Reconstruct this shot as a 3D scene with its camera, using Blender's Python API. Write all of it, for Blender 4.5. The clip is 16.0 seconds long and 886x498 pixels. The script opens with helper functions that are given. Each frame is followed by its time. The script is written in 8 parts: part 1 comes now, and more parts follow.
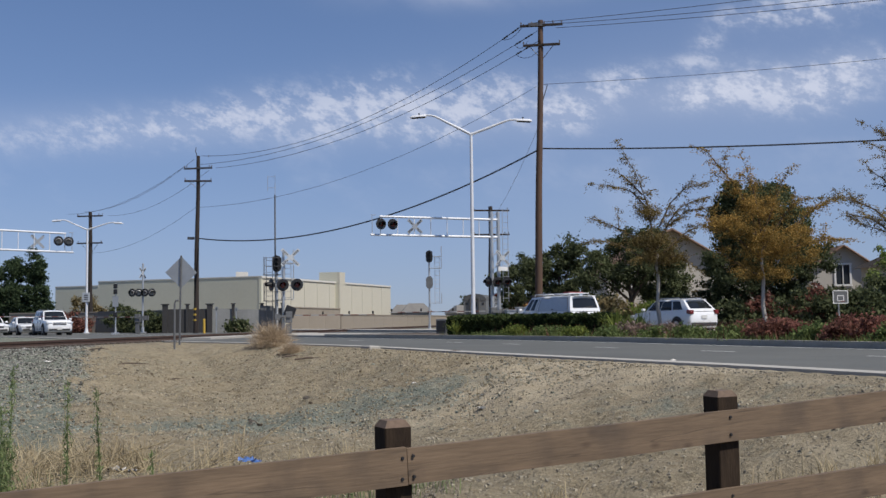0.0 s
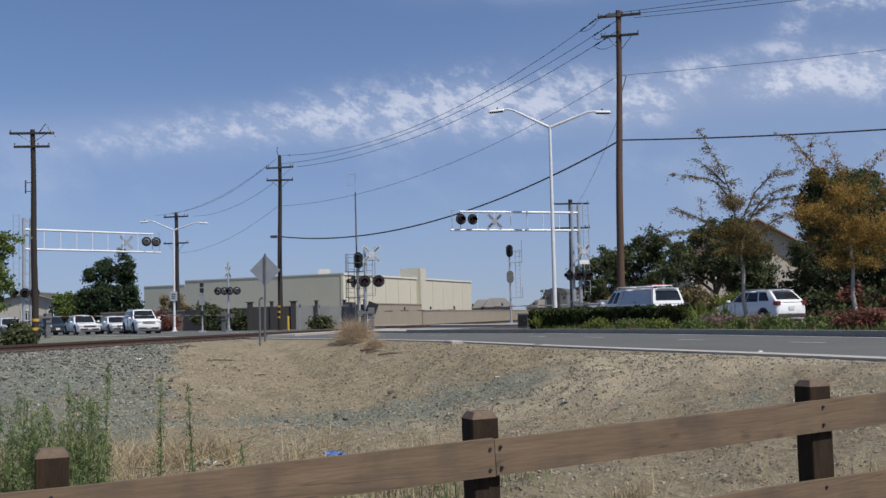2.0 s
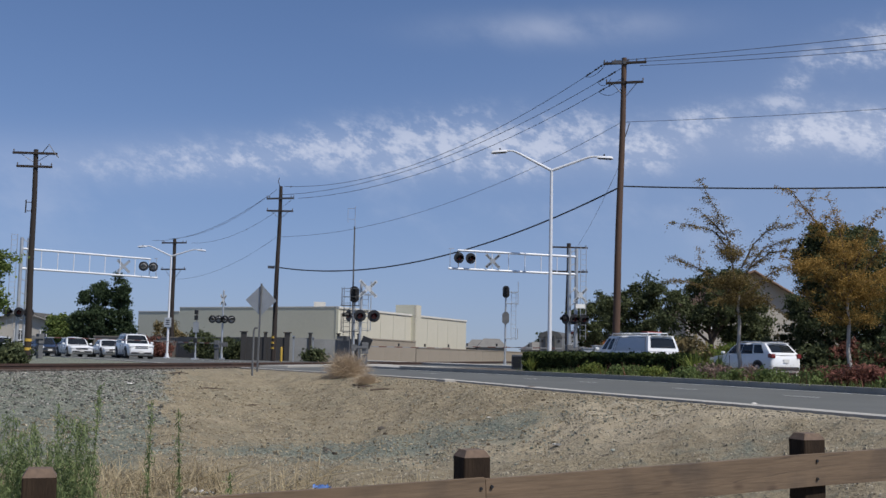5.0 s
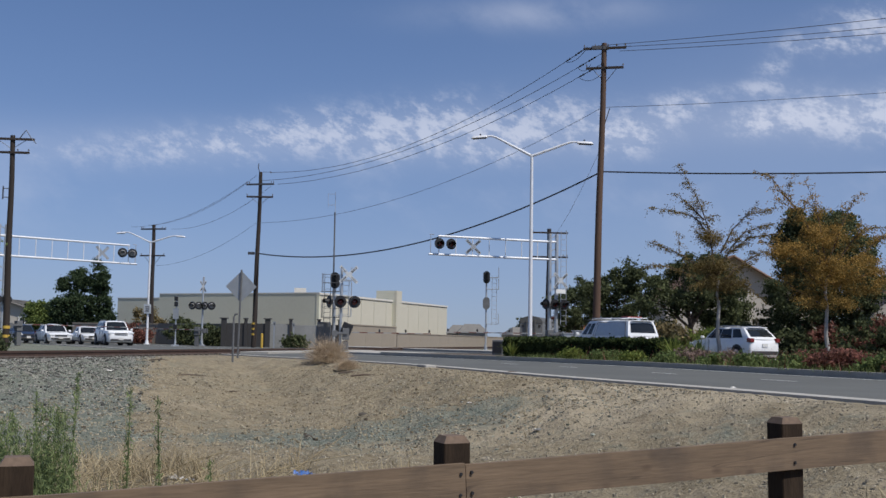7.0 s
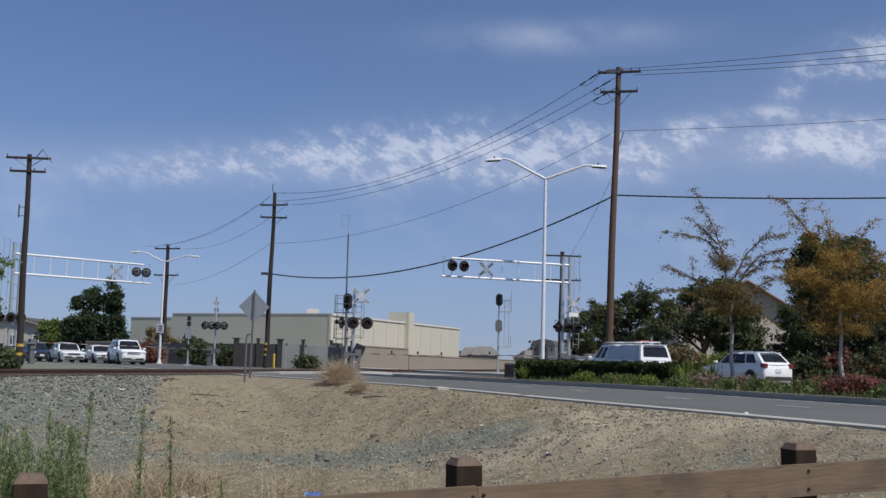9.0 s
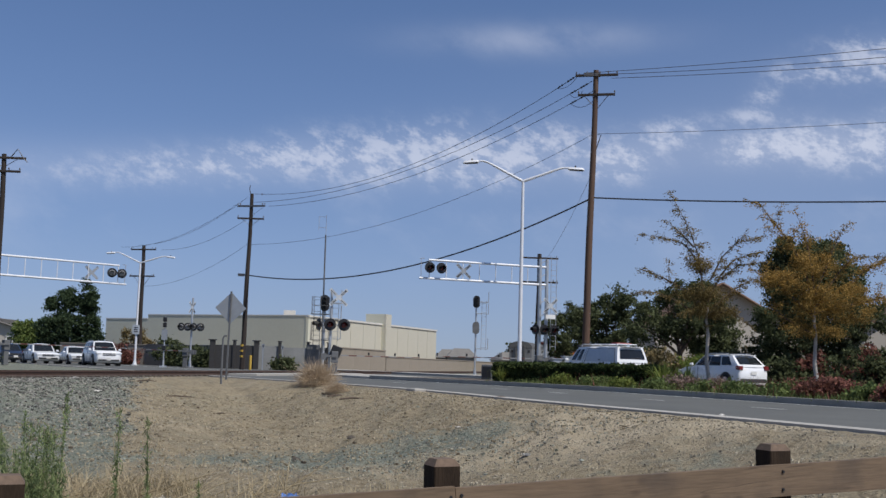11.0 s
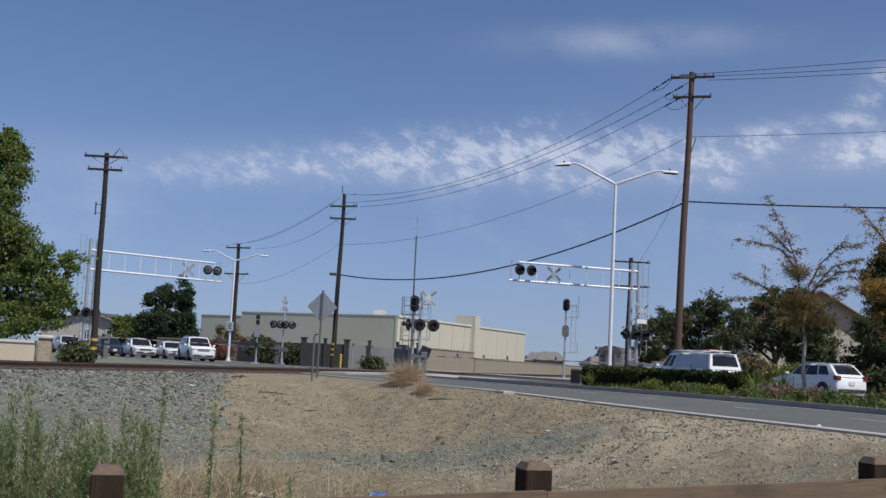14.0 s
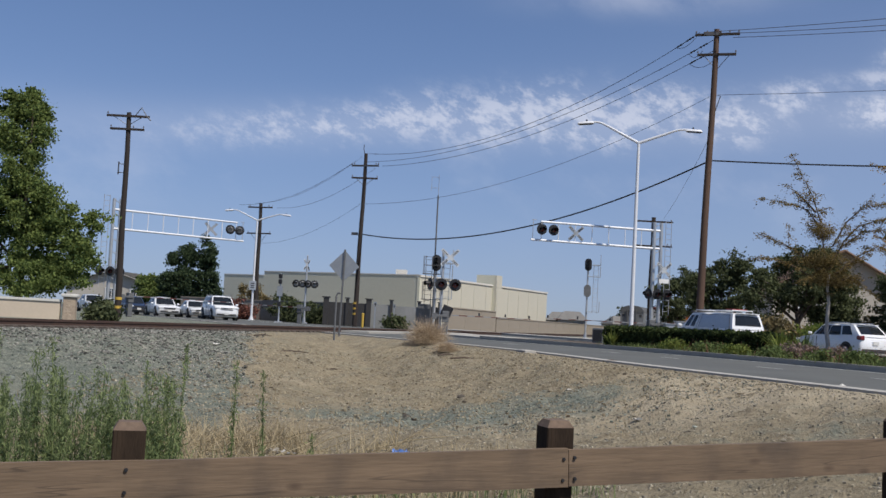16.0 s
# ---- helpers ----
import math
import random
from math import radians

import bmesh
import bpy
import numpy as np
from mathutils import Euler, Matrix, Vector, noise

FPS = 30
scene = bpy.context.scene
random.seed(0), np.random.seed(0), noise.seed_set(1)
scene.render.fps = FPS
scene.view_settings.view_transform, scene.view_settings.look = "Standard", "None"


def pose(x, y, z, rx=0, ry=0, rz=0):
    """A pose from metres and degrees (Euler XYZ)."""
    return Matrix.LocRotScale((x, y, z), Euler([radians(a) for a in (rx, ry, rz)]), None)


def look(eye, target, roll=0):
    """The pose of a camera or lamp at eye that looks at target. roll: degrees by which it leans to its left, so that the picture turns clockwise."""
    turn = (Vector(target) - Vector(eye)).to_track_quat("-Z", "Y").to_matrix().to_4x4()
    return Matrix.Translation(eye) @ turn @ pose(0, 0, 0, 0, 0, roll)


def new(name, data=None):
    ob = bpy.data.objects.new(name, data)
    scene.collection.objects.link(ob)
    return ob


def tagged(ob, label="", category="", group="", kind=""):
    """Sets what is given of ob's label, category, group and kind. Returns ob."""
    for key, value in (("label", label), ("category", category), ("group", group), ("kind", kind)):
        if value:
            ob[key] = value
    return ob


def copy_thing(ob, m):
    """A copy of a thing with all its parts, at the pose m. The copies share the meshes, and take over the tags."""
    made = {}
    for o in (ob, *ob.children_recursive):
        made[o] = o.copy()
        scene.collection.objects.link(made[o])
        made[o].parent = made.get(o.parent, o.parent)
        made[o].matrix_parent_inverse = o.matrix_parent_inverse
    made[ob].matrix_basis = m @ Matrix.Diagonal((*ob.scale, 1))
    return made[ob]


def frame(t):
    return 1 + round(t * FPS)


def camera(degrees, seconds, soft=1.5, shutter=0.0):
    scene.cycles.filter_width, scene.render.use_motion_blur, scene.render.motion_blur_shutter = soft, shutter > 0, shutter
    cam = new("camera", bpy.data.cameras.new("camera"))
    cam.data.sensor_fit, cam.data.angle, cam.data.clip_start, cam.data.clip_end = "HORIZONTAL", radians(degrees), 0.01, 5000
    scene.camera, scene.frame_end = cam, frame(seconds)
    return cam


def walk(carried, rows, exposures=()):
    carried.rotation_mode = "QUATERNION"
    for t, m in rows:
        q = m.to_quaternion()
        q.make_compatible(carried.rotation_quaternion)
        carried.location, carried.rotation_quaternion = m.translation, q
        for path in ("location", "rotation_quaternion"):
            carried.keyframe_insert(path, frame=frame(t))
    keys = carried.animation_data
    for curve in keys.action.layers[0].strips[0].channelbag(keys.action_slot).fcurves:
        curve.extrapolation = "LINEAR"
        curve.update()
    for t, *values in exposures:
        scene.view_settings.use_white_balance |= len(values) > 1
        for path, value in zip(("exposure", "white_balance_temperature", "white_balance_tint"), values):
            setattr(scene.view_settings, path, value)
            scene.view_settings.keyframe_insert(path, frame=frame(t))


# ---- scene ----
cam = camera(44.0, 16.0)
PATH = [
    (0.0, pose(0.039, 0.008, 0.779, 93.689, 0.667, -3.884)),
    (0.5, pose(0.023, 0.011, 0.785, 94.138, 0.237, -2.280)),
    (1.0, pose(0.019, 0.005, 0.776, 93.878, 0.033, -0.016)),
    (1.5, pose(0.025, -0.012, 0.766, 94.293, 1.490, 1.257)),
    (2.0, pose(0.016, -0.007, 0.762, 93.506, 1.340, 0.338)),
    (2.5, pose(0.004, 0.014, 0.755, 93.182, 0.126, -0.382)),
    (3.0, pose(0.003, 0.014, 0.756, 93.526, -0.365, -1.279)),
    (3.5, pose(0.001, 0.009, 0.756, 94.797, -1.292, -0.700)),
    (4.0, pose(-0.004, -0.004, 0.755, 95.351, -1.526, 0.514)),
    (4.5, pose(0.001, -0.038, 0.762, 95.918, -1.104, 0.936)),
    (5.0, pose(0.000, -0.000, 0.750, 95.500, -1.200, 0.000)),
    (7.5, pose(0.007, 0.011, 0.753, 94.762, -0.974, -1.002)),
    (8.0, pose(0.001, -0.011, 0.750, 95.655, -1.161, -0.752)),
    (8.5, pose(-0.001, -0.005, 0.748, 95.700, -1.180, -0.559)),
    (9.0, pose(0.000, -0.006, 0.752, 95.905, -1.539, -0.371)),
    (9.5, pose(-0.006, -0.011, 0.749, 96.185, -1.854, -0.729)),
    (12.0, pose(-0.008, -0.036, 0.747, 95.465, -1.366, -1.850)),
    (12.5, pose(-0.009, -0.010, 0.746, 94.615, -1.844, -0.172)),
    (13.0, pose(-0.029, -0.003, 0.741, 95.252, -2.996, 2.428)),
    (13.5, pose(-0.037, 0.006, 0.744, 96.414, -3.045, 3.146)),
    (14.0, pose(-0.032, 0.001, 0.745, 95.953, -2.917, 3.017)),
    (14.5, pose(-0.035, -0.002, 0.745, 96.181, -3.017, 3.683)),
    (15.0, pose(-0.036, 0.041, 0.742, 94.083, -2.738, 3.760)),
    (15.5, pose(-0.034, 0.046, 0.733, 93.834, -2.598, 3.639)),
    (16.0, pose(-0.031, 0.051, 0.734, 93.791, -3.036, 4.151)),
]
walk(cam, PATH, [(0.0, 0.0, 6200, 14), (2.8, 0.0, 6200, 14), (3.6, -0.08, 6060, 14), (12.0, -0.08, 6060, 14), (12.5, -0.03, 6120, 14), (13.2, -0.08, 6060, 14), (14.5, -0.08, 6060, 14), (15.0, 0.0, 6200, 14), (16.0, 0.0, 6200, 14)])

# ---- light ----
SUN_EL, SUN_AZ = 54.0, 132.0   # azimuth clockwise from straight ahead
world = bpy.data.worlds.new("sky")
scene.world = world
world.use_nodes = True
wt = world.node_tree
wt.nodes.clear()


def math_node(tree, op, a, b=None, c=None, clamp=False):
    n = tree.nodes.new("ShaderNodeMath")
    n.operation, n.use_clamp = op, clamp
    for i, v in enumerate((a, b, c)):
        if v is None:
            continue
        if isinstance(v, (int, float)):
            n.inputs[i].default_value = v
        else:
            tree.links.new(v, n.inputs[i])
    return n.outputs[0]


sky = wt.nodes.new("ShaderNodeTexSky")
sky.sky_type, sky.sun_disc = "NISHITA", False
sky.sun_elevation, sky.sun_rotation = radians(SUN_EL), radians(SUN_AZ)
sky.altitude, sky.air_density, sky.dust_density, sky.ozone_density = 1800, 1.0, 0.0, 4.0
coords = wt.nodes.new("ShaderNodeTexCoord")
sep = wt.nodes.new("ShaderNodeSeparateXYZ")
wt.links.new(coords.outputs["Generated"], sep.inputs[0])
az = math_node(wt, "ARCTAN2", sep.outputs[0], sep.outputs[1])
el = math_node(wt, "ARCSINE", sep.outputs[2])
high = wt.nodes.new("ShaderNodeCombineXYZ")
wt.links.new(sep.outputs[0], high.inputs[0])
wt.links.new(sep.outputs[1], high.inputs[1])
wt.links.new(math_node(wt, "MULTIPLY_ADD", math_node(wt, "MAXIMUM", sep.outputs[2], 0.0), 0.95, 0.09), high.inputs[2])
unit = wt.nodes.new("ShaderNodeVectorMath")
unit.operation = "NORMALIZE"
wt.links.new(high.outputs[0], unit.inputs[0])
wt.links.new(unit.outputs[0], sky.inputs["Vector"])
comb = wt.nodes.new("ShaderNodeCombineXYZ")
wt.links.new(math_node(wt, "MULTIPLY", az, 10.0), comb.inputs[0])
wt.links.new(math_node(wt, "MULTIPLY_ADD", el, 15.0, math_node(wt, "MULTIPLY", az, 3.0)), comb.inputs[1])


def cloud_noise(scale, detail, rough, lo, hi, shift):
    c2 = wt.nodes.new("ShaderNodeVectorMath")
    c2.operation = "ADD"
    wt.links.new(comb.outputs[0], c2.inputs[0])
    c2.inputs[1].default_value = (shift, shift * 0.7, shift * 1.3)
    n = wt.nodes.new("ShaderNodeTexNoise")
    n.inputs["Scale"].default_value, n.inputs["Detail"].default_value = scale, detail
    n.inputs["Roughness"].default_value = rough
    wt.links.new(c2.outputs[0], n.inputs["Vector"])
    m = wt.nodes.new("ShaderNodeMapRange")
    m.interpolation_type = "SMOOTHSTEP"
    m.inputs[1].default_value, m.inputs[2].default_value = lo, hi
    wt.links.new(n.outputs[0], m.inputs[0])
    return m.outputs[0]


def band(centre, slope, width):
    """A soft belt of cloud at an elevation (degrees) that climbs with the azimuth."""
    mid = math_node(wt, "MULTIPLY_ADD", az, slope, radians(centre))
    d = math_node(wt, "DIVIDE", math_node(wt, "SUBTRACT", el, mid), radians(width))
    return math_node(wt, "POWER", 2.718, math_node(wt, "MULTIPLY", math_node(wt, "MULTIPLY", d, d), -1.0))


# cloud groups: azimuth, elevation, half width, half height (degrees), density
PUFFS = (
    (-18.51, 8.89, 3.83, 0.77, 0.36),
    (-12.79, 9.66, 3.24, 0.89, 0.6),
    (-8.81, 10.16, 2.36, 0.89, 0.6),
    (-6.21, 10.9, 1.77, 1.0, 0.65),
    (-2.39, 10.6, 2.65, 1.36, 0.95),
    (1.74, 11.34, 2.65, 1.24, 0.95),
    (4.39, 10.16, 2.36, 0.94, 0.7),
    (7.02, 11.78, 2.06, 1.03, 0.75),
    (10.49, 10.66, 1.92, 1.0, 0.95),
    (13.19, 12.14, 1.62, 0.71, 0.8),
    (17.19, 11.28, 1.62, 0.65, 1.15),
    (20.25, 11.72, 1.77, 0.71, 1.0),
    (22.69, 10.9, 2.65, 0.83, 1.0),
    (23.19, 15.39, 2.95, 1.0, 1.15),
    (19.33, 14.89, 1.33, 0.38, 0.6),
    (17.78, 13.91, 0.77, 0.38, 0.7),
    (17.32, 12.91, 1.77, 0.41, 0.6),
    (24.8, 12.23, 1.62, 0.71, 0.95),
)


def puff(a, e, ra, re_, dens):
    """A soft oval of cloud, leaning up to the right as the belt does."""
    u = math_node(wt, "MULTIPLY", math_node(wt, "SUBTRACT", az, radians(a)), 1 / radians(ra))
    v = math_node(wt, "MULTIPLY", math_node(wt, "SUBTRACT", el, radians(e)), 1 / radians(re_))
    v = math_node(wt, "MULTIPLY_ADD", u, -0.12, v)
    r2 = math_node(wt, "ADD", math_node(wt, "MULTIPLY", u, u), math_node(wt, "MULTIPLY", v, v))
    return math_node(wt, "MULTIPLY", math_node(wt, "POWER", 2.718, math_node(wt, "MULTIPLY", r2, -0.8)), dens)


groups = puff(*PUFFS[0])
for spec in PUFFS[1:]:
    groups = math_node(wt, "ADD", groups, puff(*spec))
groups = math_node(wt, "MINIMUM", groups, 1.15)
ragged = math_node(wt, "MULTIPLY_ADD", cloud_noise(5.2, 9, 0.66, 0.28, 0.72, 6.7), 2.5, -1.38)
torn = math_node(wt, "MULTIPLY_ADD", ragged, math_node(wt, "MULTIPLY", groups, 1.25, clamp=True), groups)
body_ = wt.nodes.new("ShaderNodeMapRange")
body_.interpolation_type = "SMOOTHSTEP"
body_.inputs[1].default_value, body_.inputs[2].default_value, body_.inputs[4].default_value = 0.0, 1.7, 0.44
wt.links.new(torn, body_.inputs[0])
veil = math_node(wt, "MULTIPLY", cloud_noise(0.8, 5, 0.6, 0.45, 0.75, 17.0), band(7.5, 0.02, 2.4))
wisp = math_node(wt, "MULTIPLY", cloud_noise(1.4, 5, 0.6, 0.10, 0.75, 24.3), puff(6.0, 16.9, 5.0, 0.7, 0.55))
low = math_node(wt, "MULTIPLY", math_node(wt, "POWER", 2.718, math_node(wt, "DIVIDE", el, -radians(7.0))), 0.04)
cover = math_node(wt, "ADD", math_node(wt, "MULTIPLY_ADD", groups, 0.13, body_.outputs[0]), math_node(wt, "MULTIPLY_ADD", veil, 0.16, low))
cover = math_node(wt, "ADD", cover, math_node(wt, "MULTIPLY_ADD", math_node(wt, "ADD", band(10.3, 0.05, 1.3), puff(19.0, 10.5, 13.0, 5.5, 1.0)), 0.10, math_node(wt, "MULTIPLY", wisp, 0.6)), clamp=True)
mix = wt.nodes.new("ShaderNodeMix")
mix.data_type = "RGBA"
wt.links.new(cover, mix.inputs[0])
# grey haze low over the horizon
haze = wt.nodes.new("ShaderNodeMix")
haze.data_type = "RGBA"
wt.links.new(math_node(wt, "MULTIPLY", math_node(wt, "POWER", 2.718, math_node(wt, "DIVIDE", math_node(wt, "MAXIMUM", el, 0.0), -radians(5.6))), 0.70), haze.inputs[0])
wt.links.new(sky.outputs[0], haze.inputs[6])
haze.inputs[7].default_value = (3.0, 3.03, 3.03, 1)
wt.links.new(haze.outputs[2], mix.inputs[6])
mix.inputs[7].default_value = (6.5, 6.75, 7.3, 1)
bg = wt.nodes.new("ShaderNodeBackground")
bg.inputs[1].default_value = 0.109
wt.links.new(mix.outputs[2], bg.inputs[0])
wout = wt.nodes.new("ShaderNodeOutputWorld")
wt.links.new(bg.outputs[0], wout.inputs[0])

sun = new("sun", bpy.data.lights.new("sun", "SUN"))
sun.data.energy, sun.data.angle, sun.data.color = 4.9, radians(0.5), (1.0, 0.935, 0.80)
_a, _e = radians(SUN_AZ), radians(SUN_EL)
sun.matrix_world = look((0, 0, 60), (-60 * math.sin(_a) * math.cos(_e), -60 * math.cos(_a) * math.cos(_e), 60 - 60 * math.sin(_e)))
scene.view_settings.exposure = 0.0


# ---- materials ----
def material(name, base, dark=None, rough=0.8, metal=0.0, scale=6.0, fine=60.0, bump=0.25, amount=1.0, island=0.0, stretch=(1, 1, 1), coat=0.0, bump_dist=0.02):
    """Two scales of colour variation and a fine relief, in object space metres."""
    m = bpy.data.materials.new(name)
    m.use_nodes = True
    t = m.node_tree
    b = t.nodes["Principled BSDF"]
    dark = dark or tuple(c * 0.72 for c in base)
    tc = t.nodes.new("ShaderNodeTexCoord")
    mp = t.nodes.new("ShaderNodeMapping")
    mp.inputs["Scale"].default_value = stretch
    t.links.new(tc.outputs["Object"], mp.inputs[0])
    big, small = t.nodes.new("ShaderNodeTexNoise"), t.nodes.new("ShaderNodeTexNoise")
    for n, s, d in ((big, scale, 5), (small, fine, 3)):
        n.inputs["Scale"].default_value, n.inputs["Detail"].default_value = s, d
        t.links.new(mp.outputs[0], n.inputs["Vector"])
    f = math_node(t, "ADD", math_node(t, "MULTIPLY", big.outputs[0], 0.62), math_node(t, "MULTIPLY", small.outputs[0], 0.38))
    mr = t.nodes.new("ShaderNodeMapRange")
    mr.inputs[1].default_value, mr.inputs[2].default_value = 0.5 - 0.22 / max(amount, 0.01), 0.5 + 0.22 / max(amount, 0.01)
    t.links.new(f, mr.inputs[0])
    fac = mr.outputs[0]
    if island:
        oi, ge = t.nodes.new("ShaderNodeObjectInfo"), t.nodes.new("ShaderNodeNewGeometry")
        r = math_node(t, "FRACT", math_node(t, "ADD", oi.outputs["Random"], ge.outputs["Random Per Island"]))
        fac = math_node(t, "ADD", fac, math_node(t, "MULTIPLY", math_node(t, "SUBTRACT", r, 0.5), island), clamp=True)
    mx = t.nodes.new("ShaderNodeMix")
    mx.data_type = "RGBA"
    t.links.new(fac, mx.inputs[0])
    mx.inputs[6].default_value, mx.inputs[7].default_value = (*dark, 1), (*base, 1)
    t.links.new(mx.outputs[2], b.inputs["Base Color"])
    b.inputs["Roughness"].default_value, b.inputs["Metallic"].default_value = rough, metal
    b.inputs["Coat Weight"].default_value = coat
    if bump:
        bp = t.nodes.new("ShaderNodeBump")
        bp.inputs["Strength"].default_value, bp.inputs["Distance"].default_value = bump, bump_dist
        t.links.new(small.outputs[0], bp.inputs["Height"])
        t.links.new(bp.outputs[0], b.inputs["Normal"])
    return m


def leaf_material(name, a, b_, island=0.95):
    m = material(name, a, b_, rough=0.6, scale=0.8, fine=9, bump=0, island=island)
    t = m.node_tree
    b = t.nodes["Principled BSDF"]
    b.inputs["Specular IOR Level"].default_value, b.inputs["Roughness"].default_value = 0.12, 0.8
    tr = t.nodes.new("ShaderNodeBsdfTranslucent")
    mx = t.nodes.new("ShaderNodeMixShader")
    mx.inputs[0].default_value = 0.38
    t.links.new(b.inputs["Base Color"].links[0].from_socket, tr.inputs[0])
    t.links.new(b.outputs[0], mx.inputs[1])
    t.links.new(tr.outputs[0], mx.inputs[2])
    t.links.new(mx.outputs[0], t.nodes["Material Output"].inputs[0])
    return m


def ground_material():
    """Dry dirt, blue-grey ballast and pale silt, blended by the mesh's own masks."""
    m = bpy.data.materials.new("dirt_and_gravel")
    m.use_nodes = True
    t = m.node_tree
    b = t.nodes["Principled BSDF"]
    tc = t.nodes.new("ShaderNodeTexCoord")

    def noise_node(scale, detail=6, rough=0.6):
        n = t.nodes.new("ShaderNodeTexNoise")
        n.inputs["Scale"].default_value, n.inputs["Detail"].default_value, n.inputs["Roughness"].default_value = scale, detail, rough
        t.links.new(tc.outputs["Object"], n.inputs["Vector"])
        return n.outputs[0]

    def ramp(fac, stops):
        r = t.nodes.new("ShaderNodeValToRGB")
        while len(r.color_ramp.elements) < len(stops):
            r.color_ramp.elements.new(0.5)
        for e, (p, c) in zip(r.color_ramp.elements, stops):
            e.position, e.color = p, (*c, 1)
        t.links.new(fac, r.inputs[0])
        return r.outputs[0]

    def blend(fac, a, c):
        x = t.nodes.new("ShaderNodeMix")
        x.data_type = "RGBA"
        t.links.new(fac, x.inputs[0])
        t.links.new(a, x.inputs[6])
        t.links.new(c, x.inputs[7])
        return x.outputs[2]

    dirt = ramp(noise_node(0.55, 8), [(0.3, (0.188, 0.155, 0.101)), (0.5, (0.273, 0.231, 0.154)), (0.7, (0.362, 0.313, 0.215))])
    clods = ramp(noise_node(5.0, 12, 0.85), [(0.36, (0.065, 0.052, 0.035)), (0.46, (0.228, 0.190, 0.125)), (0.60, (0.335, 0.286, 0.193)), (0.74, (0.446, 0.395, 0.279))])
    dmix = t.nodes.new("ShaderNodeMix")
    dmix.data_type = "RGBA"
    dmix.inputs[0].default_value = 0.72
    t.links.new(dirt, dmix.inputs[6])
    t.links.new(clods, dmix.inputs[7])
    litter_map = t.nodes.new("ShaderNodeMapRange")
    litter_map.inputs[1].default_value, litter_map.inputs[2].default_value, litter_map.inputs[3].default_value, litter_map.inputs[4].default_value = 0.36, 0.47, 0.72, 0.0
    t.links.new(noise_node(2.3, 11, 0.80), litter_map.inputs[0])
    dark_dirt = ramp(noise_node(7.0, 4), [(0.3, (0.085, 0.066, 0.044)), (0.7, (0.16, 0.125, 0.08))])
    vor = t.nodes.new("ShaderNodeTexVoronoi")
    vor.inputs["Scale"].default_value = 19.0
    t.links.new(tc.outputs["Object"], vor.inputs["Vector"])
    vs = t.nodes.new("ShaderNodeSeparateColor")
    t.links.new(vor.outputs["Color"], vs.inputs[0])
    gravel = ramp(vs.outputs[0], [(0.0, (0.095, 0.107, 0.090)), (0.45, (0.168, 0.186, 0.155)), (0.85, (0.225, 0.237, 0.190)), (1.0, (0.320, 0.325, 0.255))])
    big = ramp(noise_node(0.9, 5), [(0.35, (0.117, 0.133, 0.111)), (0.65, (0.216, 0.217, 0.161))])
    gm = t.nodes.new("ShaderNodeMix")
    gm.data_type = "RGBA"
    gm.inputs[0].default_value = 0.4
    t.links.new(gravel, gm.inputs[6])
    t.links.new(big, gm.inputs[7])
    grit = t.nodes.new("ShaderNodeMapRange")
    grit.inputs[1].default_value, grit.inputs[2].default_value, grit.inputs[4].default_value = 0.50, 0.70, 0.42
    t.links.new(noise_node(0.8, 9, 0.72), grit.inputs[0])
    dirt_all = blend(grit.outputs[0], blend(litter_map.outputs[0], dmix.outputs[2], dark_dirt), gm.outputs[2])
    at = t.nodes.new("ShaderNodeAttribute")
    at.attribute_name = "gravel"
    jag = math_node(t, "MULTIPLY_ADD", math_node(t, "SUBTRACT", noise_node(1.6, 7, 0.7), 0.5), 1.7, at.outputs["Fac"])
    mr = t.nodes.new("ShaderNodeMapRange")
    mr.inputs[1].default_value, mr.inputs[2].default_value = 0.32, 0.68
    t.links.new(jag, mr.inputs[0])
    pale = ramp(noise_node(1.3, 6), [(0.3, (0.30, 0.255, 0.175)), (0.7, (0.45, 0.39, 0.28))])
    at2 = t.nodes.new("ShaderNodeAttribute")
    at2.attribute_name = "silt"
    jag2 = math_node(t, "MULTIPLY_ADD", math_node(t, "SUBTRACT", noise_node(0.9, 6, 0.65), 0.5), 1.6, at2.outputs["Fac"])
    mr2 = t.nodes.new("ShaderNodeMapRange")
    mr2.inputs[1].default_value, mr2.inputs[2].default_value = 0.35, 0.85
    t.links.new(jag2, mr2.inputs[0])
    col = blend(mr2.outputs[0], blend(mr.outputs[0], dirt_all, gm.outputs[2]), pale)
    t.links.new(col, b.inputs["Base Color"])
    b.inputs["Roughness"].default_value = 0.95
    b.inputs["Specular IOR Level"].default_value = 0.2
    bp = t.nodes.new("ShaderNodeBump")
    bp.inputs["Strength"].default_value, bp.inputs["Distance"].default_value = 0.8, 0.12
    h = math_node(t, "ADD", noise_node(5.5, 11, 0.76), math_node(t, "MULTIPLY", vor.outputs["Distance"], 0.25))
    t.links.new(h, bp.inputs["Height"])
    t.links.new(bp.outputs[0], b.inputs["Normal"])
    return m


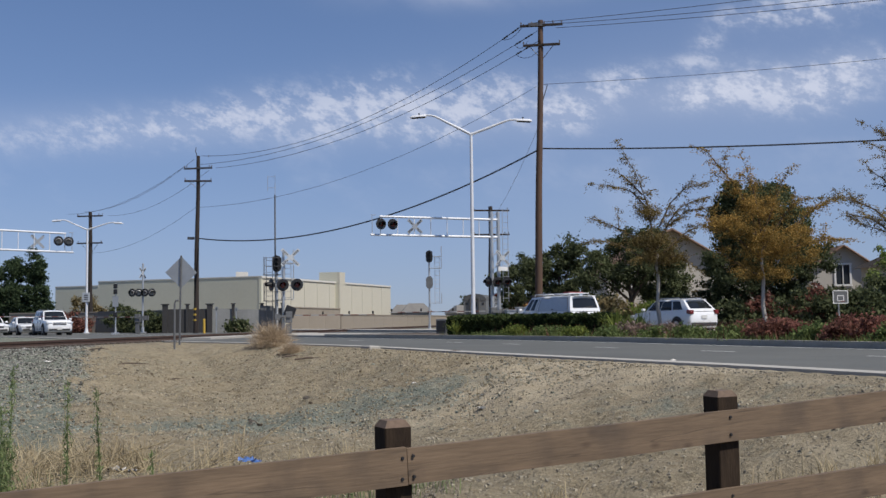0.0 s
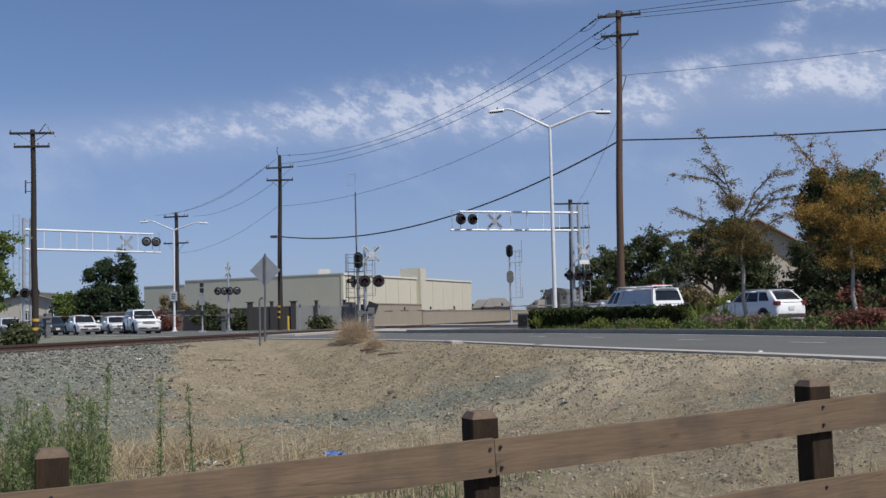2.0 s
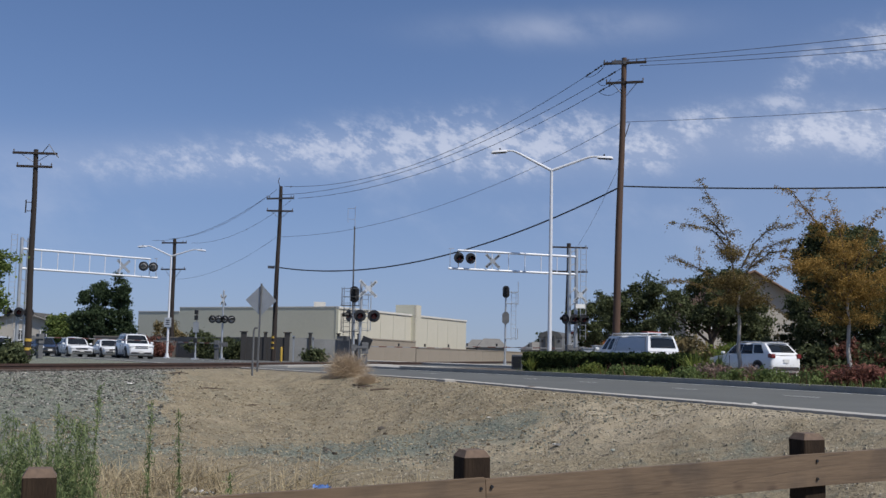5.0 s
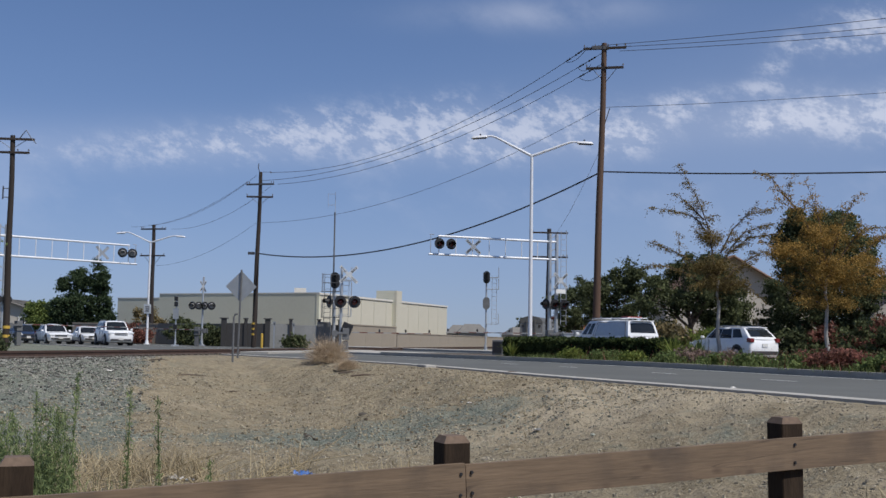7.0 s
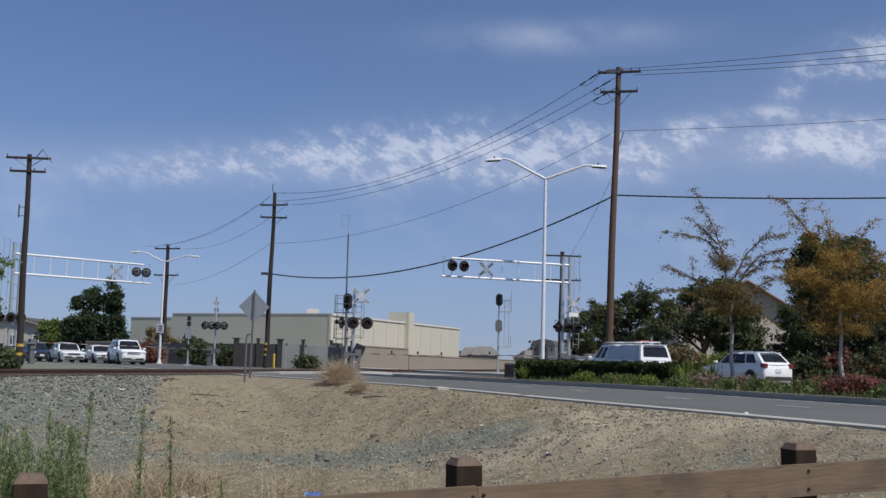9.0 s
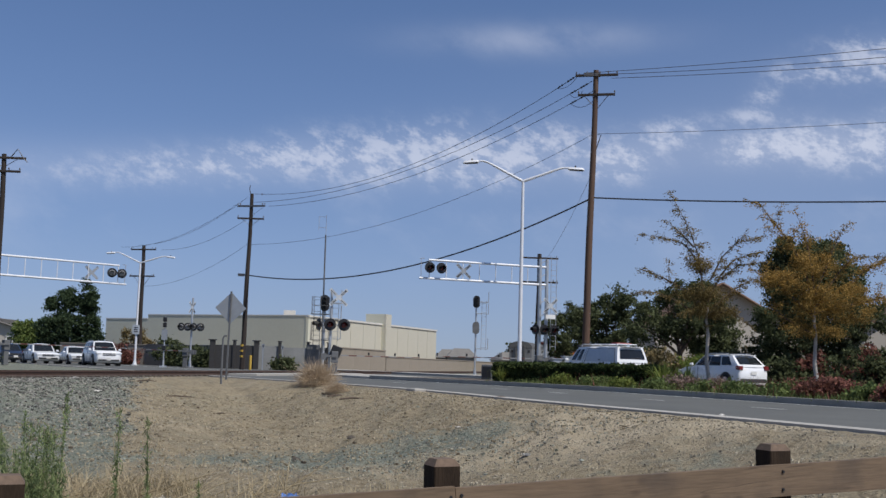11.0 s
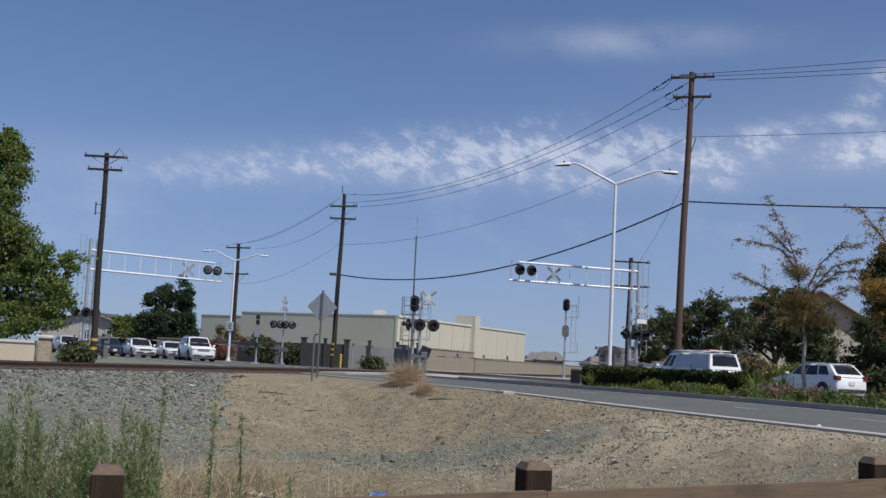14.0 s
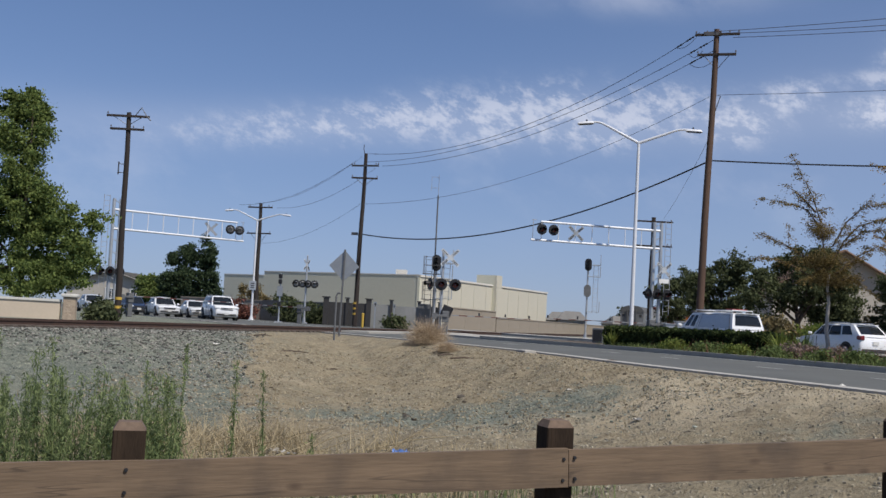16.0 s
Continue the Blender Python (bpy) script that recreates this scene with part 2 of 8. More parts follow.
def wood_material():
    """Sawn boards: long grain, broad stain and dark knots."""
    m = material("stained_fence_wood", (0.20, 0.139, 0.087), (0.11, 0.076, 0.047), rough=0.82, scale=2.4, fine=14, stretch=(0.55, 2.5, 6.0), bump=0.35, bump_dist=0.006, island=0.45)
    t = m.node_tree
    b = t.nodes["Principled BSDF"]
    was = b.inputs["Base Color"].links[0].from_socket
    tc = t.nodes.new("ShaderNodeTexCoord")
    oi = t.nodes.new("ShaderNodeObjectInfo")
    mp = t.nodes.new("ShaderNodeMapping")
    mp.inputs["Scale"].default_value = (3.3, 0.01, 6.5)
    t.links.new(tc.outputs["Object"], mp.inputs[0])
    off = t.nodes.new("ShaderNodeCombineXYZ")
    t.links.new(math_node(t, "MULTIPLY", oi.outputs["Random"], 30.0), off.inputs[0])
    t.links.new(off.outputs[0], mp.inputs["Location"])
    v = t.nodes.new("ShaderNodeTexVoronoi")
    v.inputs["Scale"].default_value = 1.0
    t.links.new(mp.outputs[0], v.inputs["Vector"])
    mr = t.nodes.new("ShaderNodeMapRange")
    mr.inputs[1].default_value, mr.inputs[2].default_value, mr.inputs[3].default_value, mr.inputs[4].default_value = 0.03, 0.16, 0.8, 0.0
    t.links.new(v.outputs["Distance"], mr.inputs[0])
    mx = t.nodes.new("ShaderNodeMix")
    mx.data_type = "RGBA"
    t.links.new(mr.outputs[0], mx.inputs[0])
    t.links.new(was, mx.inputs[6])
    mx.inputs[7].default_value = (0.055, 0.034, 0.022, 1)

    def long_noise(sx, sz, detail, shift):
        mp2 = t.nodes.new("ShaderNodeMapping")
        mp2.inputs["Scale"].default_value = (sx, 0.01, sz)
        t.links.new(tc.outputs["Object"], mp2.inputs[0])
        o2 = t.nodes.new("ShaderNodeCombineXYZ")
        t.links.new(math_node(t, "MULTIPLY_ADD", oi.outputs["Random"], 40.0, shift), o2.inputs[0])
        t.links.new(o2.outputs[0], mp2.inputs["Location"])
        n = t.nodes.new("ShaderNodeTexNoise")
        n.inputs["Scale"].default_value, n.inputs["Detail"].default_value = 1.0, detail
        t.links.new(mp2.outputs[0], n.inputs["Vector"])
        return n.outputs[0]

    def step_node(value, lo, hi, a, c):
        r = t.nodes.new("ShaderNodeMapRange")
        r.inputs[1].default_value, r.inputs[2].default_value, r.inputs[3].default_value, r.inputs[4].default_value = lo, hi, a, c
        t.links.new(value, r.inputs[0])
        return r.outputs[0]

    # drying cracks along the grain, and soft damp stains
    line = step_node(math_node(t, "ABSOLUTE", math_node(t, "SUBTRACT", long_noise(0.7, 12.0, 2, 0.0), 0.5)), 0.003, 0.010, 0.5, 0.0)
    crack = math_node(t, "MULTIPLY", line, step_node(long_noise(1.6, 5.0, 1, 7.0), 0.5, 0.58, 0.0, 1.0))
    stain = step_node(long_noise(3.0, 2.6, 5, 19.0), 0.5, 0.70, 0.0, 0.75)
    last = mx.outputs[2]
    for fac, colour in ((stain, (0.07, 0.052, 0.038, 1)), (crack, (0.03, 0.021, 0.015, 1))):
        m2 = t.nodes.new("ShaderNodeMix")
        m2.data_type = "RGBA"
        t.links.new(fac, m2.inputs[0])
        t.links.new(last, m2.inputs[6])
        m2.inputs[7].default_value = colour
        last = m2.outputs[2]
    t.links.new(last, b.inputs["Base Color"])
    return m


GROUND = ground_material()
ASPHALT = material("worn_asphalt", (0.118, 0.121, 0.110), (0.068, 0.071, 0.065), rough=0.85, scale=0.35, fine=9, bump=0.2)
CONCRETE = material("pale_concrete", (0.42, 0.40, 0.36), (0.30, 0.285, 0.255), rough=0.9, scale=1.2, fine=22)
CURB = material("kerb_concrete", (0.38, 0.355, 0.31), (0.25, 0.235, 0.205), rough=0.9, scale=1.2, fine=22)
LINE_PAINT = material("road_paint", (0.62, 0.62, 0.60), (0.42, 0.42, 0.41), rough=0.8, scale=2.5, fine=30, amount=1.4)
SOIL = material("planted_soil", (0.12, 0.09, 0.06), (0.07, 0.055, 0.04), rough=0.95, scale=1.5, fine=20, bump=0.6)
FENCE_WOOD = wood_material()
POST_WOOD = material("dark_stained_post", (0.05, 0.034, 0.022), (0.02, 0.014, 0.010), rough=0.9, scale=4, fine=26, stretch=(5, 5, 0.8), bump=0.4, bump_dist=0.006, island=0.3)
POST_WOOD.node_tree.nodes["Principled BSDF"].inputs["Specular IOR Level"].default_value = 0.15
POST_TOP = material("weathered_post_end_grain", (0.165, 0.115, 0.08), (0.08, 0.055, 0.038), rough=0.9, scale=9, fine=40, bump=0.4, bump_dist=0.006, island=0.3)
POLE_WOOD = material("creosoted_pole_wood", (0.115, 0.066, 0.042), (0.045, 0.028, 0.02), rough=0.85, scale=1.2, fine=9, stretch=(3, 3, 0.25), island=0.25)
OLD_POLE = material("weathered_dark_pole_wood", (0.036, 0.026, 0.021), (0.018, 0.014, 0.012), rough=0.9, scale=1.2, fine=9, stretch=(3, 3, 0.25), island=0.25)
GALV = material("galvanised_steel", (0.52, 0.54, 0.56), (0.38, 0.40, 0.42), rough=0.45, metal=0.6, scale=3, fine=30, bump=0.05)
ALU = material("painted_aluminium", (0.74, 0.75, 0.76), (0.62, 0.63, 0.65), rough=0.45, metal=0.12, scale=3, fine=30, bump=0.03)
SIGN_BACK = material("bare_sign_aluminium", (0.36, 0.38, 0.40), (0.29, 0.31, 0.33), rough=0.5, metal=0.5, scale=3, fine=20, bump=0.02)
BLACK = material("black_paint", (0.018, 0.018, 0.02), (0.010, 0.010, 0.011), rough=0.5, scale=4, fine=30, bump=0.05)
CABLE = material("black_cable", (0.02, 0.02, 0.022), (0.012, 0.012, 0.013), rough=0.6, bump=0)
WIRE = material("weathered_wire", (0.10, 0.10, 0.105), (0.06, 0.06, 0.065), rough=0.5, metal=0.5, bump=0)
PORCELAIN = material("insulator_porcelain", (0.16, 0.14, 0.13), (0.08, 0.07, 0.06), rough=0.25, bump=0)
WHITE_PAINT = material("white_paint", (0.78, 0.78, 0.76), (0.62, 0.62, 0.60), rough=0.45, scale=3, fine=30, bump=0.03)
OLD_WHITE = material("dulled_white_paint", (0.48, 0.51, 0.54), (0.34, 0.365, 0.39), rough=0.6, scale=4, fine=30, bump=0.1)
RED_PAINT = material("red_paint", (0.27, 0.035, 0.03), (0.17, 0.025, 0.022), rough=0.45, scale=3, fine=30, bump=0.03)
RED_LENS = material("dark_red_lens", (0.10, 0.012, 0.012), (0.05, 0.008, 0.008), rough=0.15, scale=3, fine=30, bump=0)
YELLOW = material("faded_yellow_paint", (0.55, 0.36, 0.05), (0.40, 0.26, 0.04), rough=0.7, scale=6, fine=30)
RUST = material("rusty_rail_steel", (0.095, 0.055, 0.04), (0.045, 0.028, 0.022), rough=0.8, metal=0.2, scale=4, fine=40)
TIE = material("weathered_timber_sleeper", (0.11, 0.085, 0.068), (0.05, 0.04, 0.034), rough=0.95, scale=3, fine=20, island=0.4)


# ---- shapes ----
def box(bm, c, s, m=None):
    r = bmesh.ops.create_cube(bm, size=1.0, matrix=(m or Matrix()) @ Matrix.Translation(c) @ Matrix.Diagonal((*s, 1)))
    return r["verts"]


def bevel(bm, w, seg=1):
    bmesh.ops.bevel(bm, geom=bm.edges[:], offset=w, segments=seg, affect="EDGES", profile=0.6, clamp_overlap=True)


def cyl(bm, p0, p1, r0, r1=None, seg=12, caps=True):
    p0, p1 = Vector(p0), Vector(p1)
    d = p1 - p0
    q = d.to_track_quat("Z", "Y").to_matrix().to_4x4()
    bmesh.ops.create_cone(bm, cap_ends=caps, segments=seg, radius1=r0, radius2=r0 if r1 is None else r1, depth=d.length, matrix=Matrix.Translation((p0 + p1) / 2) @ q)


def tube(bm, pts, radii, seg=8):
    """A round bar that follows points, tapered by its radii."""
    pts = [Vector(p) for p in pts]
    if isinstance(radii, (int, float)):
        radii = [radii] * len(pts)
    rings = []
    for i, p in enumerate(pts):
        d = (pts[min(i + 1, len(pts) - 1)] - pts[max(i - 1, 0)]).normalized()
        side = d.cross(Vector((0, 1, 0)) if abs(d.z) > 0.9 else Vector((0, 0, 1))).normalized()
        up = side.cross(d).normalized()
        rings.append([bm.verts.new(p + radii[i] * (math.cos(a) * side + math.sin(a) * up)) for a in (2 * math.pi * k / seg for k in range(seg))])
    for a, b in zip(rings, rings[1:]):
        for k in range(seg):
            bm.faces.new((a[k], a[(k + 1) % seg], b[(k + 1) % seg], b[k]))
    bm.faces.new(rings[0][::-1])
    bm.faces.new(rings[-1])


def ball(bm, c, r, s=(1, 1, 1), sub=2):
    bmesh.ops.create_icosphere(bm, subdivisions=sub, radius=r, matrix=Matrix.Translation(c) @ Matrix.Diagonal((*s, 1)))


def smooth(me, angle=35):
    for p in me.polygons:
        p.use_smooth = True
    me.set_sharp_from_angle(angle=radians(angle))


def part(name, bm, mat, parent=None, label="", soft=True):
    """Links a bmesh as one mesh object under a thing or a part."""
    me = bpy.data.meshes.new(name)
    bmesh.ops.recalc_face_normals(bm, faces=bm.faces[:])
    bm.to_mesh(me)
    bm.free()
    me.materials.append(mat)
    if soft:
        smooth(me)
    ob = new(name, me)
    if parent is not None:
        ob.parent = parent
    if label:
        ob["label"] = label
    return ob


def thing(name, m, label, category, group="", kind=""):
    ob = new(name)
    ob.empty_display_size = 0.2
    ob.matrix_world = m
    return tagged(ob, label, category, group, kind)


def mesh_from(name, verts, faces, mat, parent=None, label=""):
    me = bpy.data.meshes.new(name)
    me.from_pydata(verts, [], faces)
    me.update()
    me.materials.append(mat)
    ob = new(name, me)
    if parent is not None:
        ob.parent = parent
    if label:
        ob["label"] = label
    return ob


# ---- plan ----
# near edge of the road, from behind the camera's shoulder to beyond the crossing
EDGE = [Vector(p) for p in ((17.5, -20), (11.2, 0), (6.3, 15.7), (2.85, 24.7), (-0.1, 33.2), (-3.1, 39), (-6.9, 45), (-13.5, 56), (-27.0, 80), (-42.0, 107), (-75, 165), (-150, 290))]


def smooth_line(pts, step=1.5):
    out = []
    n = len(pts)
    for i in range(n - 1):
        p0, p1, p2, p3 = pts[max(i - 1, 0)], pts[i], pts[i + 1], pts[min(i + 2, n - 1)]
        k = max(2, int((p2 - p1).length / step))
        for j in range(k):
            u = j / k
            out.append(0.5 * ((2 * p1) + (p2 - p0) * u + (2 * p0 - 5 * p1 + 4 * p2 - p3) * u * u + (3 * p1 - p0 - 3 * p2 + p3) * u ** 3))
    out.append(pts[-1].copy())
    return out


LINE = smooth_line(EDGE)
NORM = []
for i, p in enumerate(LINE):
    d = (LINE[min(i + 2, len(LINE) - 1)] - LINE[max(i - 2, 0)]).normalized()
    NORM.append(Vector((d.y, -d.x)))
LINE_NP, NORM_NP = np.array([tuple(p) for p in LINE]), np.array([tuple(p) for p in NORM])
TRACK_AT, TRACK_DIR = Vector((-13.95, 33.0)), Vector((0.2425, 0.9701))


def strip(name, offset0, offset1, z0, mat, z1=None, first=0, last=None, label="", category="", parent=None, kind="structure", skirt=0.0):
    """A band along the road between two offsets from its near edge."""
    z1 = z0 if z1 is None else z1
    vs, fs = [], []
    ids = range(first, len(LINE) if last is None else last)
    for i in ids:
        a, b = LINE[i] + NORM[i] * offset0, LINE[i] + NORM[i] * offset1
        vs += [(a.x, a.y, z0 - skirt), (a.x, a.y, z0), (b.x, b.y, z1), (b.x, b.y, z1 - skirt)]
    n = len(ids)
    for k in range(n - 1):
        o = 4 * k
        fs.append((o + 1, o + 5, o + 6, o + 2)[::-1])
        if skirt:
            fs += [(o, o + 4, o + 5, o + 1)[::-1], (o + 2, o + 6, o + 7, o + 3)[::-1]]
    if skirt:
        fs += [(0, 1, 2, 3), (4 * n - 1, 4 * n - 2, 4 * n - 3, 4 * n - 4)]
    ob = mesh_from(name, vs, fs, mat, parent)
    return tagged(ob, label, category, kind=kind if parent is None else "")


def index_at(y):
    return int(np.argmin(np.abs(LINE_NP[:, 1] - y)))


def near(offset, y):
    """A point at an offset across the road, beside the edge's point at that y."""
    i = index_at(y)
    p = LINE[i] + NORM[i] * offset
    return p.x, p.y


def smoothstep(a, b, x):
    u = np.clip((x - a) / (b - a), 0, 1)
    return u * u * (3 - 2 * u)


def relief(x, y):
    """Humps, washed runnels and clods of the dirt."""
    return np.array([noise.noise((a * 0.5, b * 0.5, 0)) * 0.11 + noise.noise((a * 1.5, b * 0.6, 4)) * 0.10 + noise.noise((a * 2.4, b * 2.0, 8)) * 0.08 + abs(noise.noise((a * 4.5 + b, b * 3.0, 2))) * 0.07 if -26 < a < 14 and 0 < b < 46 else 0.0 for a, b in zip(x, y)])


def ground_height(x, y):
    """Height of the dirt: low in front, ramped up to the road and the track."""
    x, y = np.atleast_1d(np.asarray(x, float)), np.atleast_1d(np.asarray(y, float))
    out, road_d = np.empty(x.shape), np.empty(x.shape)
    for s in range(0, len(x), 4000):
        px, py = x[s:s + 4000], y[s:s + 4000]
        dx, dy = px[:, None] - LINE_NP[None, :, 0], py[:, None] - LINE_NP[None, :, 1]
        k = np.argmin(dx * dx + dy * dy, axis=1)
        r = np.arange(len(px))
        road_d[s:s + 4000] = -(dx[r, k] * NORM_NP[k, 0] + dy[r, k] * NORM_NP[k, 1])
    ex = (x - TRACK_AT.x) * TRACK_DIR.y - (y - TRACK_AT.y) * TRACK_DIR.x
    low = -1.02 + 0.10 * smoothstep(-4, 6, x)
    bank = 1 - smoothstep(0.5, 6.2, road_d)
    ballast = 1 - smoothstep(1.9, 13.0, ex)
    k = np.maximum(bank, ballast)
    z = low * (1 - k) - 0.03 * k
    fade = np.clip((road_d - 0.5) / 1.2, 0, 1) * np.clip((ex - 2) / 2, 0, 1)
    return z + relief(x, y) * fade, road_d, ex



# ---- ground, road, track ----
def build_ground():
    xs = np.concatenate([np.linspace(-1500, -60, 14), np.arange(-58, -26, 2.0), np.arange(-26, -13, 0.4), np.arange(-13, 11, 0.17), np.arange(11, 14, 0.5), np.arange(14, 60, 2.0), np.linspace(62, 1500, 14)])
    ys = np.concatenate([np.linspace(-1200, -14, 10), np.arange(-12, 3, 1.0), np.arange(3, 15, 0.32), np.arange(15, 38, 0.17), np.arange(38, 46, 0.4), np.arange(46, 120, 2.0), np.linspace(122, 4000, 20)])
    gx, gy = np.meshgrid(xs, ys)
    fx, fy = gx.ravel(), gy.ravel()
    z, rd, ex = ground_height(fx, fy)
    z = np.where((rd < 0.05), -0.06, z)
    nx = len(xs)
    faces = [(j * nx + i, j * nx + i + 1, (j + 1) * nx + i + 1, (j + 1) * nx + i) for j in range(len(ys) - 1) for i in range(nx - 1)]
    ob = mesh_from("ground", list(zip(fx, fy, z)), faces, GROUND)
    smooth(ob.data, 60)
    # ballast beside the track, a washed-out patch of it in the hollow, silt at the foot of the bank
    side = fx - (-10.45 + (41.0 - fy) * 0.252) + 0.35 * np.sin(fy * 1.9) * np.sin(fy * 0.7 + 1)
    ball_ = smoothstep(0.5, -0.5, side) * smoothstep(12.0, 19.0, fy)
    ball_ = np.maximum(ball_, smoothstep(2.0, 0.5, np.abs(ex)))
    ball_ = np.maximum(ball_, 0.85 * np.exp(-(((fx + 1.0) / 4.4) ** 2 + ((fy - 19.5) / 2.3) ** 2)))
    ball_ = np.maximum(ball_, 0.34 * np.exp(-(((fx - 4.5) / 3.2) ** 2 + ((fy - 14.0) / 4.0) ** 2)))
    silt = 0.5 * np.exp(-(((fx + 5.0) / 2.6) ** 2 + ((fy - 25.0) / 1.6) ** 2)) + 0.85 * np.exp(-(((fx - 3.4) / 4.6) ** 2 + ((fy - 18.0) / 2.6) ** 2)) + 0.5 * np.exp(-(((fx - 4.0) / 3.0) ** 2 + ((fy - 9.5) / 2.5) ** 2))
    silt = silt + 0.35 * np.exp(-((rd - 1.4) / 1.2) ** 2)
    for name, values in (("gravel", ball_), ("silt", silt)):
        a = ob.data.attributes.new(name, "FLOAT", "POINT")
        a.data.foreach_set("value", values.astype(np.float32))
    tagged(ob, "dry brown dirt bank with patches of grey gravel", "ground", kind="structure")


build_ground()
strip("road", 0.45, 8.0, 0.0, ASPHALT, label="two-lane grey asphalt carriageway with worn lane paint", category="road")
strip("road_gutter", 0.0, 0.45, 0.004, CONCRETE, label="pale concrete edge strip along the asphalt", category="gutter", skirt=0.25)
M0, M1 = index_at(-18), index_at(49.0)
M2 = index_at(62.0)
strip("road_far", 13.2, 22.0, 0.0, ASPHALT, label="asphalt carriageway behind the planted median", category="road")
strip("road_crossing", 8.0, 13.2, -0.004, ASPHALT, first=M2 - 2, label="asphalt between the carriageways at the crossing", category="road")
strip("pavement", 22.0, 25.0, 0.14, CONCRETE, first=0, label="pale concrete footpath beside the far carriageway", category="pavement", skirt=0.2)
strip("median_soil", 8.18, 13.0, 0.13, SOIL, first=M0, last=M1, label="dark planted soil of the raised median", category="median")
strip("median_apron", 8.0, 13.2, 0.10, CONCRETE, first=M1 - 1, last=M2, label="pale concrete apron at the median nose", category="pavement", skirt=0.2)
strip("kerb", 8.0, 8.18, 0.16, CURB, first=M0, last=M1, label="weathered concrete kerb along the median", category="kerb", skirt=0.25)
strip("kerb", 13.0, 13.2, 0.16, CURB, first=M0, last=M1, label="weathered concrete kerb along the median", category="kerb", skirt=0.25)
strip("median_line", 7.55, 7.67, 0.005, LINE_PAINT, label="worn painted line beside the median kerb", category="road marking")


def lane_dash(y0, offset):
    i = index_at(y0)
    p, n = LINE[i] + NORM[i] * offset, NORM[i]
    d = Vector((-n.y, n.x))
    vs = []
    for u, v in ((-0.06, 0), (0.06, 0), (0.06, 1.15), (-0.06, 1.15)):
        q = p + n * u + d * v
        vs.append((q.x, q.y, 0.005))
    tagged(mesh_from("lane_dash", vs, [(0, 1, 2, 3)], LINE_PAINT), "short white painted lane dash on asphalt", "road marking", "lane dashes on the road", "structure")


for k in range(13):
    lane_dash(5.0 + 4.35 * k, 4.45)


def rail_track():
    m = Matrix.Translation((TRACK_AT.x, TRACK_AT.y, 0)) @ pose(0, 0, 0, 0, 0, -math.degrees(math.atan2(TRACK_DIR.x, TRACK_DIR.y)))
    top = thing("railway_track", m, "rusty steel rails on weathered sleepers", "railway track", kind="structure")
    prof = [(-0.07, 0), (0.07, 0), (0.07, 0.012), (0.012, 0.03), (0.012, 0.12), (0.036, 0.13), (0.036, 0.165), (-0.036, 0.165), (-0.036, 0.13), (-0.012, 0.12), (-0.012, 0.03), (-0.07, 0.012)]
    for sx in (-0.72, 0.72):
        bm = bmesh.new()
        a = [bm.verts.new((sx + x, -70, z + 0.0)) for x, z in prof]
        b = [bm.verts.new((sx + x, 230, z + 0.0)) for x, z in prof]
        for k in range(len(prof)):
            bm.faces.new((a[k], a[(k + 1) % len(prof)], b[(k + 1) % len(prof)], b[k]))
        part("rail", bm, RUST, top, soft=False)
    bm = bmesh.new()
    box(bm, (0, 0, 0), (2.6, 0.22, 0.16))
    bevel(bm, 0.012)
    first = part("sleeper", bm, TIE, top)
    first.location = (0, -30, -0.045)
    for k in range(1, 110):
        o = first.copy()
        scene.collection.objects.link(o)
        o.location = (random.uniform(-0.03, 0.03), -30 + 0.52 * k, -0.045 + random.uniform(-0.008, 0.004))
        if 18 < o.location.y < 38:
            o.location.z -= 0.13
    bm = bmesh.new()
    box(bm, (0, 27.5, 0.04), (1.30, 17, 0.10))
    box(bm, (-1.55, 27.5, 0.04), (1.4, 17, 0.10))
    box(bm, (1.55, 27.5, 0.04), (1.4, 17, 0.10))
    part("crossing_panel", bm, CONCRETE, top, "concrete crossing panels", soft=False)


rail_track()



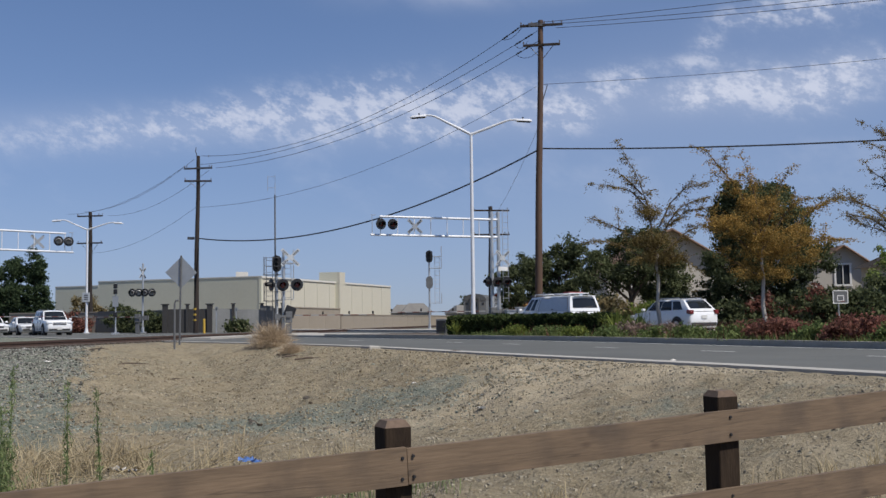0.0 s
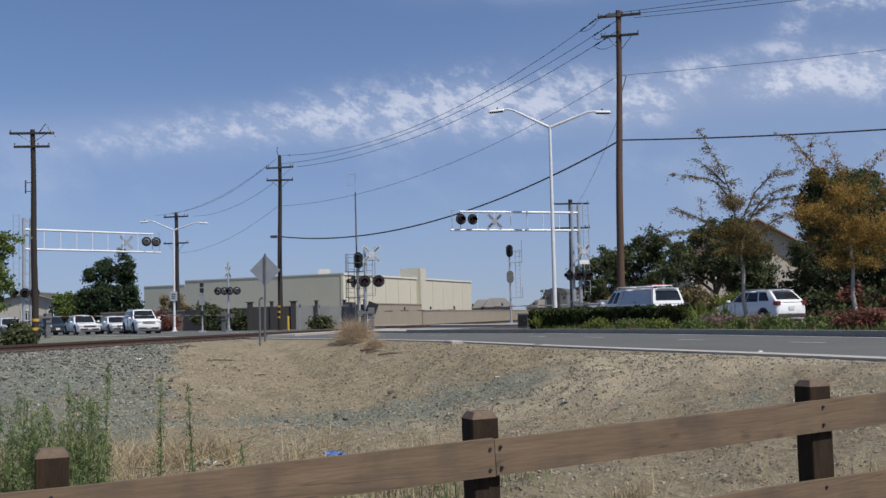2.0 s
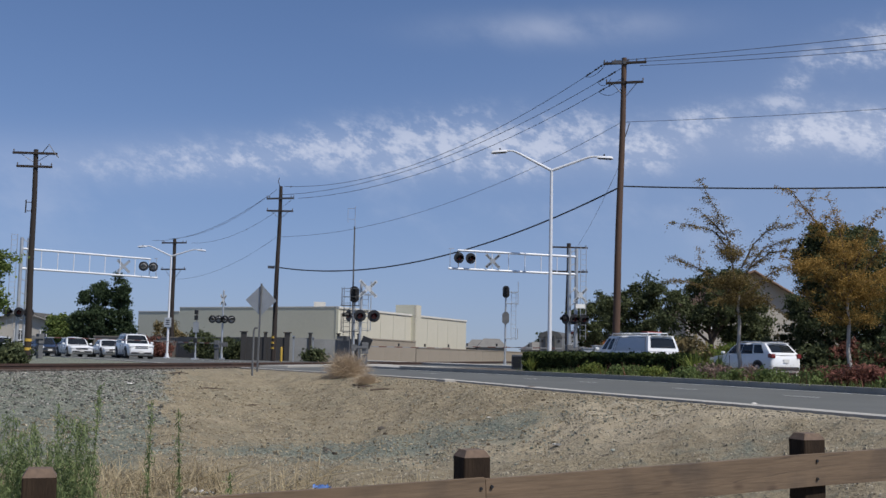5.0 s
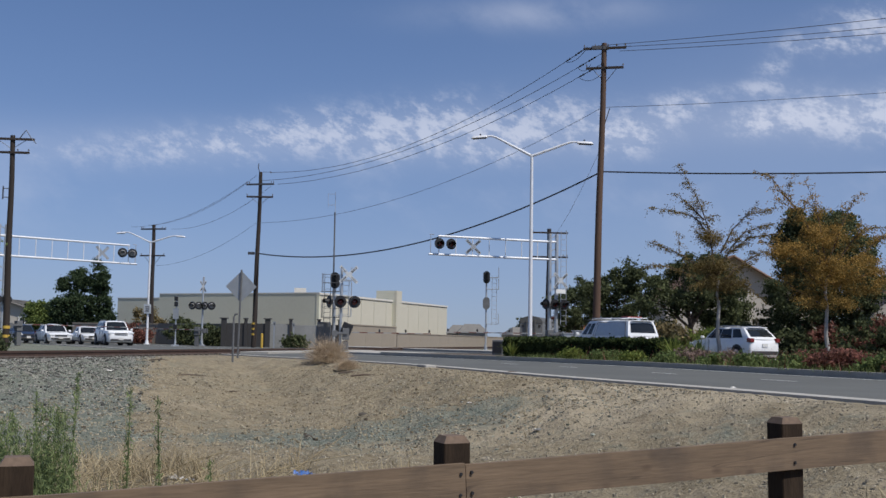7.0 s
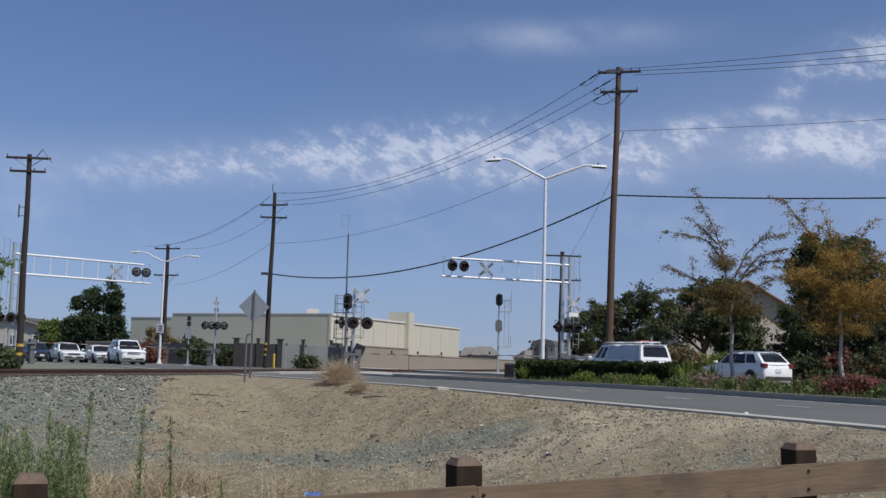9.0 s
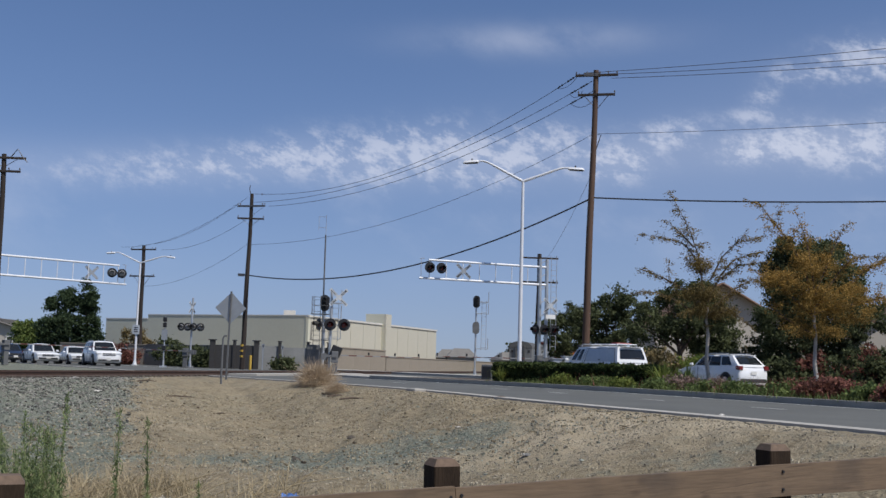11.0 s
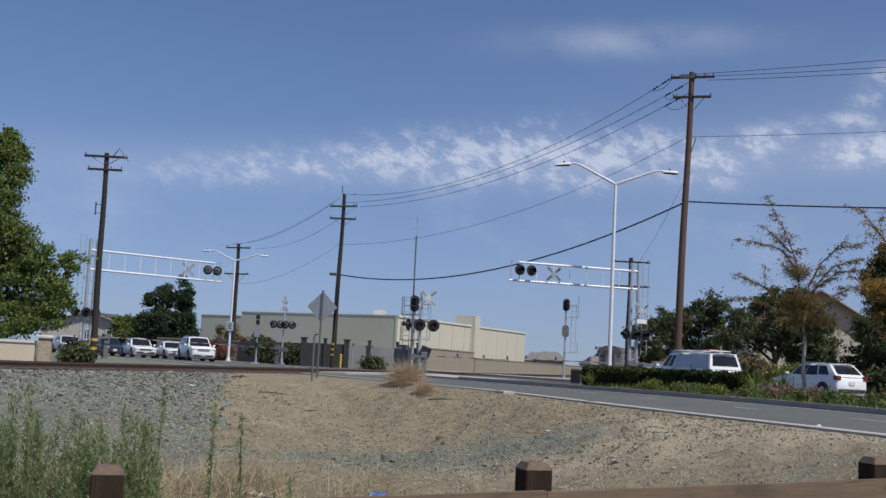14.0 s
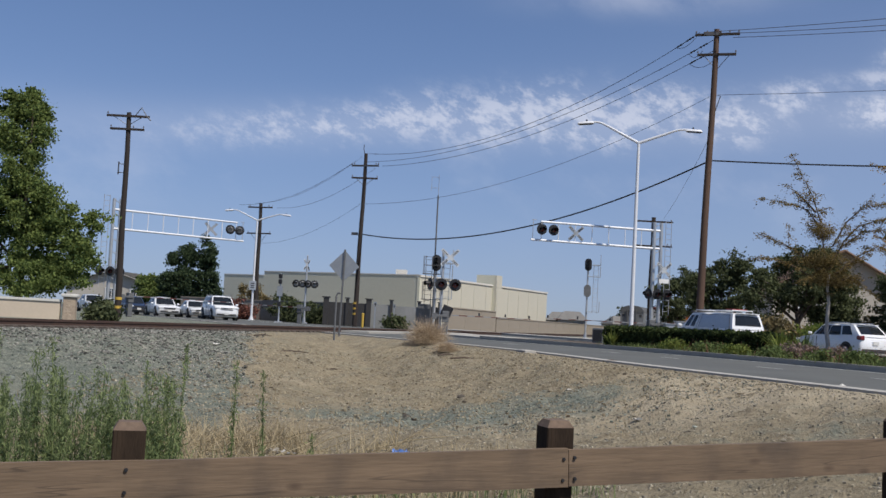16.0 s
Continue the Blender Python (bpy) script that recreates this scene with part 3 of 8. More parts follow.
# ---- wooden fence ----
def fence():
    posts = [(-1.80 - 1.98, 5.0 - 0.75, 0.14), (-1.80, 5.0, 0.205), (0.16, 5.75, 0.265), (2.14, 6.5, 0.338), (4.08, 7.25, 0.42), (6.06, 8.0, 0.50)]
    ang = math.degrees(math.atan2(0.75, 1.98))
    top = thing("wooden_fence", pose(0.16, 5.75, -1.0), "brown stained timber post and rail fence", "fence")
    for i, (x, y, z) in enumerate(posts):
        m = pose(x, y, z, random.uniform(-0.6, 0.6), random.uniform(-0.6, 0.6), ang + random.uniform(-2, 2))
        bm = bmesh.new()
        h, t = 1.42, 0.036
        box(bm, (0, 0, -h / 2 - t), (0.147, 0.147, h))
        bmesh.ops.bevel(bm, geom=[e for e in bm.edges if abs(e.verts[0].co.z - e.verts[1].co.z) > 0.5], offset=0.006, segments=1, affect="EDGES")
        o = part("post", bm, POST_WOOD, top)
        o.matrix_world = m
        bm = bmesh.new()
        box(bm, (0, 0, -t / 2), (0.146, 0.146, t))
        for v in bm.verts:
            if v.co.z > -t / 2:
                v.co.x *= 0.70
                v.co.y *= 0.70
        cap = part("post_top", bm, POST_TOP, o, "weathered chamfered post top", soft=False)


    def level(i, drop):
        x, y, z = posts[i]
        return Vector((x, y, z - drop - 0.024 * (2 - i)))

    for drop in (0.232, 0.69):
        for i in (0, 2, 4):
            j = min(i + 2, len(posts) - 1)
            p0, p1 = level(i, drop), level(j, drop)
            d = p1 - p0
            n = Vector((d.y, -d.x, 0)).normalized()
            shift = d.normalized() * 0.035
            mid = (p0 + p1) / 2 + n * 0.096 + shift
            bm = bmesh.new()
            L = d.length - 0.005
            box(bm, (0, 0, 0), (L, 0.038, 0.186))
            bmesh.ops.subdivide_edges(bm, edges=[e for e in bm.edges if abs(e.verts[0].co.x - e.verts[1].co.x) > 1], cuts=24)
            for v in bm.verts:
                v.co.z += noise.noise((v.co.x * 0.9 + i * 7, v.co.z * 2, drop * 9)) * 0.013
                v.co.y += noise.noise((v.co.x * 0.7 + i * 7, 3, drop * 9)) * 0.006
            o = part("rail", bm, FENCE_WOOD, top)
            tilt = math.degrees(math.atan2(d.z, math.hypot(d.x, d.y)))
            o.matrix_world = Matrix.Translation(mid) @ pose(0, 0, 0, 0, 0, math.degrees(math.atan2(d.y, d.x))) @ pose(0, 0, 0, 0, -tilt, 0)
            for bx, bz in ((-L / 2 + 0.03, 0.05), (-L / 2 + 0.03, -0.055), (-0.03, 0.052), (-0.035, -0.05), (L / 2 - 0.025, 0.045), (L / 2 - 0.03, -0.06)):
                bm = bmesh.new()
                cyl(bm, (0, 0.006, 0), (0, -0.006, 0), 0.010, 0.008, 10)
                b = part("screw", bm, BLACK, o)
                b.location = (bx, -0.021, bz)


fence()


# ---- poles and wires ----
def insulator(parent, p, h=0.16, r=0.05):
    bm = bmesh.new()
    cyl(bm, (0, 0, 0), (0, 0, h * 0.5), r * 0.35, r * 0.35, 8)
    cyl(bm, (0, 0, h * 0.4), (0, 0, h * 0.7), r, r * 0.8, 10)
    cyl(bm, (0, 0, h * 0.7), (0, 0, h), r * 0.6, r * 0.5, 10)
    o = part("insulator", bm, PORCELAIN, parent)
    o.location = p
    return o


def pole_shaft(parent, h, r0, r1, mat, lean):
    bm = bmesh.new()
    n = 10
    tube(bm, [(lean[0] * k / n + 0.02 * math.sin(k), lean[1] * k / n, -0.6 + (h + 0.6) * k / n) for k in range(n + 1)], [r0 + (r1 - r0) * k / n for k in range(n + 1)], 14)
    return part("pole", bm, mat, parent)


def crossarm(parent, z, length, turn, lean, mat, braces=True, pins=(-0.95, -0.5, 0.5, 0.95), drop=0.55):
    c = Vector((lean[0], lean[1], z))
    m = Matrix.Translation(c) @ pose(0, -0.14, 0, 0, 0, turn)
    bm = bmesh.new()
    box(bm, (0, 0, 0), (length, 0.11, 0.13))
    bevel(bm, 0.012)
    arm = part("crossarm", bm, mat, parent)
    arm.matrix_local = m
    for u in pins:
        insulator(arm, (u * length / 2, 0, 0.06))
    if braces:
        bm = bmesh.new()
        for s in (-1, 1):
            tube(bm, [(s * length * 0.32, 0.0, -0.05), (0, 0.09, -drop)], 0.018, 6)
        part("brace", bm, WIRE, arm)
    return arm


BIG_TURN = -14.0
big = thing("utility_pole", pose(9.02, 58, 0), "tall brown timber utility pole with two crossarms", "utility pole", "utility poles")
BL = (0.45, 0)
pole_shaft(big, 16.9, 0.215, 0.14, POLE_WOOD, BL)
crossarm(big, 16.6, 2.3, BIG_TURN, BL, OLD_POLE, False, (-0.95, -0.45, 0.15, 0.55, 0.95))
crossarm(big, 15.52, 2.0, BIG_TURN, BL, OLD_POLE, True, (-0.97, 0.97), 0.8)
bm = bmesh.new()
box(bm, (0.2, -0.1, 16.62), (0.9, 0.22, 0.16))
part("bracket", bm, WIRE, big)
bm = bmesh.new()
tube(bm, [(0.42, 0, 13.4), (0.75, 0, 13.35), (0.42, 0, 12.3)], 0.025, 6)
part("stand_off", bm, WIRE, big)

mid = thing("utility_pole", pose(-12.65, 82, 0), "dark weathered timber utility pole with crossarms", "utility pole", "utility poles")
ML = (0.16, 0)
pole_shaft(mid, 13.15, 0.20, 0.13, OLD_POLE, ML)
crossarm(mid, 12.2, 2.2, BIG_TURN, ML, WIRE, False, (-0.97, -0.8, 0.8, 0.97))
crossarm(mid, 11.25, 2.0, 0, ML, OLD_POLE, True, (-0.95, 0.95), 0.6)
bm = bmesh.new()
tube(bm, [(0.1, 0, 13.0), (-0.05, 0, 13.5), (0.0, 0, 13.8)], 0.03, 6)
part("stand_off", bm, WIRE, mid)
insulator(mid, (0.9, 0, 13.05))
bm = bmesh.new()
box(bm, (-0.35, -0.1, 7.0), (0.5, 0.12, 0.2))
part("cable_bracket", bm, WIRE, mid)
for z in (0.9, 1.3, 1.7):
    bm = bmesh.new()
    cyl(bm, (0.005, 0, z), (0.005, 0, z + 0.14), 0.20, 0.20, 14)
    part("marker_band", bm, YELLOW, mid)

left = thing("utility_pole", pose(-23.4, 62, 0), "dark timber utility pole with a wire bracket on top", "utility pole", "utility poles")
LL = (-0.15, 0)
pole_shaft(left, 11.95, 0.20, 0.13, OLD_POLE, LL)
crossarm(left, 11.72, 2.5, 4, LL, OLD_POLE, True, (-0.95,), 0.55)
crossarm(left, 10.95, 2.0, 4, LL, OLD_POLE, False, (-0.95, 0.35, 0.95))
bm = bmesh.new()
tube(bm, [(0.25, -0.1, 11.75), (0.62, -0.1, 12.25), (0.95, -0.1, 11.75)], 0.03, 6)
tube(bm, [(0.95, -0.1, 11.75), (1.2, -0.1, 11.5)], 0.03, 6)
part("wire_bracket", bm, WIRE, left)
bm = bmesh.new()
box(bm, (-0.5, -0.15, 8.65), (0.06, 0.06, 0.75))
tube(bm, [(-0.5, -0.1, 8.9), (-0.1, 0, 8.9)], 0.025, 6)
tube(bm, [(-0.5, -0.1, 8.4), (-0.1, 0, 8.4)], 0.025, 6)
part("side_bracket", bm, WIRE, left)
for z in (0.5, 1.0):
    bm = bmesh.new()
    cyl(bm, (0, 0, z), (0, 0, z + 0.16), 0.205, 0.205, 14)
    part("marker_band", bm, YELLOW, left)

far = thing("utility_pole", pose(-25.95, 105, 0), "dark distant timber utility pole", "utility pole", "utility poles")
pole_shaft(far, 11.3, 0.22, 0.16, OLD_POLE, (-0.1, 0))
crossarm(far, 10.9, 2.6, -14, (-0.1, 0), OLD_POLE, False, (-0.97, -0.85, 0.7, 0.97))
crossarm(far, 8.35, 2.6, -14, (-0.1, 0), OLD_POLE, True, (-0.9, 0.9), 1.1)

back = thing("utility_pole", pose(10.12, 90, 0), "dark timber utility pole with two crossarms", "utility pole", "utility poles")
pole_shaft(back, 10.1, 0.22, 0.17, OLD_POLE, (0.08, 0))
crossarm(back, 9.75, 3.1, 3, (0.08, 0), OLD_POLE, False, (-0.9, 0.9))
crossarm(back, 7.75, 3.1, 3, (0.08, 0), OLD_POLE, False, (-0.9, 0.75, 0.95))


def wire(name, a, b, sag, r, mat, label, n=28):
    a, b = Vector(a), Vector(b)
    bm = bmesh.new()
    tube(bm, [a.lerp(b, k / n) - Vector((0, 0, sag * 4 * (k / n) * (1 - k / n))) for k in range(n + 1)], r, 5)
    return tagged(part(name, bm, mat), label, "wire", "overhead wires")



NEXT = Vector((49.0, 32.0))
wire("power_line", (8.6, 58.2, 16.75), (-12.3, 82, 13.15), 1.9, 0.016, WIRE, "thin grey power line between timber poles")
wire("power_line", (9.35, 58.2, 16.4), (-12.5, 82, 12.5), 1.55, 0.016, WIRE, "thin grey power line between timber poles")
wire("power_line", (9.3, 58, 15.75), (-11.2, 82, 12.25), 1.35, 0.016, WIRE, "thin grey power line between timber poles")
wire("power_line", (9.3, 58, 13.35), (-12.7, 82, 9.3), 1.5, 0.012, WIRE, "thin grey power line between timber poles")
wire("telephone_cable", (9.25, 58, 9.85), (-12.5, 82, 7.0), 1.75, 0.045, CABLE, "thick black sagging telephone cable")
wire("power_line", (9.0, 58, 16.75), (NEXT.x - 1, NEXT.y, 16.6), 0.7, 0.016, WIRE, "thin grey power line between timber poles")
wire("power_line", (9.9, 58, 16.7), (NEXT.x, NEXT.y, 16.6), 1.0, 0.016, WIRE, "thin grey power line between timber poles")
wire("power_line", (10.3, 58, 16.5), (NEXT.x + 1, NEXT.y, 15.7), 0.8, 0.016, WIRE, "thin grey power line between timber poles")
wire("power_line", (9.6, 58, 13.4), (NEXT.x, NEXT.y, 13.2), 0.8, 0.012, WIRE, "thin grey power line between timber poles")
wire("telephone_cable", (9.4, 58, 9.9), (NEXT.x, NEXT.y, 9.4), 1.0, 0.04, CABLE, "thick black telephone cable")
wire("power_line", (9.3, 58, 11.2), (10.8, 90, 9.75), 0.3, 0.011, WIRE, "thin grey service line")
for dx, z0, z1 in ((-1.1, 12.3, 11.1), (-0.3, 12.9, 11.3), (0.8, 12.1, 10.95)):
    wire("power_line", (-12.5 + dx, 82, z0), (-26.0 + 2 * dx, 105, z1), 0.9, 0.013, WIRE, "thin grey power line between timber poles")
wire("power_line", (-12.7, 82, 9.3), (-26.0, 105, 7.4), 0.8, 0.011, WIRE, "thin grey power line between timber poles")
for (x, y, z), (x1, y1, z1), sag, back in (((8.6, 58.2, 16.75), (-12.3, 82, 13.15), 1.9, (8.55, 58.1, 16.7)), ((9.35, 58.2, 16.4), (-12.5, 82, 12.5), 1.55, (8.75, 58.0, 15.75)), ((9.3, 58, 15.75), (-11.2, 82, 12.25), 1.35, (9.3, 57.9, 15.2))):
    a, b = Vector((x, y, z)), Vector((x1, y1, z1))
    us = [0.012 + 0.0028 * k for k in range(15)]
    bm = bmesh.new()
    run = [a.lerp(b, u) - Vector((0, 0, sag * 4 * u * (1 - u))) for u in us]
    tube(bm, run, [0.058 if k in (1, 3, 5, 10, 12) else 0.022 for k in range(15)], 8)
    tagged(part("strain_insulator", bm, BLACK), "dark strain insulator string hung in a power line", "insulator", "strain insulators")
    bm = bmesh.new()
    p, q = run[-1], Vector(back)
    tube(bm, [p.lerp(q, k / 8) - Vector((0, 0, 0.28 * 4 * (k / 8) * (1 - k / 8))) for k in range(9)], 0.014, 5)
    tagged(part("jumper_wire", bm, CABLE), "thin black looped jumper wire at a pole top", "wire", "overhead wires")


# ---- street lamps ----
def street_lamp(m, h, reach, rise, label, mat=ALU, scale=1.0):
    top = thing("street_lamp", m, label, "street lamp", "street lamps")
    bm = bmesh.new()
    tube(bm, [(0, 0, 0), (0, 0, h * 0.5), (0, 0, h)], [0.10 * scale, 0.085 * scale, 0.065 * scale], 14)
    part("pole", bm, mat, top)
    bm = bmesh.new()
    box(bm, (0, 0, 0.03), (0.4, 0.4, 0.06))
    cyl(bm, (0, 0, 0.0), (0, 0, 0.35), 0.19, 0.13, 14)
    part("base", bm, mat, top)
    for s, rise in ((-1, rise + 0.15), (1, rise - 0.15)):
        bm = bmesh.new()
        pts = [(s * reach * u, 0, h - 0.08 + rise * v) for u, v in ((0, 0), (0.2, 0.27), (0.4, 0.54), (0.58, 0.79), (0.68, 0.92), (0.76, 0.985), (0.9, 1.0))]
        tube(bm, pts, [0.068, 0.064, 0.06, 0.055, 0.05, 0.046, 0.042], 10)
        part("arm", bm, mat, top)
        bm = bmesh.new()
        box(bm, (0, 0, 0), (0.78, 0.30, 0.11))
        for v in bm.verts:
            if v.co.z > 0:
                v.co.x *= 0.75
                v.co.y *= 0.7
        bevel(bm, 0.02)
        head = part("lamp_head", bm, mat, top, "flat grey lamp head")
        head.location = (s * (reach + 0.02), 0, h + rise - 0.13)
        head.rotation_euler = (0, s * 0.06, 0)
        bm = bmesh.new()
        box(bm, (0, 0, -0.065), (0.6, 0.24, 0.03))
        part("lens", bm, BLACK, head, "dark lamp glass")
        bm = bmesh.new()
        cyl(bm, (-s * 0.05, 0, 0.05), (-s * 0.05, 0, 0.15), 0.035, 0.035, 8)
        part("photocell", bm, BLACK, head)
    return top


street_lamp(pose(4.83, 50, 0.13, 0, 0, -8), 9.25, 2.42, 0.80, "silver street lamp with two curved arms on the median")
ll = street_lamp(pose(-23.05, 92, 0, 0, 0, -10), 8.6, 2.65, 0.72, "distant silver street lamp with two curved arms")
bm = bmesh.new()
box(bm, (0, -0.13, 2.95), (0.62, 0.03, 0.78))
bevel(bm, 0.008)
plate = part("sign_plate", bm, OLD_WHITE, ll, "small white sign plate")
bm = bmesh.new()
for z in (3.12, 2.95, 2.78):
    box(bm, (0, -0.15, z), (0.34, 0.008, 0.08))
part("sign_bars", bm, BLACK, plate)


# ---- railway crossing ----
def flasher(parent, p, turn, r=0.3, lens=RED_LENS):
    """A warning light: round black board, hood and lens, that faces -y before its turn."""
    bm = bmesh.new()
    cyl(bm, (0, 0.02, 0), (0, -0.02, 0), r, r, 24)
    cyl(bm, (0, 0.16, 0), (0, 0.02, 0), r * 0.42, r * 0.55, 16)
    o = part("warning_light", bm, BLACK, parent, "round black warning light")
    o.matrix_local = Matrix.Translation(p) @ pose(0, 0, 0, 0, 0, turn)
    bm = bmesh.new()
    n = 14
    inner, outer = [], []
    for k in range(n + 1):
        a = math.pi * (-0.12 + 1.24 * k / n)
        inner.append((bm.verts.new((r * 0.52 * math.cos(a), -0.02, r * 0.52 * math.sin(a))), bm.verts.new((r * 0.50 * math.cos(a), -0.30 - 0.04 * math.sin(a), r * 0.50 * math.sin(a) - 0.02))))
    for a, b in zip(inner, inner[1:]):
        bm.faces.new((a[0], b[0], b[1], a[1]))
    bmesh.ops.solidify(bm, geom=bm.faces[:], thickness=0.012)
    part("hood", bm, BLACK, o)
    bm = bmesh.new()
    ball(bm, (0, -0.02, 0), r * (0.48 if lens is RED_LENS else 0.62), (1, 0.25, 1), 2)
    part("lens", bm, lens, o, "dark red lens")
    return o




def crossbuck(parent, p, turn, size=1.2, mat=OLD_WHITE):
    m = Matrix.Translation(p) @ pose(0, 0, 0, 0, 0, turn)
    bm = bmesh.new()
    for a in (42, -42):
        box(bm, (0, -0.002 if a > 0 else 0.004, 0), (size, 0.02, 0.17), pose(0, 0, 0, 0, a, 0))
    o = part("crossbuck", bm, mat, parent, "white crossbuck boards", soft=False)
    o.matrix_local = m
    bm = bmesh.new()
    for a in (42, -42):
        for u in (-0.42, -0.36, -0.3, -0.24, -0.18, 0.18, 0.24, 0.3, 0.36, 0.42):
            box(bm, (u * size, -0.018, 0), (0.03, 0.006, 0.11), pose(0, 0, 0, 0, a, 0))
    tagged(part("lettering_bars", bm, BLACK, o, "dark lettering bars", soft=False), kind="stuff")
    return o


GATE_GREY = material("weathered_grey_casting", (0.13, 0.135, 0.14), (0.08, 0.083, 0.087), rough=0.7, scale=4, fine=25, bump=0.1)
# stripe colours darkened to paint in the shadow on the arms' backs
GATE_RED = material("shaded_red_stripe", (0.13, 0.045, 0.038), (0.08, 0.03, 0.027), rough=0.7, scale=4, fine=25, bump=0.1)
GATE_WHITE = material("shaded_white_stripe", (0.27, 0.275, 0.28), (0.18, 0.185, 0.19), rough=0.7, scale=4, fine=25, bump=0.1)
# pale grey colour paints the daylight reflected by the lens
GREY_LENS = material("painted_reflection_lens", (0.36, 0.36, 0.36), (0.26, 0.26, 0.26), rough=0.2, bump=0)


def gate(name, pivot, tip, label):
    """A barrier: a mechanism box, counterweights and a striped arm, lowered."""
    p, q = Vector(pivot), Vector(tip)
    d = q - p
    turn = math.degrees(math.atan2(d.y, d.x))
    top = thing(name, pose(p.x, p.y, 0, 0, 0, turn), label, "crossing gate", "crossing gates")
    bm = bmesh.new()
    box(bm, (0, 0, p.z - 0.1), (0.36, 0.42, 0.62))
    box(bm, (0, 0, (p.z - 0.45) / 2), (0.3, 0.3, p.z - 0.45))
    bevel(bm, 0.02)
    part("mechanism", bm, GATE_GREY, top, "dark grey mechanism box")
    bm = bmesh.new()
    for s in (-0.33, 0.33):
        box(bm, (-0.3, s * 0.8, p.z - 0.05), (0.8, 0.05, 0.13))
        box(bm, (-0.6, s * 0.8, p.z - 0.08), (0.28, 0.08, 0.34))
    bevel(bm, 0.012)
    part("counterweight", bm, GATE_GREY, top)
    L = math.hypot(d.x, d.y)
    n = max(6, int(L / 0.45))
    for k in range(n):
        bm = bmesh.new()
        w = 0.058 - 0.026 * k / n
        box(bm, (0.3 + (L - 0.3) * (k + 0.5) / n, -0.3, p.z + d.z * (k + 0.5) / n), ((L - 0.3) / n - 0.002, 0.04, w))
        part("arm_stripe", bm, GATE_RED if k % 2 else GATE_WHITE, top, "red stripe" if k % 2 else "white stripe", soft=False)
    for u in (0.35, 0.68, 0.98):
        bm = bmesh.new()
        box(bm, (0, 0, 0), (0.09, 0.08, 0.16))
        bevel(bm, 0.015)
        o = part("arm_lamp", bm, BLACK, top)
        o.location = (0.3 + (L - 0.3) * u, -0.3, p.z + d.z * u + 0.12)
    return top


def mast(name, x, y, h, r, label, category="crossing signal", mat=GALV):
    top = thing(name, pose(x, y, 0), label, category, "crossing signals")
    bm = bmesh.new()
    cyl(bm, (0, 0, 0), (0, 0, h), r, r * 0.9, 12)
    cyl(bm, (0, 0, h), (0, 0, h + 0.06), r * 1.1, r * 0.3, 12)
    part("mast", bm, mat, top)
    bm = bmesh.new()
    box(bm, (0, 0, 0.06), (0.5, 0.5, 0.12))
    cyl(bm, (0, 0, 0.1), (0, 0, 0.5), r * 1.7, r * 1.3, 12)
    bevel(bm, 0.01)
    part("base", bm, mat, top)
    return top


def ladder(parent, x, y, z0, z1, w=0.4, mat=GALV):
    bm = bmesh.new()
    for s in (0, w):
        cyl(bm, (x + s, y, z0), (x + s, y, z1), 0.018, 0.018, 6)
    k = z0 + 0.2
    while k < z1:
        cyl(bm, (x, y, k), (x + w, y, k), 0.012, 0.012, 5)
        k += 0.32
    return part("ladder", bm, mat, parent)


def cantilever(m, length, h, z_low, z_high, heads, buck, label, spacing=1.05):
    """A mast with a two-chord arm along -x."""
    top = thing("cantilever_signal", m, label, "crossing signal", "cantilever signals")
    for s in (-0.22, 0.22):
        bm = bmesh.new()
        cyl(bm, (s, 0, 0), (s, 0, h), 0.11, 0.10, 12)
        part("mast", bm, GALV, top)
    bm = bmesh.new()
    for k in range(9):
        z = 0.6 + k * (h - 0.9) / 8
        cyl(bm, (-0.22, 0, z), (0.22, 0, z + 0.25), 0.025, 0.025, 6)
    tagged(part("lacing", bm, GALV, top), kind="stuff")
    ladder(top, 0.5, 0.0, 1.8, h + 0.2, 0.36)
    for z in (z_low, z_high):
        bm = bmesh.new()
        e = length if z == z_low else length - 0.55
        cyl(bm, (0.25, 0, z), (-e, 0, z), 0.07, 0.06, 10)
        part("chord", bm, ALU, top)
    n = int(length / spacing)
    for k in range(1, n + 1):
        x = -k * (length - 0.6) / n
        bm = bmesh.new()
        cyl(bm, (x, 0, z_low), (x, 0, z_high), 0.026, 0.026, 8)
        part("upright", bm, ALU, top)
    bm = bmesh.new()
    cyl(bm, (-length + 0.1, 0, z_low), (-length + 0.1, 0, z_high + 0.1), 0.02, 0.02, 6)
    cyl(bm, (-length + 0.02, 0, z_high + 0.08), (-length + 0.3, 0, z_high + 0.08), 0.02, 0.02, 6)
    part("end_post", bm, GALV, top)
    for x, turn in heads:
        flasher(top, (x, -0.22 if abs(turn) < 90 else 0.22, (z_low + z_high) / 2 + 0.08), turn, 0.31, RED_LENS if abs(turn) < 90 else GREY_LENS)
    crossbuck(top, (buck, -0.1, (z_low + z_high) / 2), 0, 1.15, SIGN_BACK)
    return top



def place(a, b):
    """A pose at b whose -x axis points to a."""
    return pose(b[0], b[1], 0, 0, 0, math.degrees(math.atan2(b[1] - a[1], b[0] - a[0])))


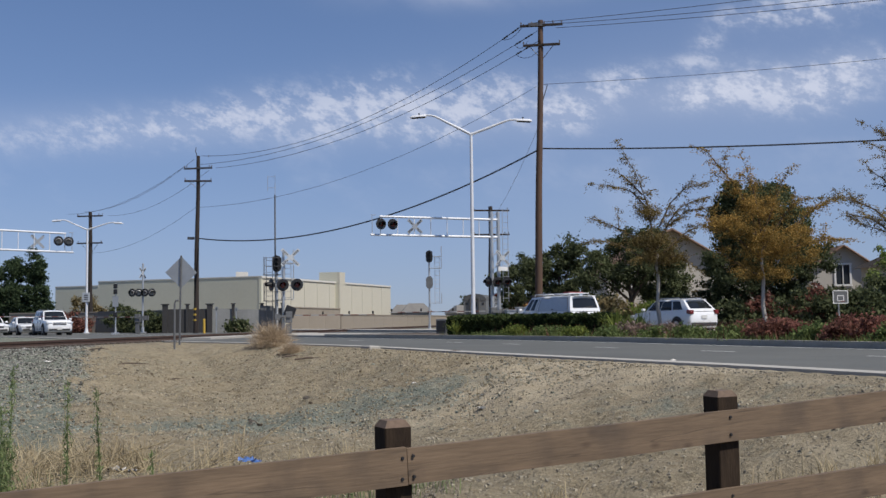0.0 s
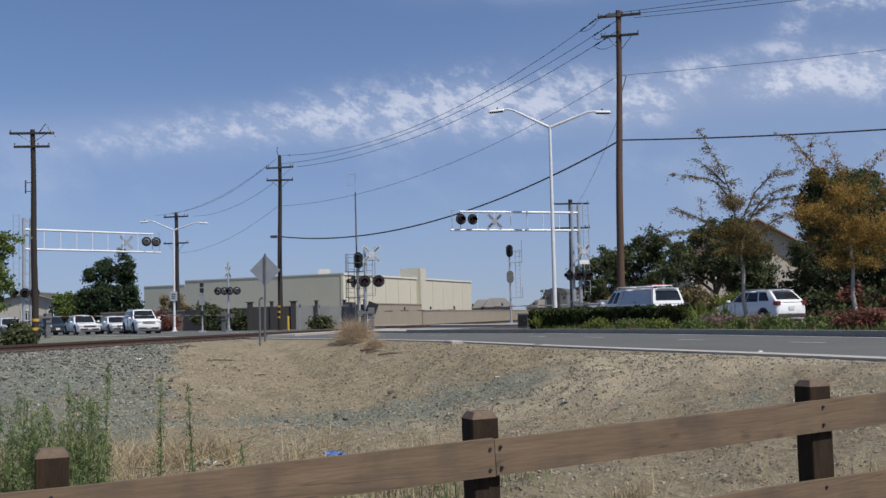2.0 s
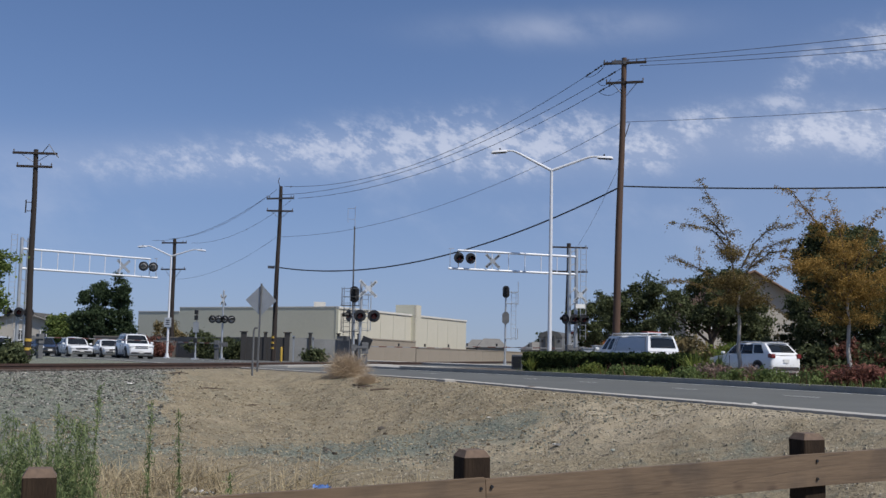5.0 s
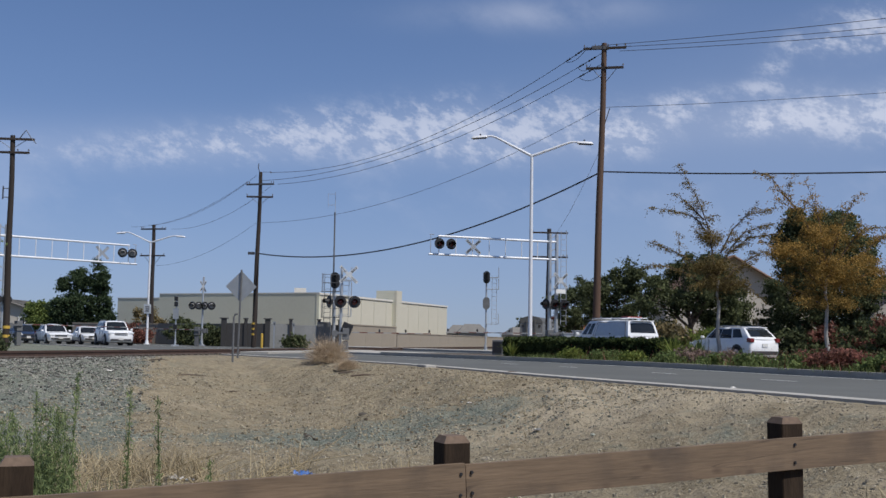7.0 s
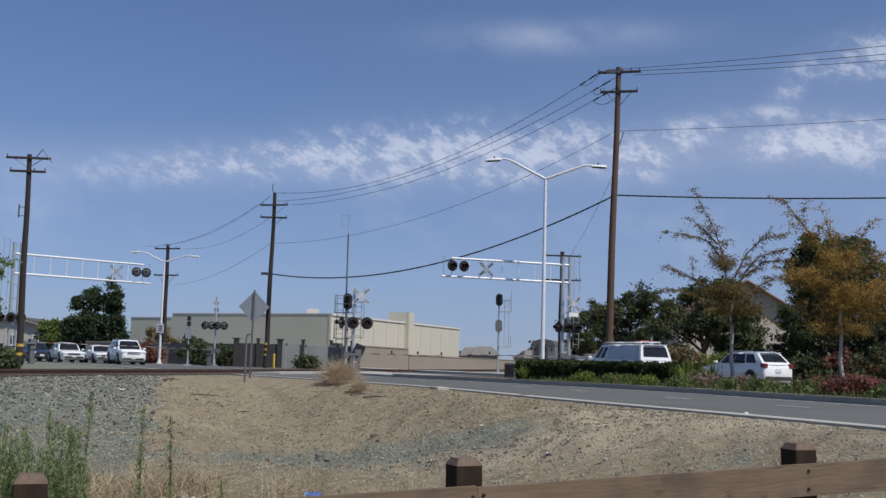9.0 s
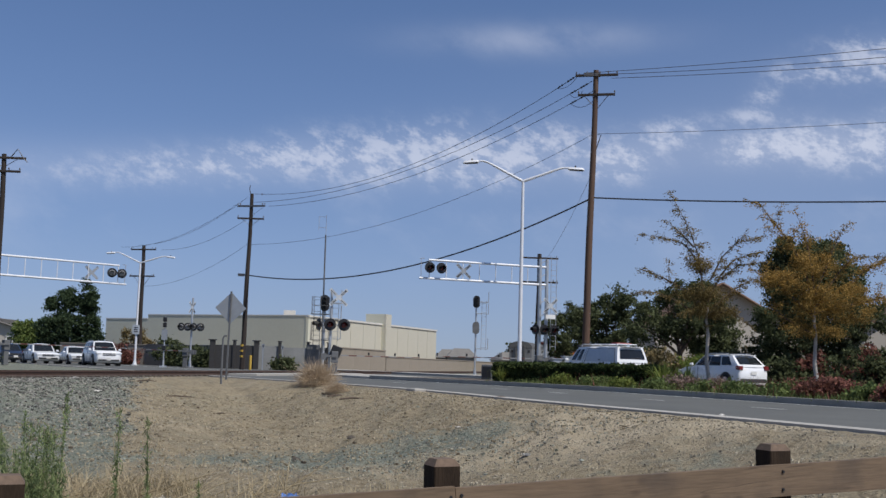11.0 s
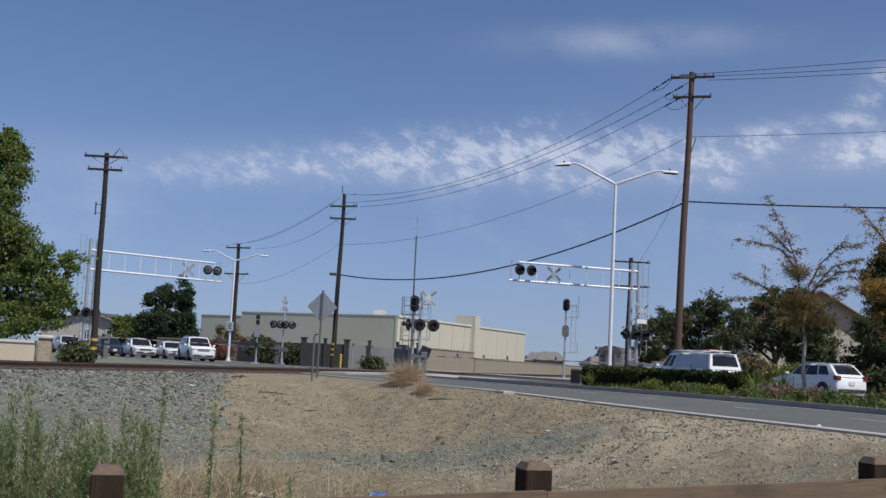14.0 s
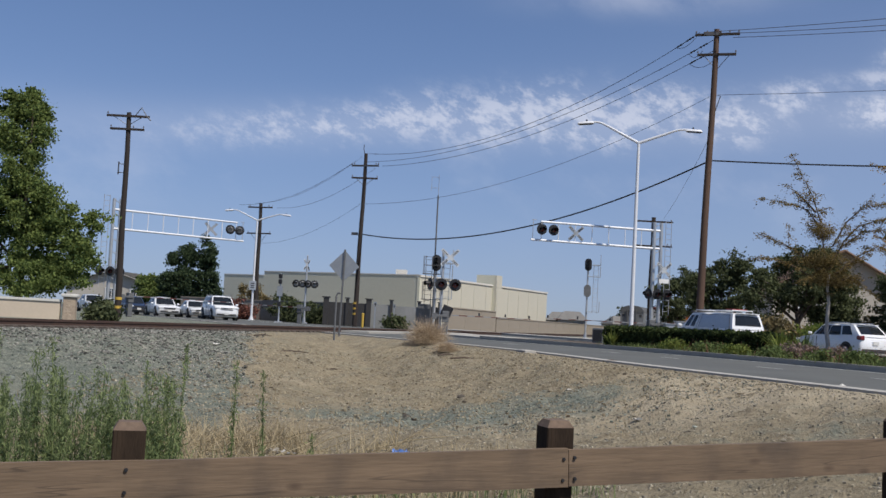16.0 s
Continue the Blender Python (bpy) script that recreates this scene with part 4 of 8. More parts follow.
cant = cantilever(place((0.15, 61.4), (7.5, 64.0)), 7.75, 7.1, 5.58, 6.62, ((-7.2, 6), (-6.5, 6)), -5.1, "silver cantilever signal with warning lights and crossbuck")
crossbuck(cant, (0.35, -0.3, 4.35), 8, 1.25)
bm = bmesh.new()
box(bm, (0.35, -0.32, 3.72), (0.62, 0.02, 0.24))
part("track_sign", bm, WHITE_PAINT, cant, "small white plate")
for x, t in ((-0.62, -70), (-0.05, 6), (0.58, 6)):
    flasher(cant, (x, -0.35, 2.95), t, 0.3)
bm = bmesh.new()
cyl(bm, (-0.7, -0.2, 2.95), (0.7, -0.2, 2.95), 0.03, 0.03, 8)
part("light_bar", bm, GALV, cant)
gate("crossing_gate", (7.2, 63.0, 1.25), (1.3, 61.6, 1.22), "red and white striped crossing gate lowered over the road")

cl = cantilever(place((-19.1, 72.5), (-25.55, 66.4)), 8.95, 7.3, 5.42, 6.62, ((-7.8, 153), (-8.5, 153)), -6.55, "far silver cantilever signal beside a timber pole")
for x, t in ((-0.3, 150), (0.3, 160), (1.0, 200)):
    flasher(cl, (x, 0.35, 2.75), t, 0.3)
gate("crossing_gate", (-24.7, 67.4, 1.3), (-19.0, 73.0, 1.25), "red and white striped crossing gate lowered before the cars")

xs = mast("crossing_signal", -4.51, 59.5, 4.48, 0.075, "median crossing signal with three black lights and crossbuck")
for x, t in ((-0.62, -60), (-0.02, 12), (0.74, 12)):
    flasher(xs, (x, -0.28, 2.74), t, 0.33)
crossbuck(xs, (0.38, -0.12, 4.22), 20, 1.3)
bm = bmesh.new()
cyl(bm, (-0.75, -0.12, 2.74), (0.8, -0.12, 2.74), 0.03, 0.03, 8)
box(bm, (0, -0.06, 2.74), (0.3, 0.2, 0.25))
part("light_bar", bm, GALV, xs)
ladder(xs, -0.95, 0.35, 1.0, 4.3, 0.34, GATE_GREY)
for z in (1.9, 3.3):
    bm = bmesh.new()
    box(bm, (-0.6, 0.25, z), (1.0, 0.6, 0.03))
    for px, py in ((-1.05, -0.02), (-1.05, 0.52), (-0.15, 0.52)):
        cyl(bm, (px, py, z), (px, py, z + 0.95), 0.016, 0.016, 6)
    for zz in (z + 0.5, z + 0.95):
        tube(bm, [(-1.05, -0.02, zz), (-1.05, 0.52, zz), (-0.15, 0.52, zz)], 0.014, 6)
    part("platform", bm, GATE_GREY, xs)
bm = bmesh.new()
box(bm, (-0.1, -0.3, 1.35), (0.55, 0.35, 0.6), pose(0, 0, 0, 0, 20, 0))
bevel(bm, 0.03)
part("bell_box", bm, BLACK, xs)
gate("crossing_gate", (-4.2, 59.1, 1.10), (0.34, 59.6, 1.10), "red and white striped crossing gate lowered over the road")


cab_ = thing("signal_cabinet", pose(8.35, 62.5, 0, 0, 0, 8), "pale grey steel signal cabinets beside the cantilever", "cabinet")
for x0, w0, h0 in ((-0.2, 0.55, 1.25), (0.65, 0.95, 1.4)):
    bm = bmesh.new()
    box(bm, (x0, 0, h0 / 2), (w0, 0.6, h0))
    bevel(bm, 0.02)
    bd = part("body", bm, GALV, cab_)
    bm = bmesh.new()
    box(bm, (x0, 0, h0 + 0.03), (w0 + 0.1, 0.7, 0.05))
    part("lid", bm, GALV, bd, soft=False)
    bm = bmesh.new()
    box(bm, (x0 + w0 * 0.3, -0.31, h0 * 0.55), (0.03, 0.03, 0.16))
    part("handle", bm, BLACK, bd, soft=False)
gb = thing("utility_box", pose(3.45, 50.6, 0.1, 0, 0, -20), "low dark metal box beside the hedge", "utility box")
bm = bmesh.new()
box(bm, (0, 0, 0.36), (0.52, 0.4, 0.72))
bevel(bm, 0.03)
gbb = part("body", bm, GATE_GREY, gb)
bm = bmesh.new()
box(bm, (0, -0.21, 0.38), (0.4, 0.02, 0.5))
part("door", bm, BLACK, gbb, soft=False)


def rail_signal(x, y, h, label, second):
    top = mast("rail_signal", x, y, h - 0.2, 0.07, label, "rail signal")
    for z, bk in ((h - 0.45, BLACK),) + (((second, GATE_GREY),) if second else ()):
        bm = bmesh.new()
        n = 20
        prof = []
        for k in range(n):
            a = 2 * math.pi * k / n
            prof.append((0.25 * math.cos(a), 0.25 * math.sin(a) + (0.2 if math.sin(a) > 0 else -0.2)))
        f = [bm.verts.new((u, -0.12, v)) for u, v in prof]
        b = [bm.verts.new((u, 0.06, v)) for u, v in prof]
        bm.faces.new(f)
        bm.faces.new(b[::-1])
        for k in range(n):
            bm.faces.new((f[k], b[k], b[(k + 1) % n], f[(k + 1) % n]))
        head = part("signal_head", bm, bk, top, "oval signal head")
        head.location = (0, -0.1, z)
        if bk is BLACK:
            for dz in (-0.24, 0, 0.24):
                bm = bmesh.new()
                cyl(bm, (0, -0.12, dz), (0, -0.3, dz - 0.02), 0.10, 0.10, 14, False)
                bmesh.ops.solidify(bm, geom=bm.faces[:], thickness=0.01)
                part("hood", bm, BLACK, head)
    ladder(top, 0.42, 0.15, 1.9, h - 0.35, 0.34)
    for z in (h - 0.45 - 0.85, h - 0.45, 2.0):
        bm = bmesh.new()
        box(bm, (0.45, 0.1, z), (0.95, 0.5, 0.03))
        cyl(bm, (0.9, -0.12, z), (0.9, -0.12, z + 0.75), 0.015, 0.015, 6)
        cyl(bm, (0.9, 0.32, z), (0.9, 0.32, z + 0.75), 0.015, 0.015, 6)
        cyl(bm, (0.9, -0.12, z + 0.75), (0.9, 0.32, z + 0.75), 0.015, 0.015, 6)
        part("platform", bm, GALV, top)
    return top


rail_signal(4.5, 80, 5.85, "railway signal mast with oval heads and a ladder", 3.5)
rs = rail_signal(-4.95, 60.6, 4.4, "railway signal mast with a black head and ladder", None)
bm = bmesh.new()
box(bm, (-0.55, 0, 0.9), (0.7, 0.6, 1.5))
bevel(bm, 0.03)
part("relay_case", bm, GATE_GREY, rs, "dark relay case")

ant = thing("antenna_mast", pose(-6.2, 75, 0), "tall thin grey antenna mast", "antenna")
bm = bmesh.new()
tube(bm, [(0, 0, 0), (-0.05, 0, 5), (-0.06, 0, 9.4)], [0.06, 0.055, 0.05], 8)
part("mast", bm, GATE_GREY, ant)
bm = bmesh.new()
cyl(bm, (-0.05, 0, 9.3), (-0.05, 0, 10.8), 0.018, 0.018, 6)
cyl(bm, (-0.55, 0, 9.7), (-0.55, 0, 10.7), 0.015, 0.015, 6)
for z in (9.9, 10.65):
    cyl(bm, (-0.55, 0, z), (-0.05, 0, z), 0.014, 0.014, 6)
part("dipole", bm, GALV, ant)

g2 = mast("crossing_signal", -17.1, 85, 5.3, 0.08, "far median crossing signal with paired black lights")
for x, t in ((-0.75, -20), (-0.25, 20), (0.2, -25), (0.72, 20)):
    flasher(g2, (x, -0.25, 3.1), t, 0.31, GREY_LENS)
bm = bmesh.new()
cyl(bm, (-0.9, -0.1, 3.1), (0.9, -0.1, 3.1), 0.03, 0.03, 8)
part("light_bar", bm, GALV, g2)
crossbuck(g2, (0.0, -0.1, 4.6), 72, 1.2)
gate("crossing_gate", (-17.3, 84.2, 1.25), (-22.2, 85.0, 1.3), "red and white striped crossing gate lowered over the road")
s3 = mast("pedestrian_signal", -18.0, 80, 3.6, 0.05, "slim footway signal with a pale grey plate", "crossing signal")
for z in (3.45, 3.05, 1.4):
    bm = bmesh.new()
    box(bm, (0, -0.12, z), (0.26, 0.2, 0.34))
    bevel(bm, 0.03)
    part("signal_lamp", bm, BLACK, s3)
bm = bmesh.new()
box(bm, (0, -0.1, 2.35), (0.42, 0.02, 0.75))
part("sign_plate", bm, SIGN_BACK, s3, "pale sign plate")

# diamond sign, seen from behind, and a bent post before it
dz = float(ground_height(-7.26, 43.2)[0][0])
dia = thing("warning_sign", pose(-7.26, 43.2, dz, 0, 0.8, -6), "bare aluminium back of a diamond road sign", "road sign")
bm = bmesh.new()
box(bm, (0, 0.035, 2.73 - dz), (0.88, 0.006, 0.88), Matrix.Translation((0, 0, 2.73 - dz)) @ pose(0, 0, 0, 0, 45, 0) @ Matrix.Translation((0, 0, dz - 2.73)))
part("sign_panel", bm, SIGN_BACK, dia, soft=False)
bm = bmesh.new()
box(bm, (0, 0, (3.39 - dz) / 2 - 0.1), (0.07, 0.052, 3.39 - dz + 0.2))
bevel(bm, 0.008)
part("post", bm, GATE_GREY, dia)
bm = bmesh.new()
for z in (2.43, 3.03):
    cyl(bm, (0, -0.026, z - dz), (0, -0.044, z - dz), 0.016, 0.016, 8)
part("bolt", bm, BLACK, dia)
gz = float(ground_height(-7.04, 40.8)[0][0])
bp = thing("bent_post", pose(-7.04, 40.8, gz), "short bent galvanised sign post in dirt", "post")
bm = bmesh.new()
tube(bm, [(0, 0, -0.2), (0.0, 0, 1.47 - gz), (0.05, 0, 1.59 - gz), (0.14, 0, 1.59 - gz)], 0.038, 8)
part("post", bm, GATE_GREY, bp)


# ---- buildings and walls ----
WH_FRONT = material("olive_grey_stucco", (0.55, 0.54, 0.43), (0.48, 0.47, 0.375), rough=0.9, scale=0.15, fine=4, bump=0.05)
WH_SIDE = material("cream_wall_panel", (0.50, 0.475, 0.39), (0.43, 0.41, 0.335), rough=0.85, scale=0.15, fine=4, bump=0.05)
COPING = material("pale_metal_coping", (0.62, 0.60, 0.54), (0.52, 0.5, 0.45), rough=0.5, scale=1, fine=10, bump=0)
BLOCK = material("tan_block_wall", (0.285, 0.25, 0.20), (0.23, 0.20, 0.16), rough=0.9, scale=0.4, fine=6, bump=0.1)
STUCCO = material("beige_house_stucco", (0.42, 0.39, 0.34), (0.36, 0.335, 0.29), rough=0.9, scale=0.4, fine=8, bump=0.08)
ROOF = material("brown_roof_tiles", (0.22, 0.135, 0.085), (0.13, 0.085, 0.06), rough=0.85, scale=1.2, fine=9, bump=0.5)
TRIM = material("white_trim", (0.72, 0.71, 0.68), (0.62, 0.61, 0.58), rough=0.6, bump=0)
DARK_GLASS = material("dark_window_glass", (0.03, 0.035, 0.04), (0.02, 0.024, 0.03), rough=0.08, bump=0)
GREY_MESH = material("grey_fence_screen", (0.28, 0.282, 0.27), (0.17, 0.172, 0.165), rough=0.7, scale=0.8, fine=14, bump=0.1)
DARK_METAL = material("dark_bronze_metal", (0.045, 0.042, 0.04), (0.025, 0.024, 0.023), rough=0.6, bump=0.05)


def warehouse():
    A, C, Dp = Vector((-39.0, 140.2)), Vector((-12.0, 125.0)), Vector((3.4, 165.0))
    top = thing("warehouse", pose(C.x, C.y, -0.7), "large flat-roofed cream and olive industrial warehouse", "warehouse")

    def panel(name, p, q, z0, z1, mat, thick=0.3, out=0.0):
        d = (q - p)
        n = Vector((d.y, -d.x)).normalized()
        mid_ = (p + q) / 2 + n * (out - thick / 2)
        bm = bmesh.new()
        box(bm, (0, 0, (z0 + z1) / 2), (d.length, thick, z1 - z0))
        o = part(name, bm, mat, top, soft=False)
        o.matrix_world = pose(mid_.x, mid_.y, 0, 0, 0, math.degrees(math.atan2(d.y, d.x)))
        return o

    u = (C - A).normalized()
    step = C - u * 24.0
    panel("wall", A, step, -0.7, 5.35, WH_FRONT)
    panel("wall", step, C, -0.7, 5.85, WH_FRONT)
    panel("coping", A, step, 5.35, 5.47, COPING, 0.4, 0.05)
    panel("coping", step, C, 5.85, 5.97, COPING, 0.4, 0.05)
    v = (Dp - C).normalized()
    L = (Dp - C).length
    for k in range(11):
        p, q = C + v * (L * k / 11 + 0.04), C + v * (L * (k + 1) / 11 - 0.04)
        panel("wall_panel", p, q, -0.7, 5.72, WH_SIDE)
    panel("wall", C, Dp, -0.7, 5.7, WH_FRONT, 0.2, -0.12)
    panel("coping", C, Dp, 5.72, 5.95, COPING, 0.5, 0.12)
    s0, s1 = C + v * 21.5, C + v * 23.4
    w = Vector((v.y, -v.x))
    panel("stair_tower", s0 + w * 0.6, s1 + w * 0.6, -0.7, 7.2, WH_SIDE, 0.3)
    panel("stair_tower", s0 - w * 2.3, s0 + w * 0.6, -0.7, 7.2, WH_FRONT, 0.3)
    bm = bmesh.new()
    for p in (C + v * 4 - w * 4.5,):
        box(bm, (p.x - C.x, p.y - C.y, 6.9), (1.3, 1.0, 0.9))
    part("roof_vent", bm, COPING, top)
    bm = bmesh.new()
    vs = [bm.verts.new((p.x - C.x, p.y - C.y, 6.05)) for p in (A, C, Dp, Dp + A - C)]
    bm.faces.new(vs)
    part("roof", bm, COPING, top, soft=False)
    for k in (2.3, 6.3):
        p, q = C + v * (L * k / 11), C + v * (L * k / 11 + 1.2)
        panel("door", p, q, -0.7, 1.5, COPING, 0.1, 0.06)


warehouse()


def run_wall(name, pts, z0, z1, thick, mat, label, cap=None, category="wall"):
    top = thing(name, pose(pts[0][0], pts[0][1], z0), label, category)
    for a, b in zip(pts, pts[1:]):
        a, b = Vector(a), Vector(b)
        d = b - a
        n = max(1, int(d.length / 4.9))
        for k in range(n):
            p = a + d * (k + 0.5) / n
            bm = bmesh.new()
            box(bm, (0, 0, (z0 + z1) / 2), (d.length / n - 0.03, thick, z1 - z0))
            o = part("wall_panel", bm, mat, top, soft=False)
            o.matrix_world = pose(p.x, p.y, 0, 0, 0, math.degrees(math.atan2(d.y, d.x)))
        if cap:
            bm = bmesh.new()
            p = (a + b) / 2
            box(bm, (0, 0, z1 + 0.05), (d.length, thick + 0.1, 0.1))
            o = part("cap", bm, cap, top, soft=False)
            o.matrix_world = pose(p.x, p.y, 0, 0, 0, math.degrees(math.atan2(d.y, d.x)))
    return top


run_wall("boundary_wall", [(-6.7, 95), (-2.9, 111)], -0.3, 1.95, 0.25, BLOCK, "tan concrete block wall beside the railway", BLOCK)
run_wall("boundary_wall", [(-2.8, 111.3), (6.2, 150), (18, 200)], -0.3, 1.35, 0.25, BLOCK, "low tan concrete block wall beside the railway", BLOCK)


def enclosure():
    top = thing("yard_fence", pose(-17, 86, 0), "grey screened yard fence with dark posts", "fence")
    xs_ = [-15.6, -13.9, -12.2, -10.4, -8.2, -6.6]
    for k, (a, b) in enumerate(zip(xs_, xs_[1:])):
        bm = bmesh.new()
        box(bm, ((a + b) / 2 + 17, 0, 0.9), (b - a - 0.12, 0.05, 1.85 if k != 3 else 1.7))
        part("screen", bm, GREY_MESH if k in (2, 3) else DARK_METAL, top, soft=False)
    for k, a in enumerate(xs_):
        bm = bmesh.new()
        box(bm, (a + 17, 0, 1.05), (0.22 if k not in (0, 2) else 0.4, 0.3, 2.2 if k not in (0, 2) else 2.3))
        box(bm, (a + 17, 0, 2.2), (0.34 if k not in (0, 2) else 0.62, 0.42, 0.08))
        part("post", bm, DARK_METAL, top, soft=False)


enclosure()
run_wall("boundary_wall", [(-33.0, 104), (-24, 100), (-15.8, 92)], -0.2, 1.75, 0.2, BLOCK, "low tan wall behind the crossing", BLOCK)
bol = thing("bollard", pose(-11.6, 79, 0), "yellow steel bollard beside a pole", "bollard")
bm = bmesh.new()
cyl(bm, (0, 0, 0), (0, 0, 1.0), 0.09, 0.09, 12)
ball(bm, (0, 0, 1.0), 0.09, (1, 1, 0.5), 2)
part("post", bm, YELLOW, bol)
for x, y in ((-10.6, 78), (-10.0, 84.5)):
    mk = thing("marker_post", pose(x, y, 0), "thin pale marker post", "post", "marker posts")
    bm = bmesh.new()
    box(bm, (0, 0, 0.9), (0.09, 0.03, 1.8))
    box(bm, (0, 0, 1.75), (0.2, 0.03, 0.25))
    part("post", bm, SIGN_BACK, mk)


def shed(x, y, w, h, label, turn=0):
    top = thing("shed", pose(x, y, -0.3, 0, 0, turn), label, "shed", "distant sheds")
    bm = bmesh.new()
    box(bm, (0, 0, h / 2), (w, 8, h))
    part("wall", bm, GREY_MESH, top, soft=False)
    bm = bmesh.new()
    vs = [bm.verts.new(p) for p in ((-w / 2 - .3, -4.3, h), (w / 2 + .3, -4.3, h), (w / 2 - 1, 0, h + 1.5), (-w / 2 + 1, 0, h + 1.5), (-w / 2 - .3, 4.3, h), (w / 2 + .3, 4.3, h))]
    for f in ((0, 1, 2, 3), (3, 2, 5, 4), (0, 3, 4), (1, 5, 2)):
        bm.faces.new([vs[i] for i in f])
    part("roof", bm, SHED_ROOF, top, soft=False)


SHED_ROOF = material("faded_grey_shingles", (0.20, 0.19, 0.17), (0.13, 0.125, 0.115), rough=0.9, scale=1.0, fine=9, bump=0.3)
shed(8.1, 185, 4.6, 2.4, "distant grey shed with a pitched roof")
shed(6.0, 192, 4.0, 2.3, "low distant grey shed")
shed(17.4, 200, 4.6, 2.2, "distant grey shed with a pitched roof", 12)


def house(x, y, w, d, eave, ridge, turn, label, windows, roof=None):
    top = thing("house", pose(x, y, 0, 0, 0, turn), label, "house", "houses behind the trees")
    bm = bmesh.new()
    prof = [(-w / 2, 0), (w / 2, 0), (w / 2, eave), (0, ridge), (-w / 2, eave)]
    a = [bm.verts.new((u, -d / 2, v)) for u, v in prof]
    b = [bm.verts.new((u, d / 2, v)) for u, v in prof]
    bm.faces.new(a)
    bm.faces.new(b[::-1])
    for k in range(5):
        bm.faces.new((a[k], b[k], b[(k + 1) % 5], a[(k + 1) % 5]))
    part("wall", bm, STUCCO, top, soft=False)
    o_ = 0.5
    slope = (ridge - eave) / (w / 2)
    for s in (-1, 1):
        bm = bmesh.new()
        vs = [bm.verts.new(p) for p in ((0, -d / 2 - o_, ridge + 0.06), (s * (w / 2 + o_), -d / 2 - o_, eave - slope * o_ + 0.06), (s * (w / 2 + o_), d / 2 + o_, eave - slope * o_ + 0.06), (0, d / 2 + o_, ridge + 0.06))]
        f = bm.faces.new(vs)
        bmesh.ops.solidify(bm, geom=[f], thickness=0.16)
        part("roof", bm, roof or ROOF, top, soft=False)
        bm = bmesh.new()
        tube(bm, [(0, -d / 2 - o_ - 0.02, ridge), (s * (w / 2 + o_), -d / 2 - o_ - 0.02, eave - slope * o_)], 0.1, 6)
        part("barge_board", bm, roof or ROOF, top)
    for u, v, ww, hh in windows:
        bm = bmesh.new()
        for q, sx, sz in (((u, v + hh / 2), ww + 0.24, 0.14), ((u, v - hh / 2), ww + 0.24, 0.14), ((u - ww / 2, v), 0.14, hh), ((u + ww / 2, v), 0.14, hh), ((u, v), 0.06, hh)):
            box(bm, (q[0], -d / 2 - 0.04, q[1]), (sx, 0.12, sz))
        fr = part("window", bm, TRIM, top, "white framed window", soft=False)
        bm = bmesh.new()
        box(bm, (u, -d / 2 - 0.012, v), (ww, 0.02, hh))
        part("pane", bm, DARK_GLASS, fr, soft=False)
    return top


DARK_SHINGLE = material("dark_brown_shingles", (0.10, 0.08, 0.065), (0.06, 0.05, 0.042), rough=0.9, scale=1.0, fine=9, bump=0.4)
house(21.2, 80, 9.0, 9, 4.3, 6.9, 0, "two-storey beige stucco house with a brown gable roof", ((-2.6, 3.6, 0.9, 1.3), (1.6, 1.4, 1.6, 1.2)))
house(38.5, 90, 5.0, 10, 4.6, 6.3, -8, "beige house with a small gable and white arched trim", ((0.0, 4.0, 1.2, 1.7), (-1.5, 1.6, 1.0, 1.2)))
house(30.5, 97, 9.0, 8, 4.4, 6.0, 0, "beige stucco house with a brown tiled roof", ((0, 3.2, 1.2, 1.2),))
house(41.8, 74, 11.0, 9, 4.3, 6.6, 0, "beige house with a low dark gable roof", ((-2, 2.6, 1.4, 1.2),), DARK_SHINGLE)
house(-49.0, 132, 11.0, 9, 3.0, 4.7, 0, "distant pale stucco house", ((0, 2.0, 1.4, 1.2), (3, 2.0, 1.4, 1.2)), SHED_ROOF)

# low wall with a pilaster beside the big tree
PIL = material("cream_stucco_wall", (0.55, 0.46, 0.35), (0.47, 0.39, 0.3), rough=0.9, scale=1.0, fine=12, bump=0.1)
STONE = material("tan_stone_veneer", (0.42, 0.335, 0.245), (0.27, 0.21, 0.155), rough=0.9, scale=5, fine=14, bump=0.8, bump_dist=0.04)
run_wall("garden_wall", [(-27.0, 43.2), (-23.6, 43.9)], -0.05, 0.62, 0.25, PIL, "low cream stucco garden wall with a pale cap", COPING)
run_wall("garden_wall", [(-22.8, 44.1), (-19.4, 44.9)], -0.05, 0.72, 0.25, PIL, "low cream stucco garden wall with a pale cap", COPING)
for x, y, h in ((-19.05, 45.0, 0.98), (-23.2, 44.0, 0.85)):
    pl = thing("pilaster", pose(x, y, -0.05, 0, 0, 13), "tan stone pilaster with a pale cap", "pillar", "pilasters")
    bm = bmesh.new()
    box(bm, (0, 0, h / 2), (0.5, 0.5, h))
    bevel(bm, 0.02)
    part("shaft", bm, STONE, pl)
    bm = bmesh.new()
    box(bm, (0, 0, h + 0.07), (0.66, 0.66, 0.14))
    bevel(bm, 0.05, 2)
    part("cap", bm, COPING, pl)

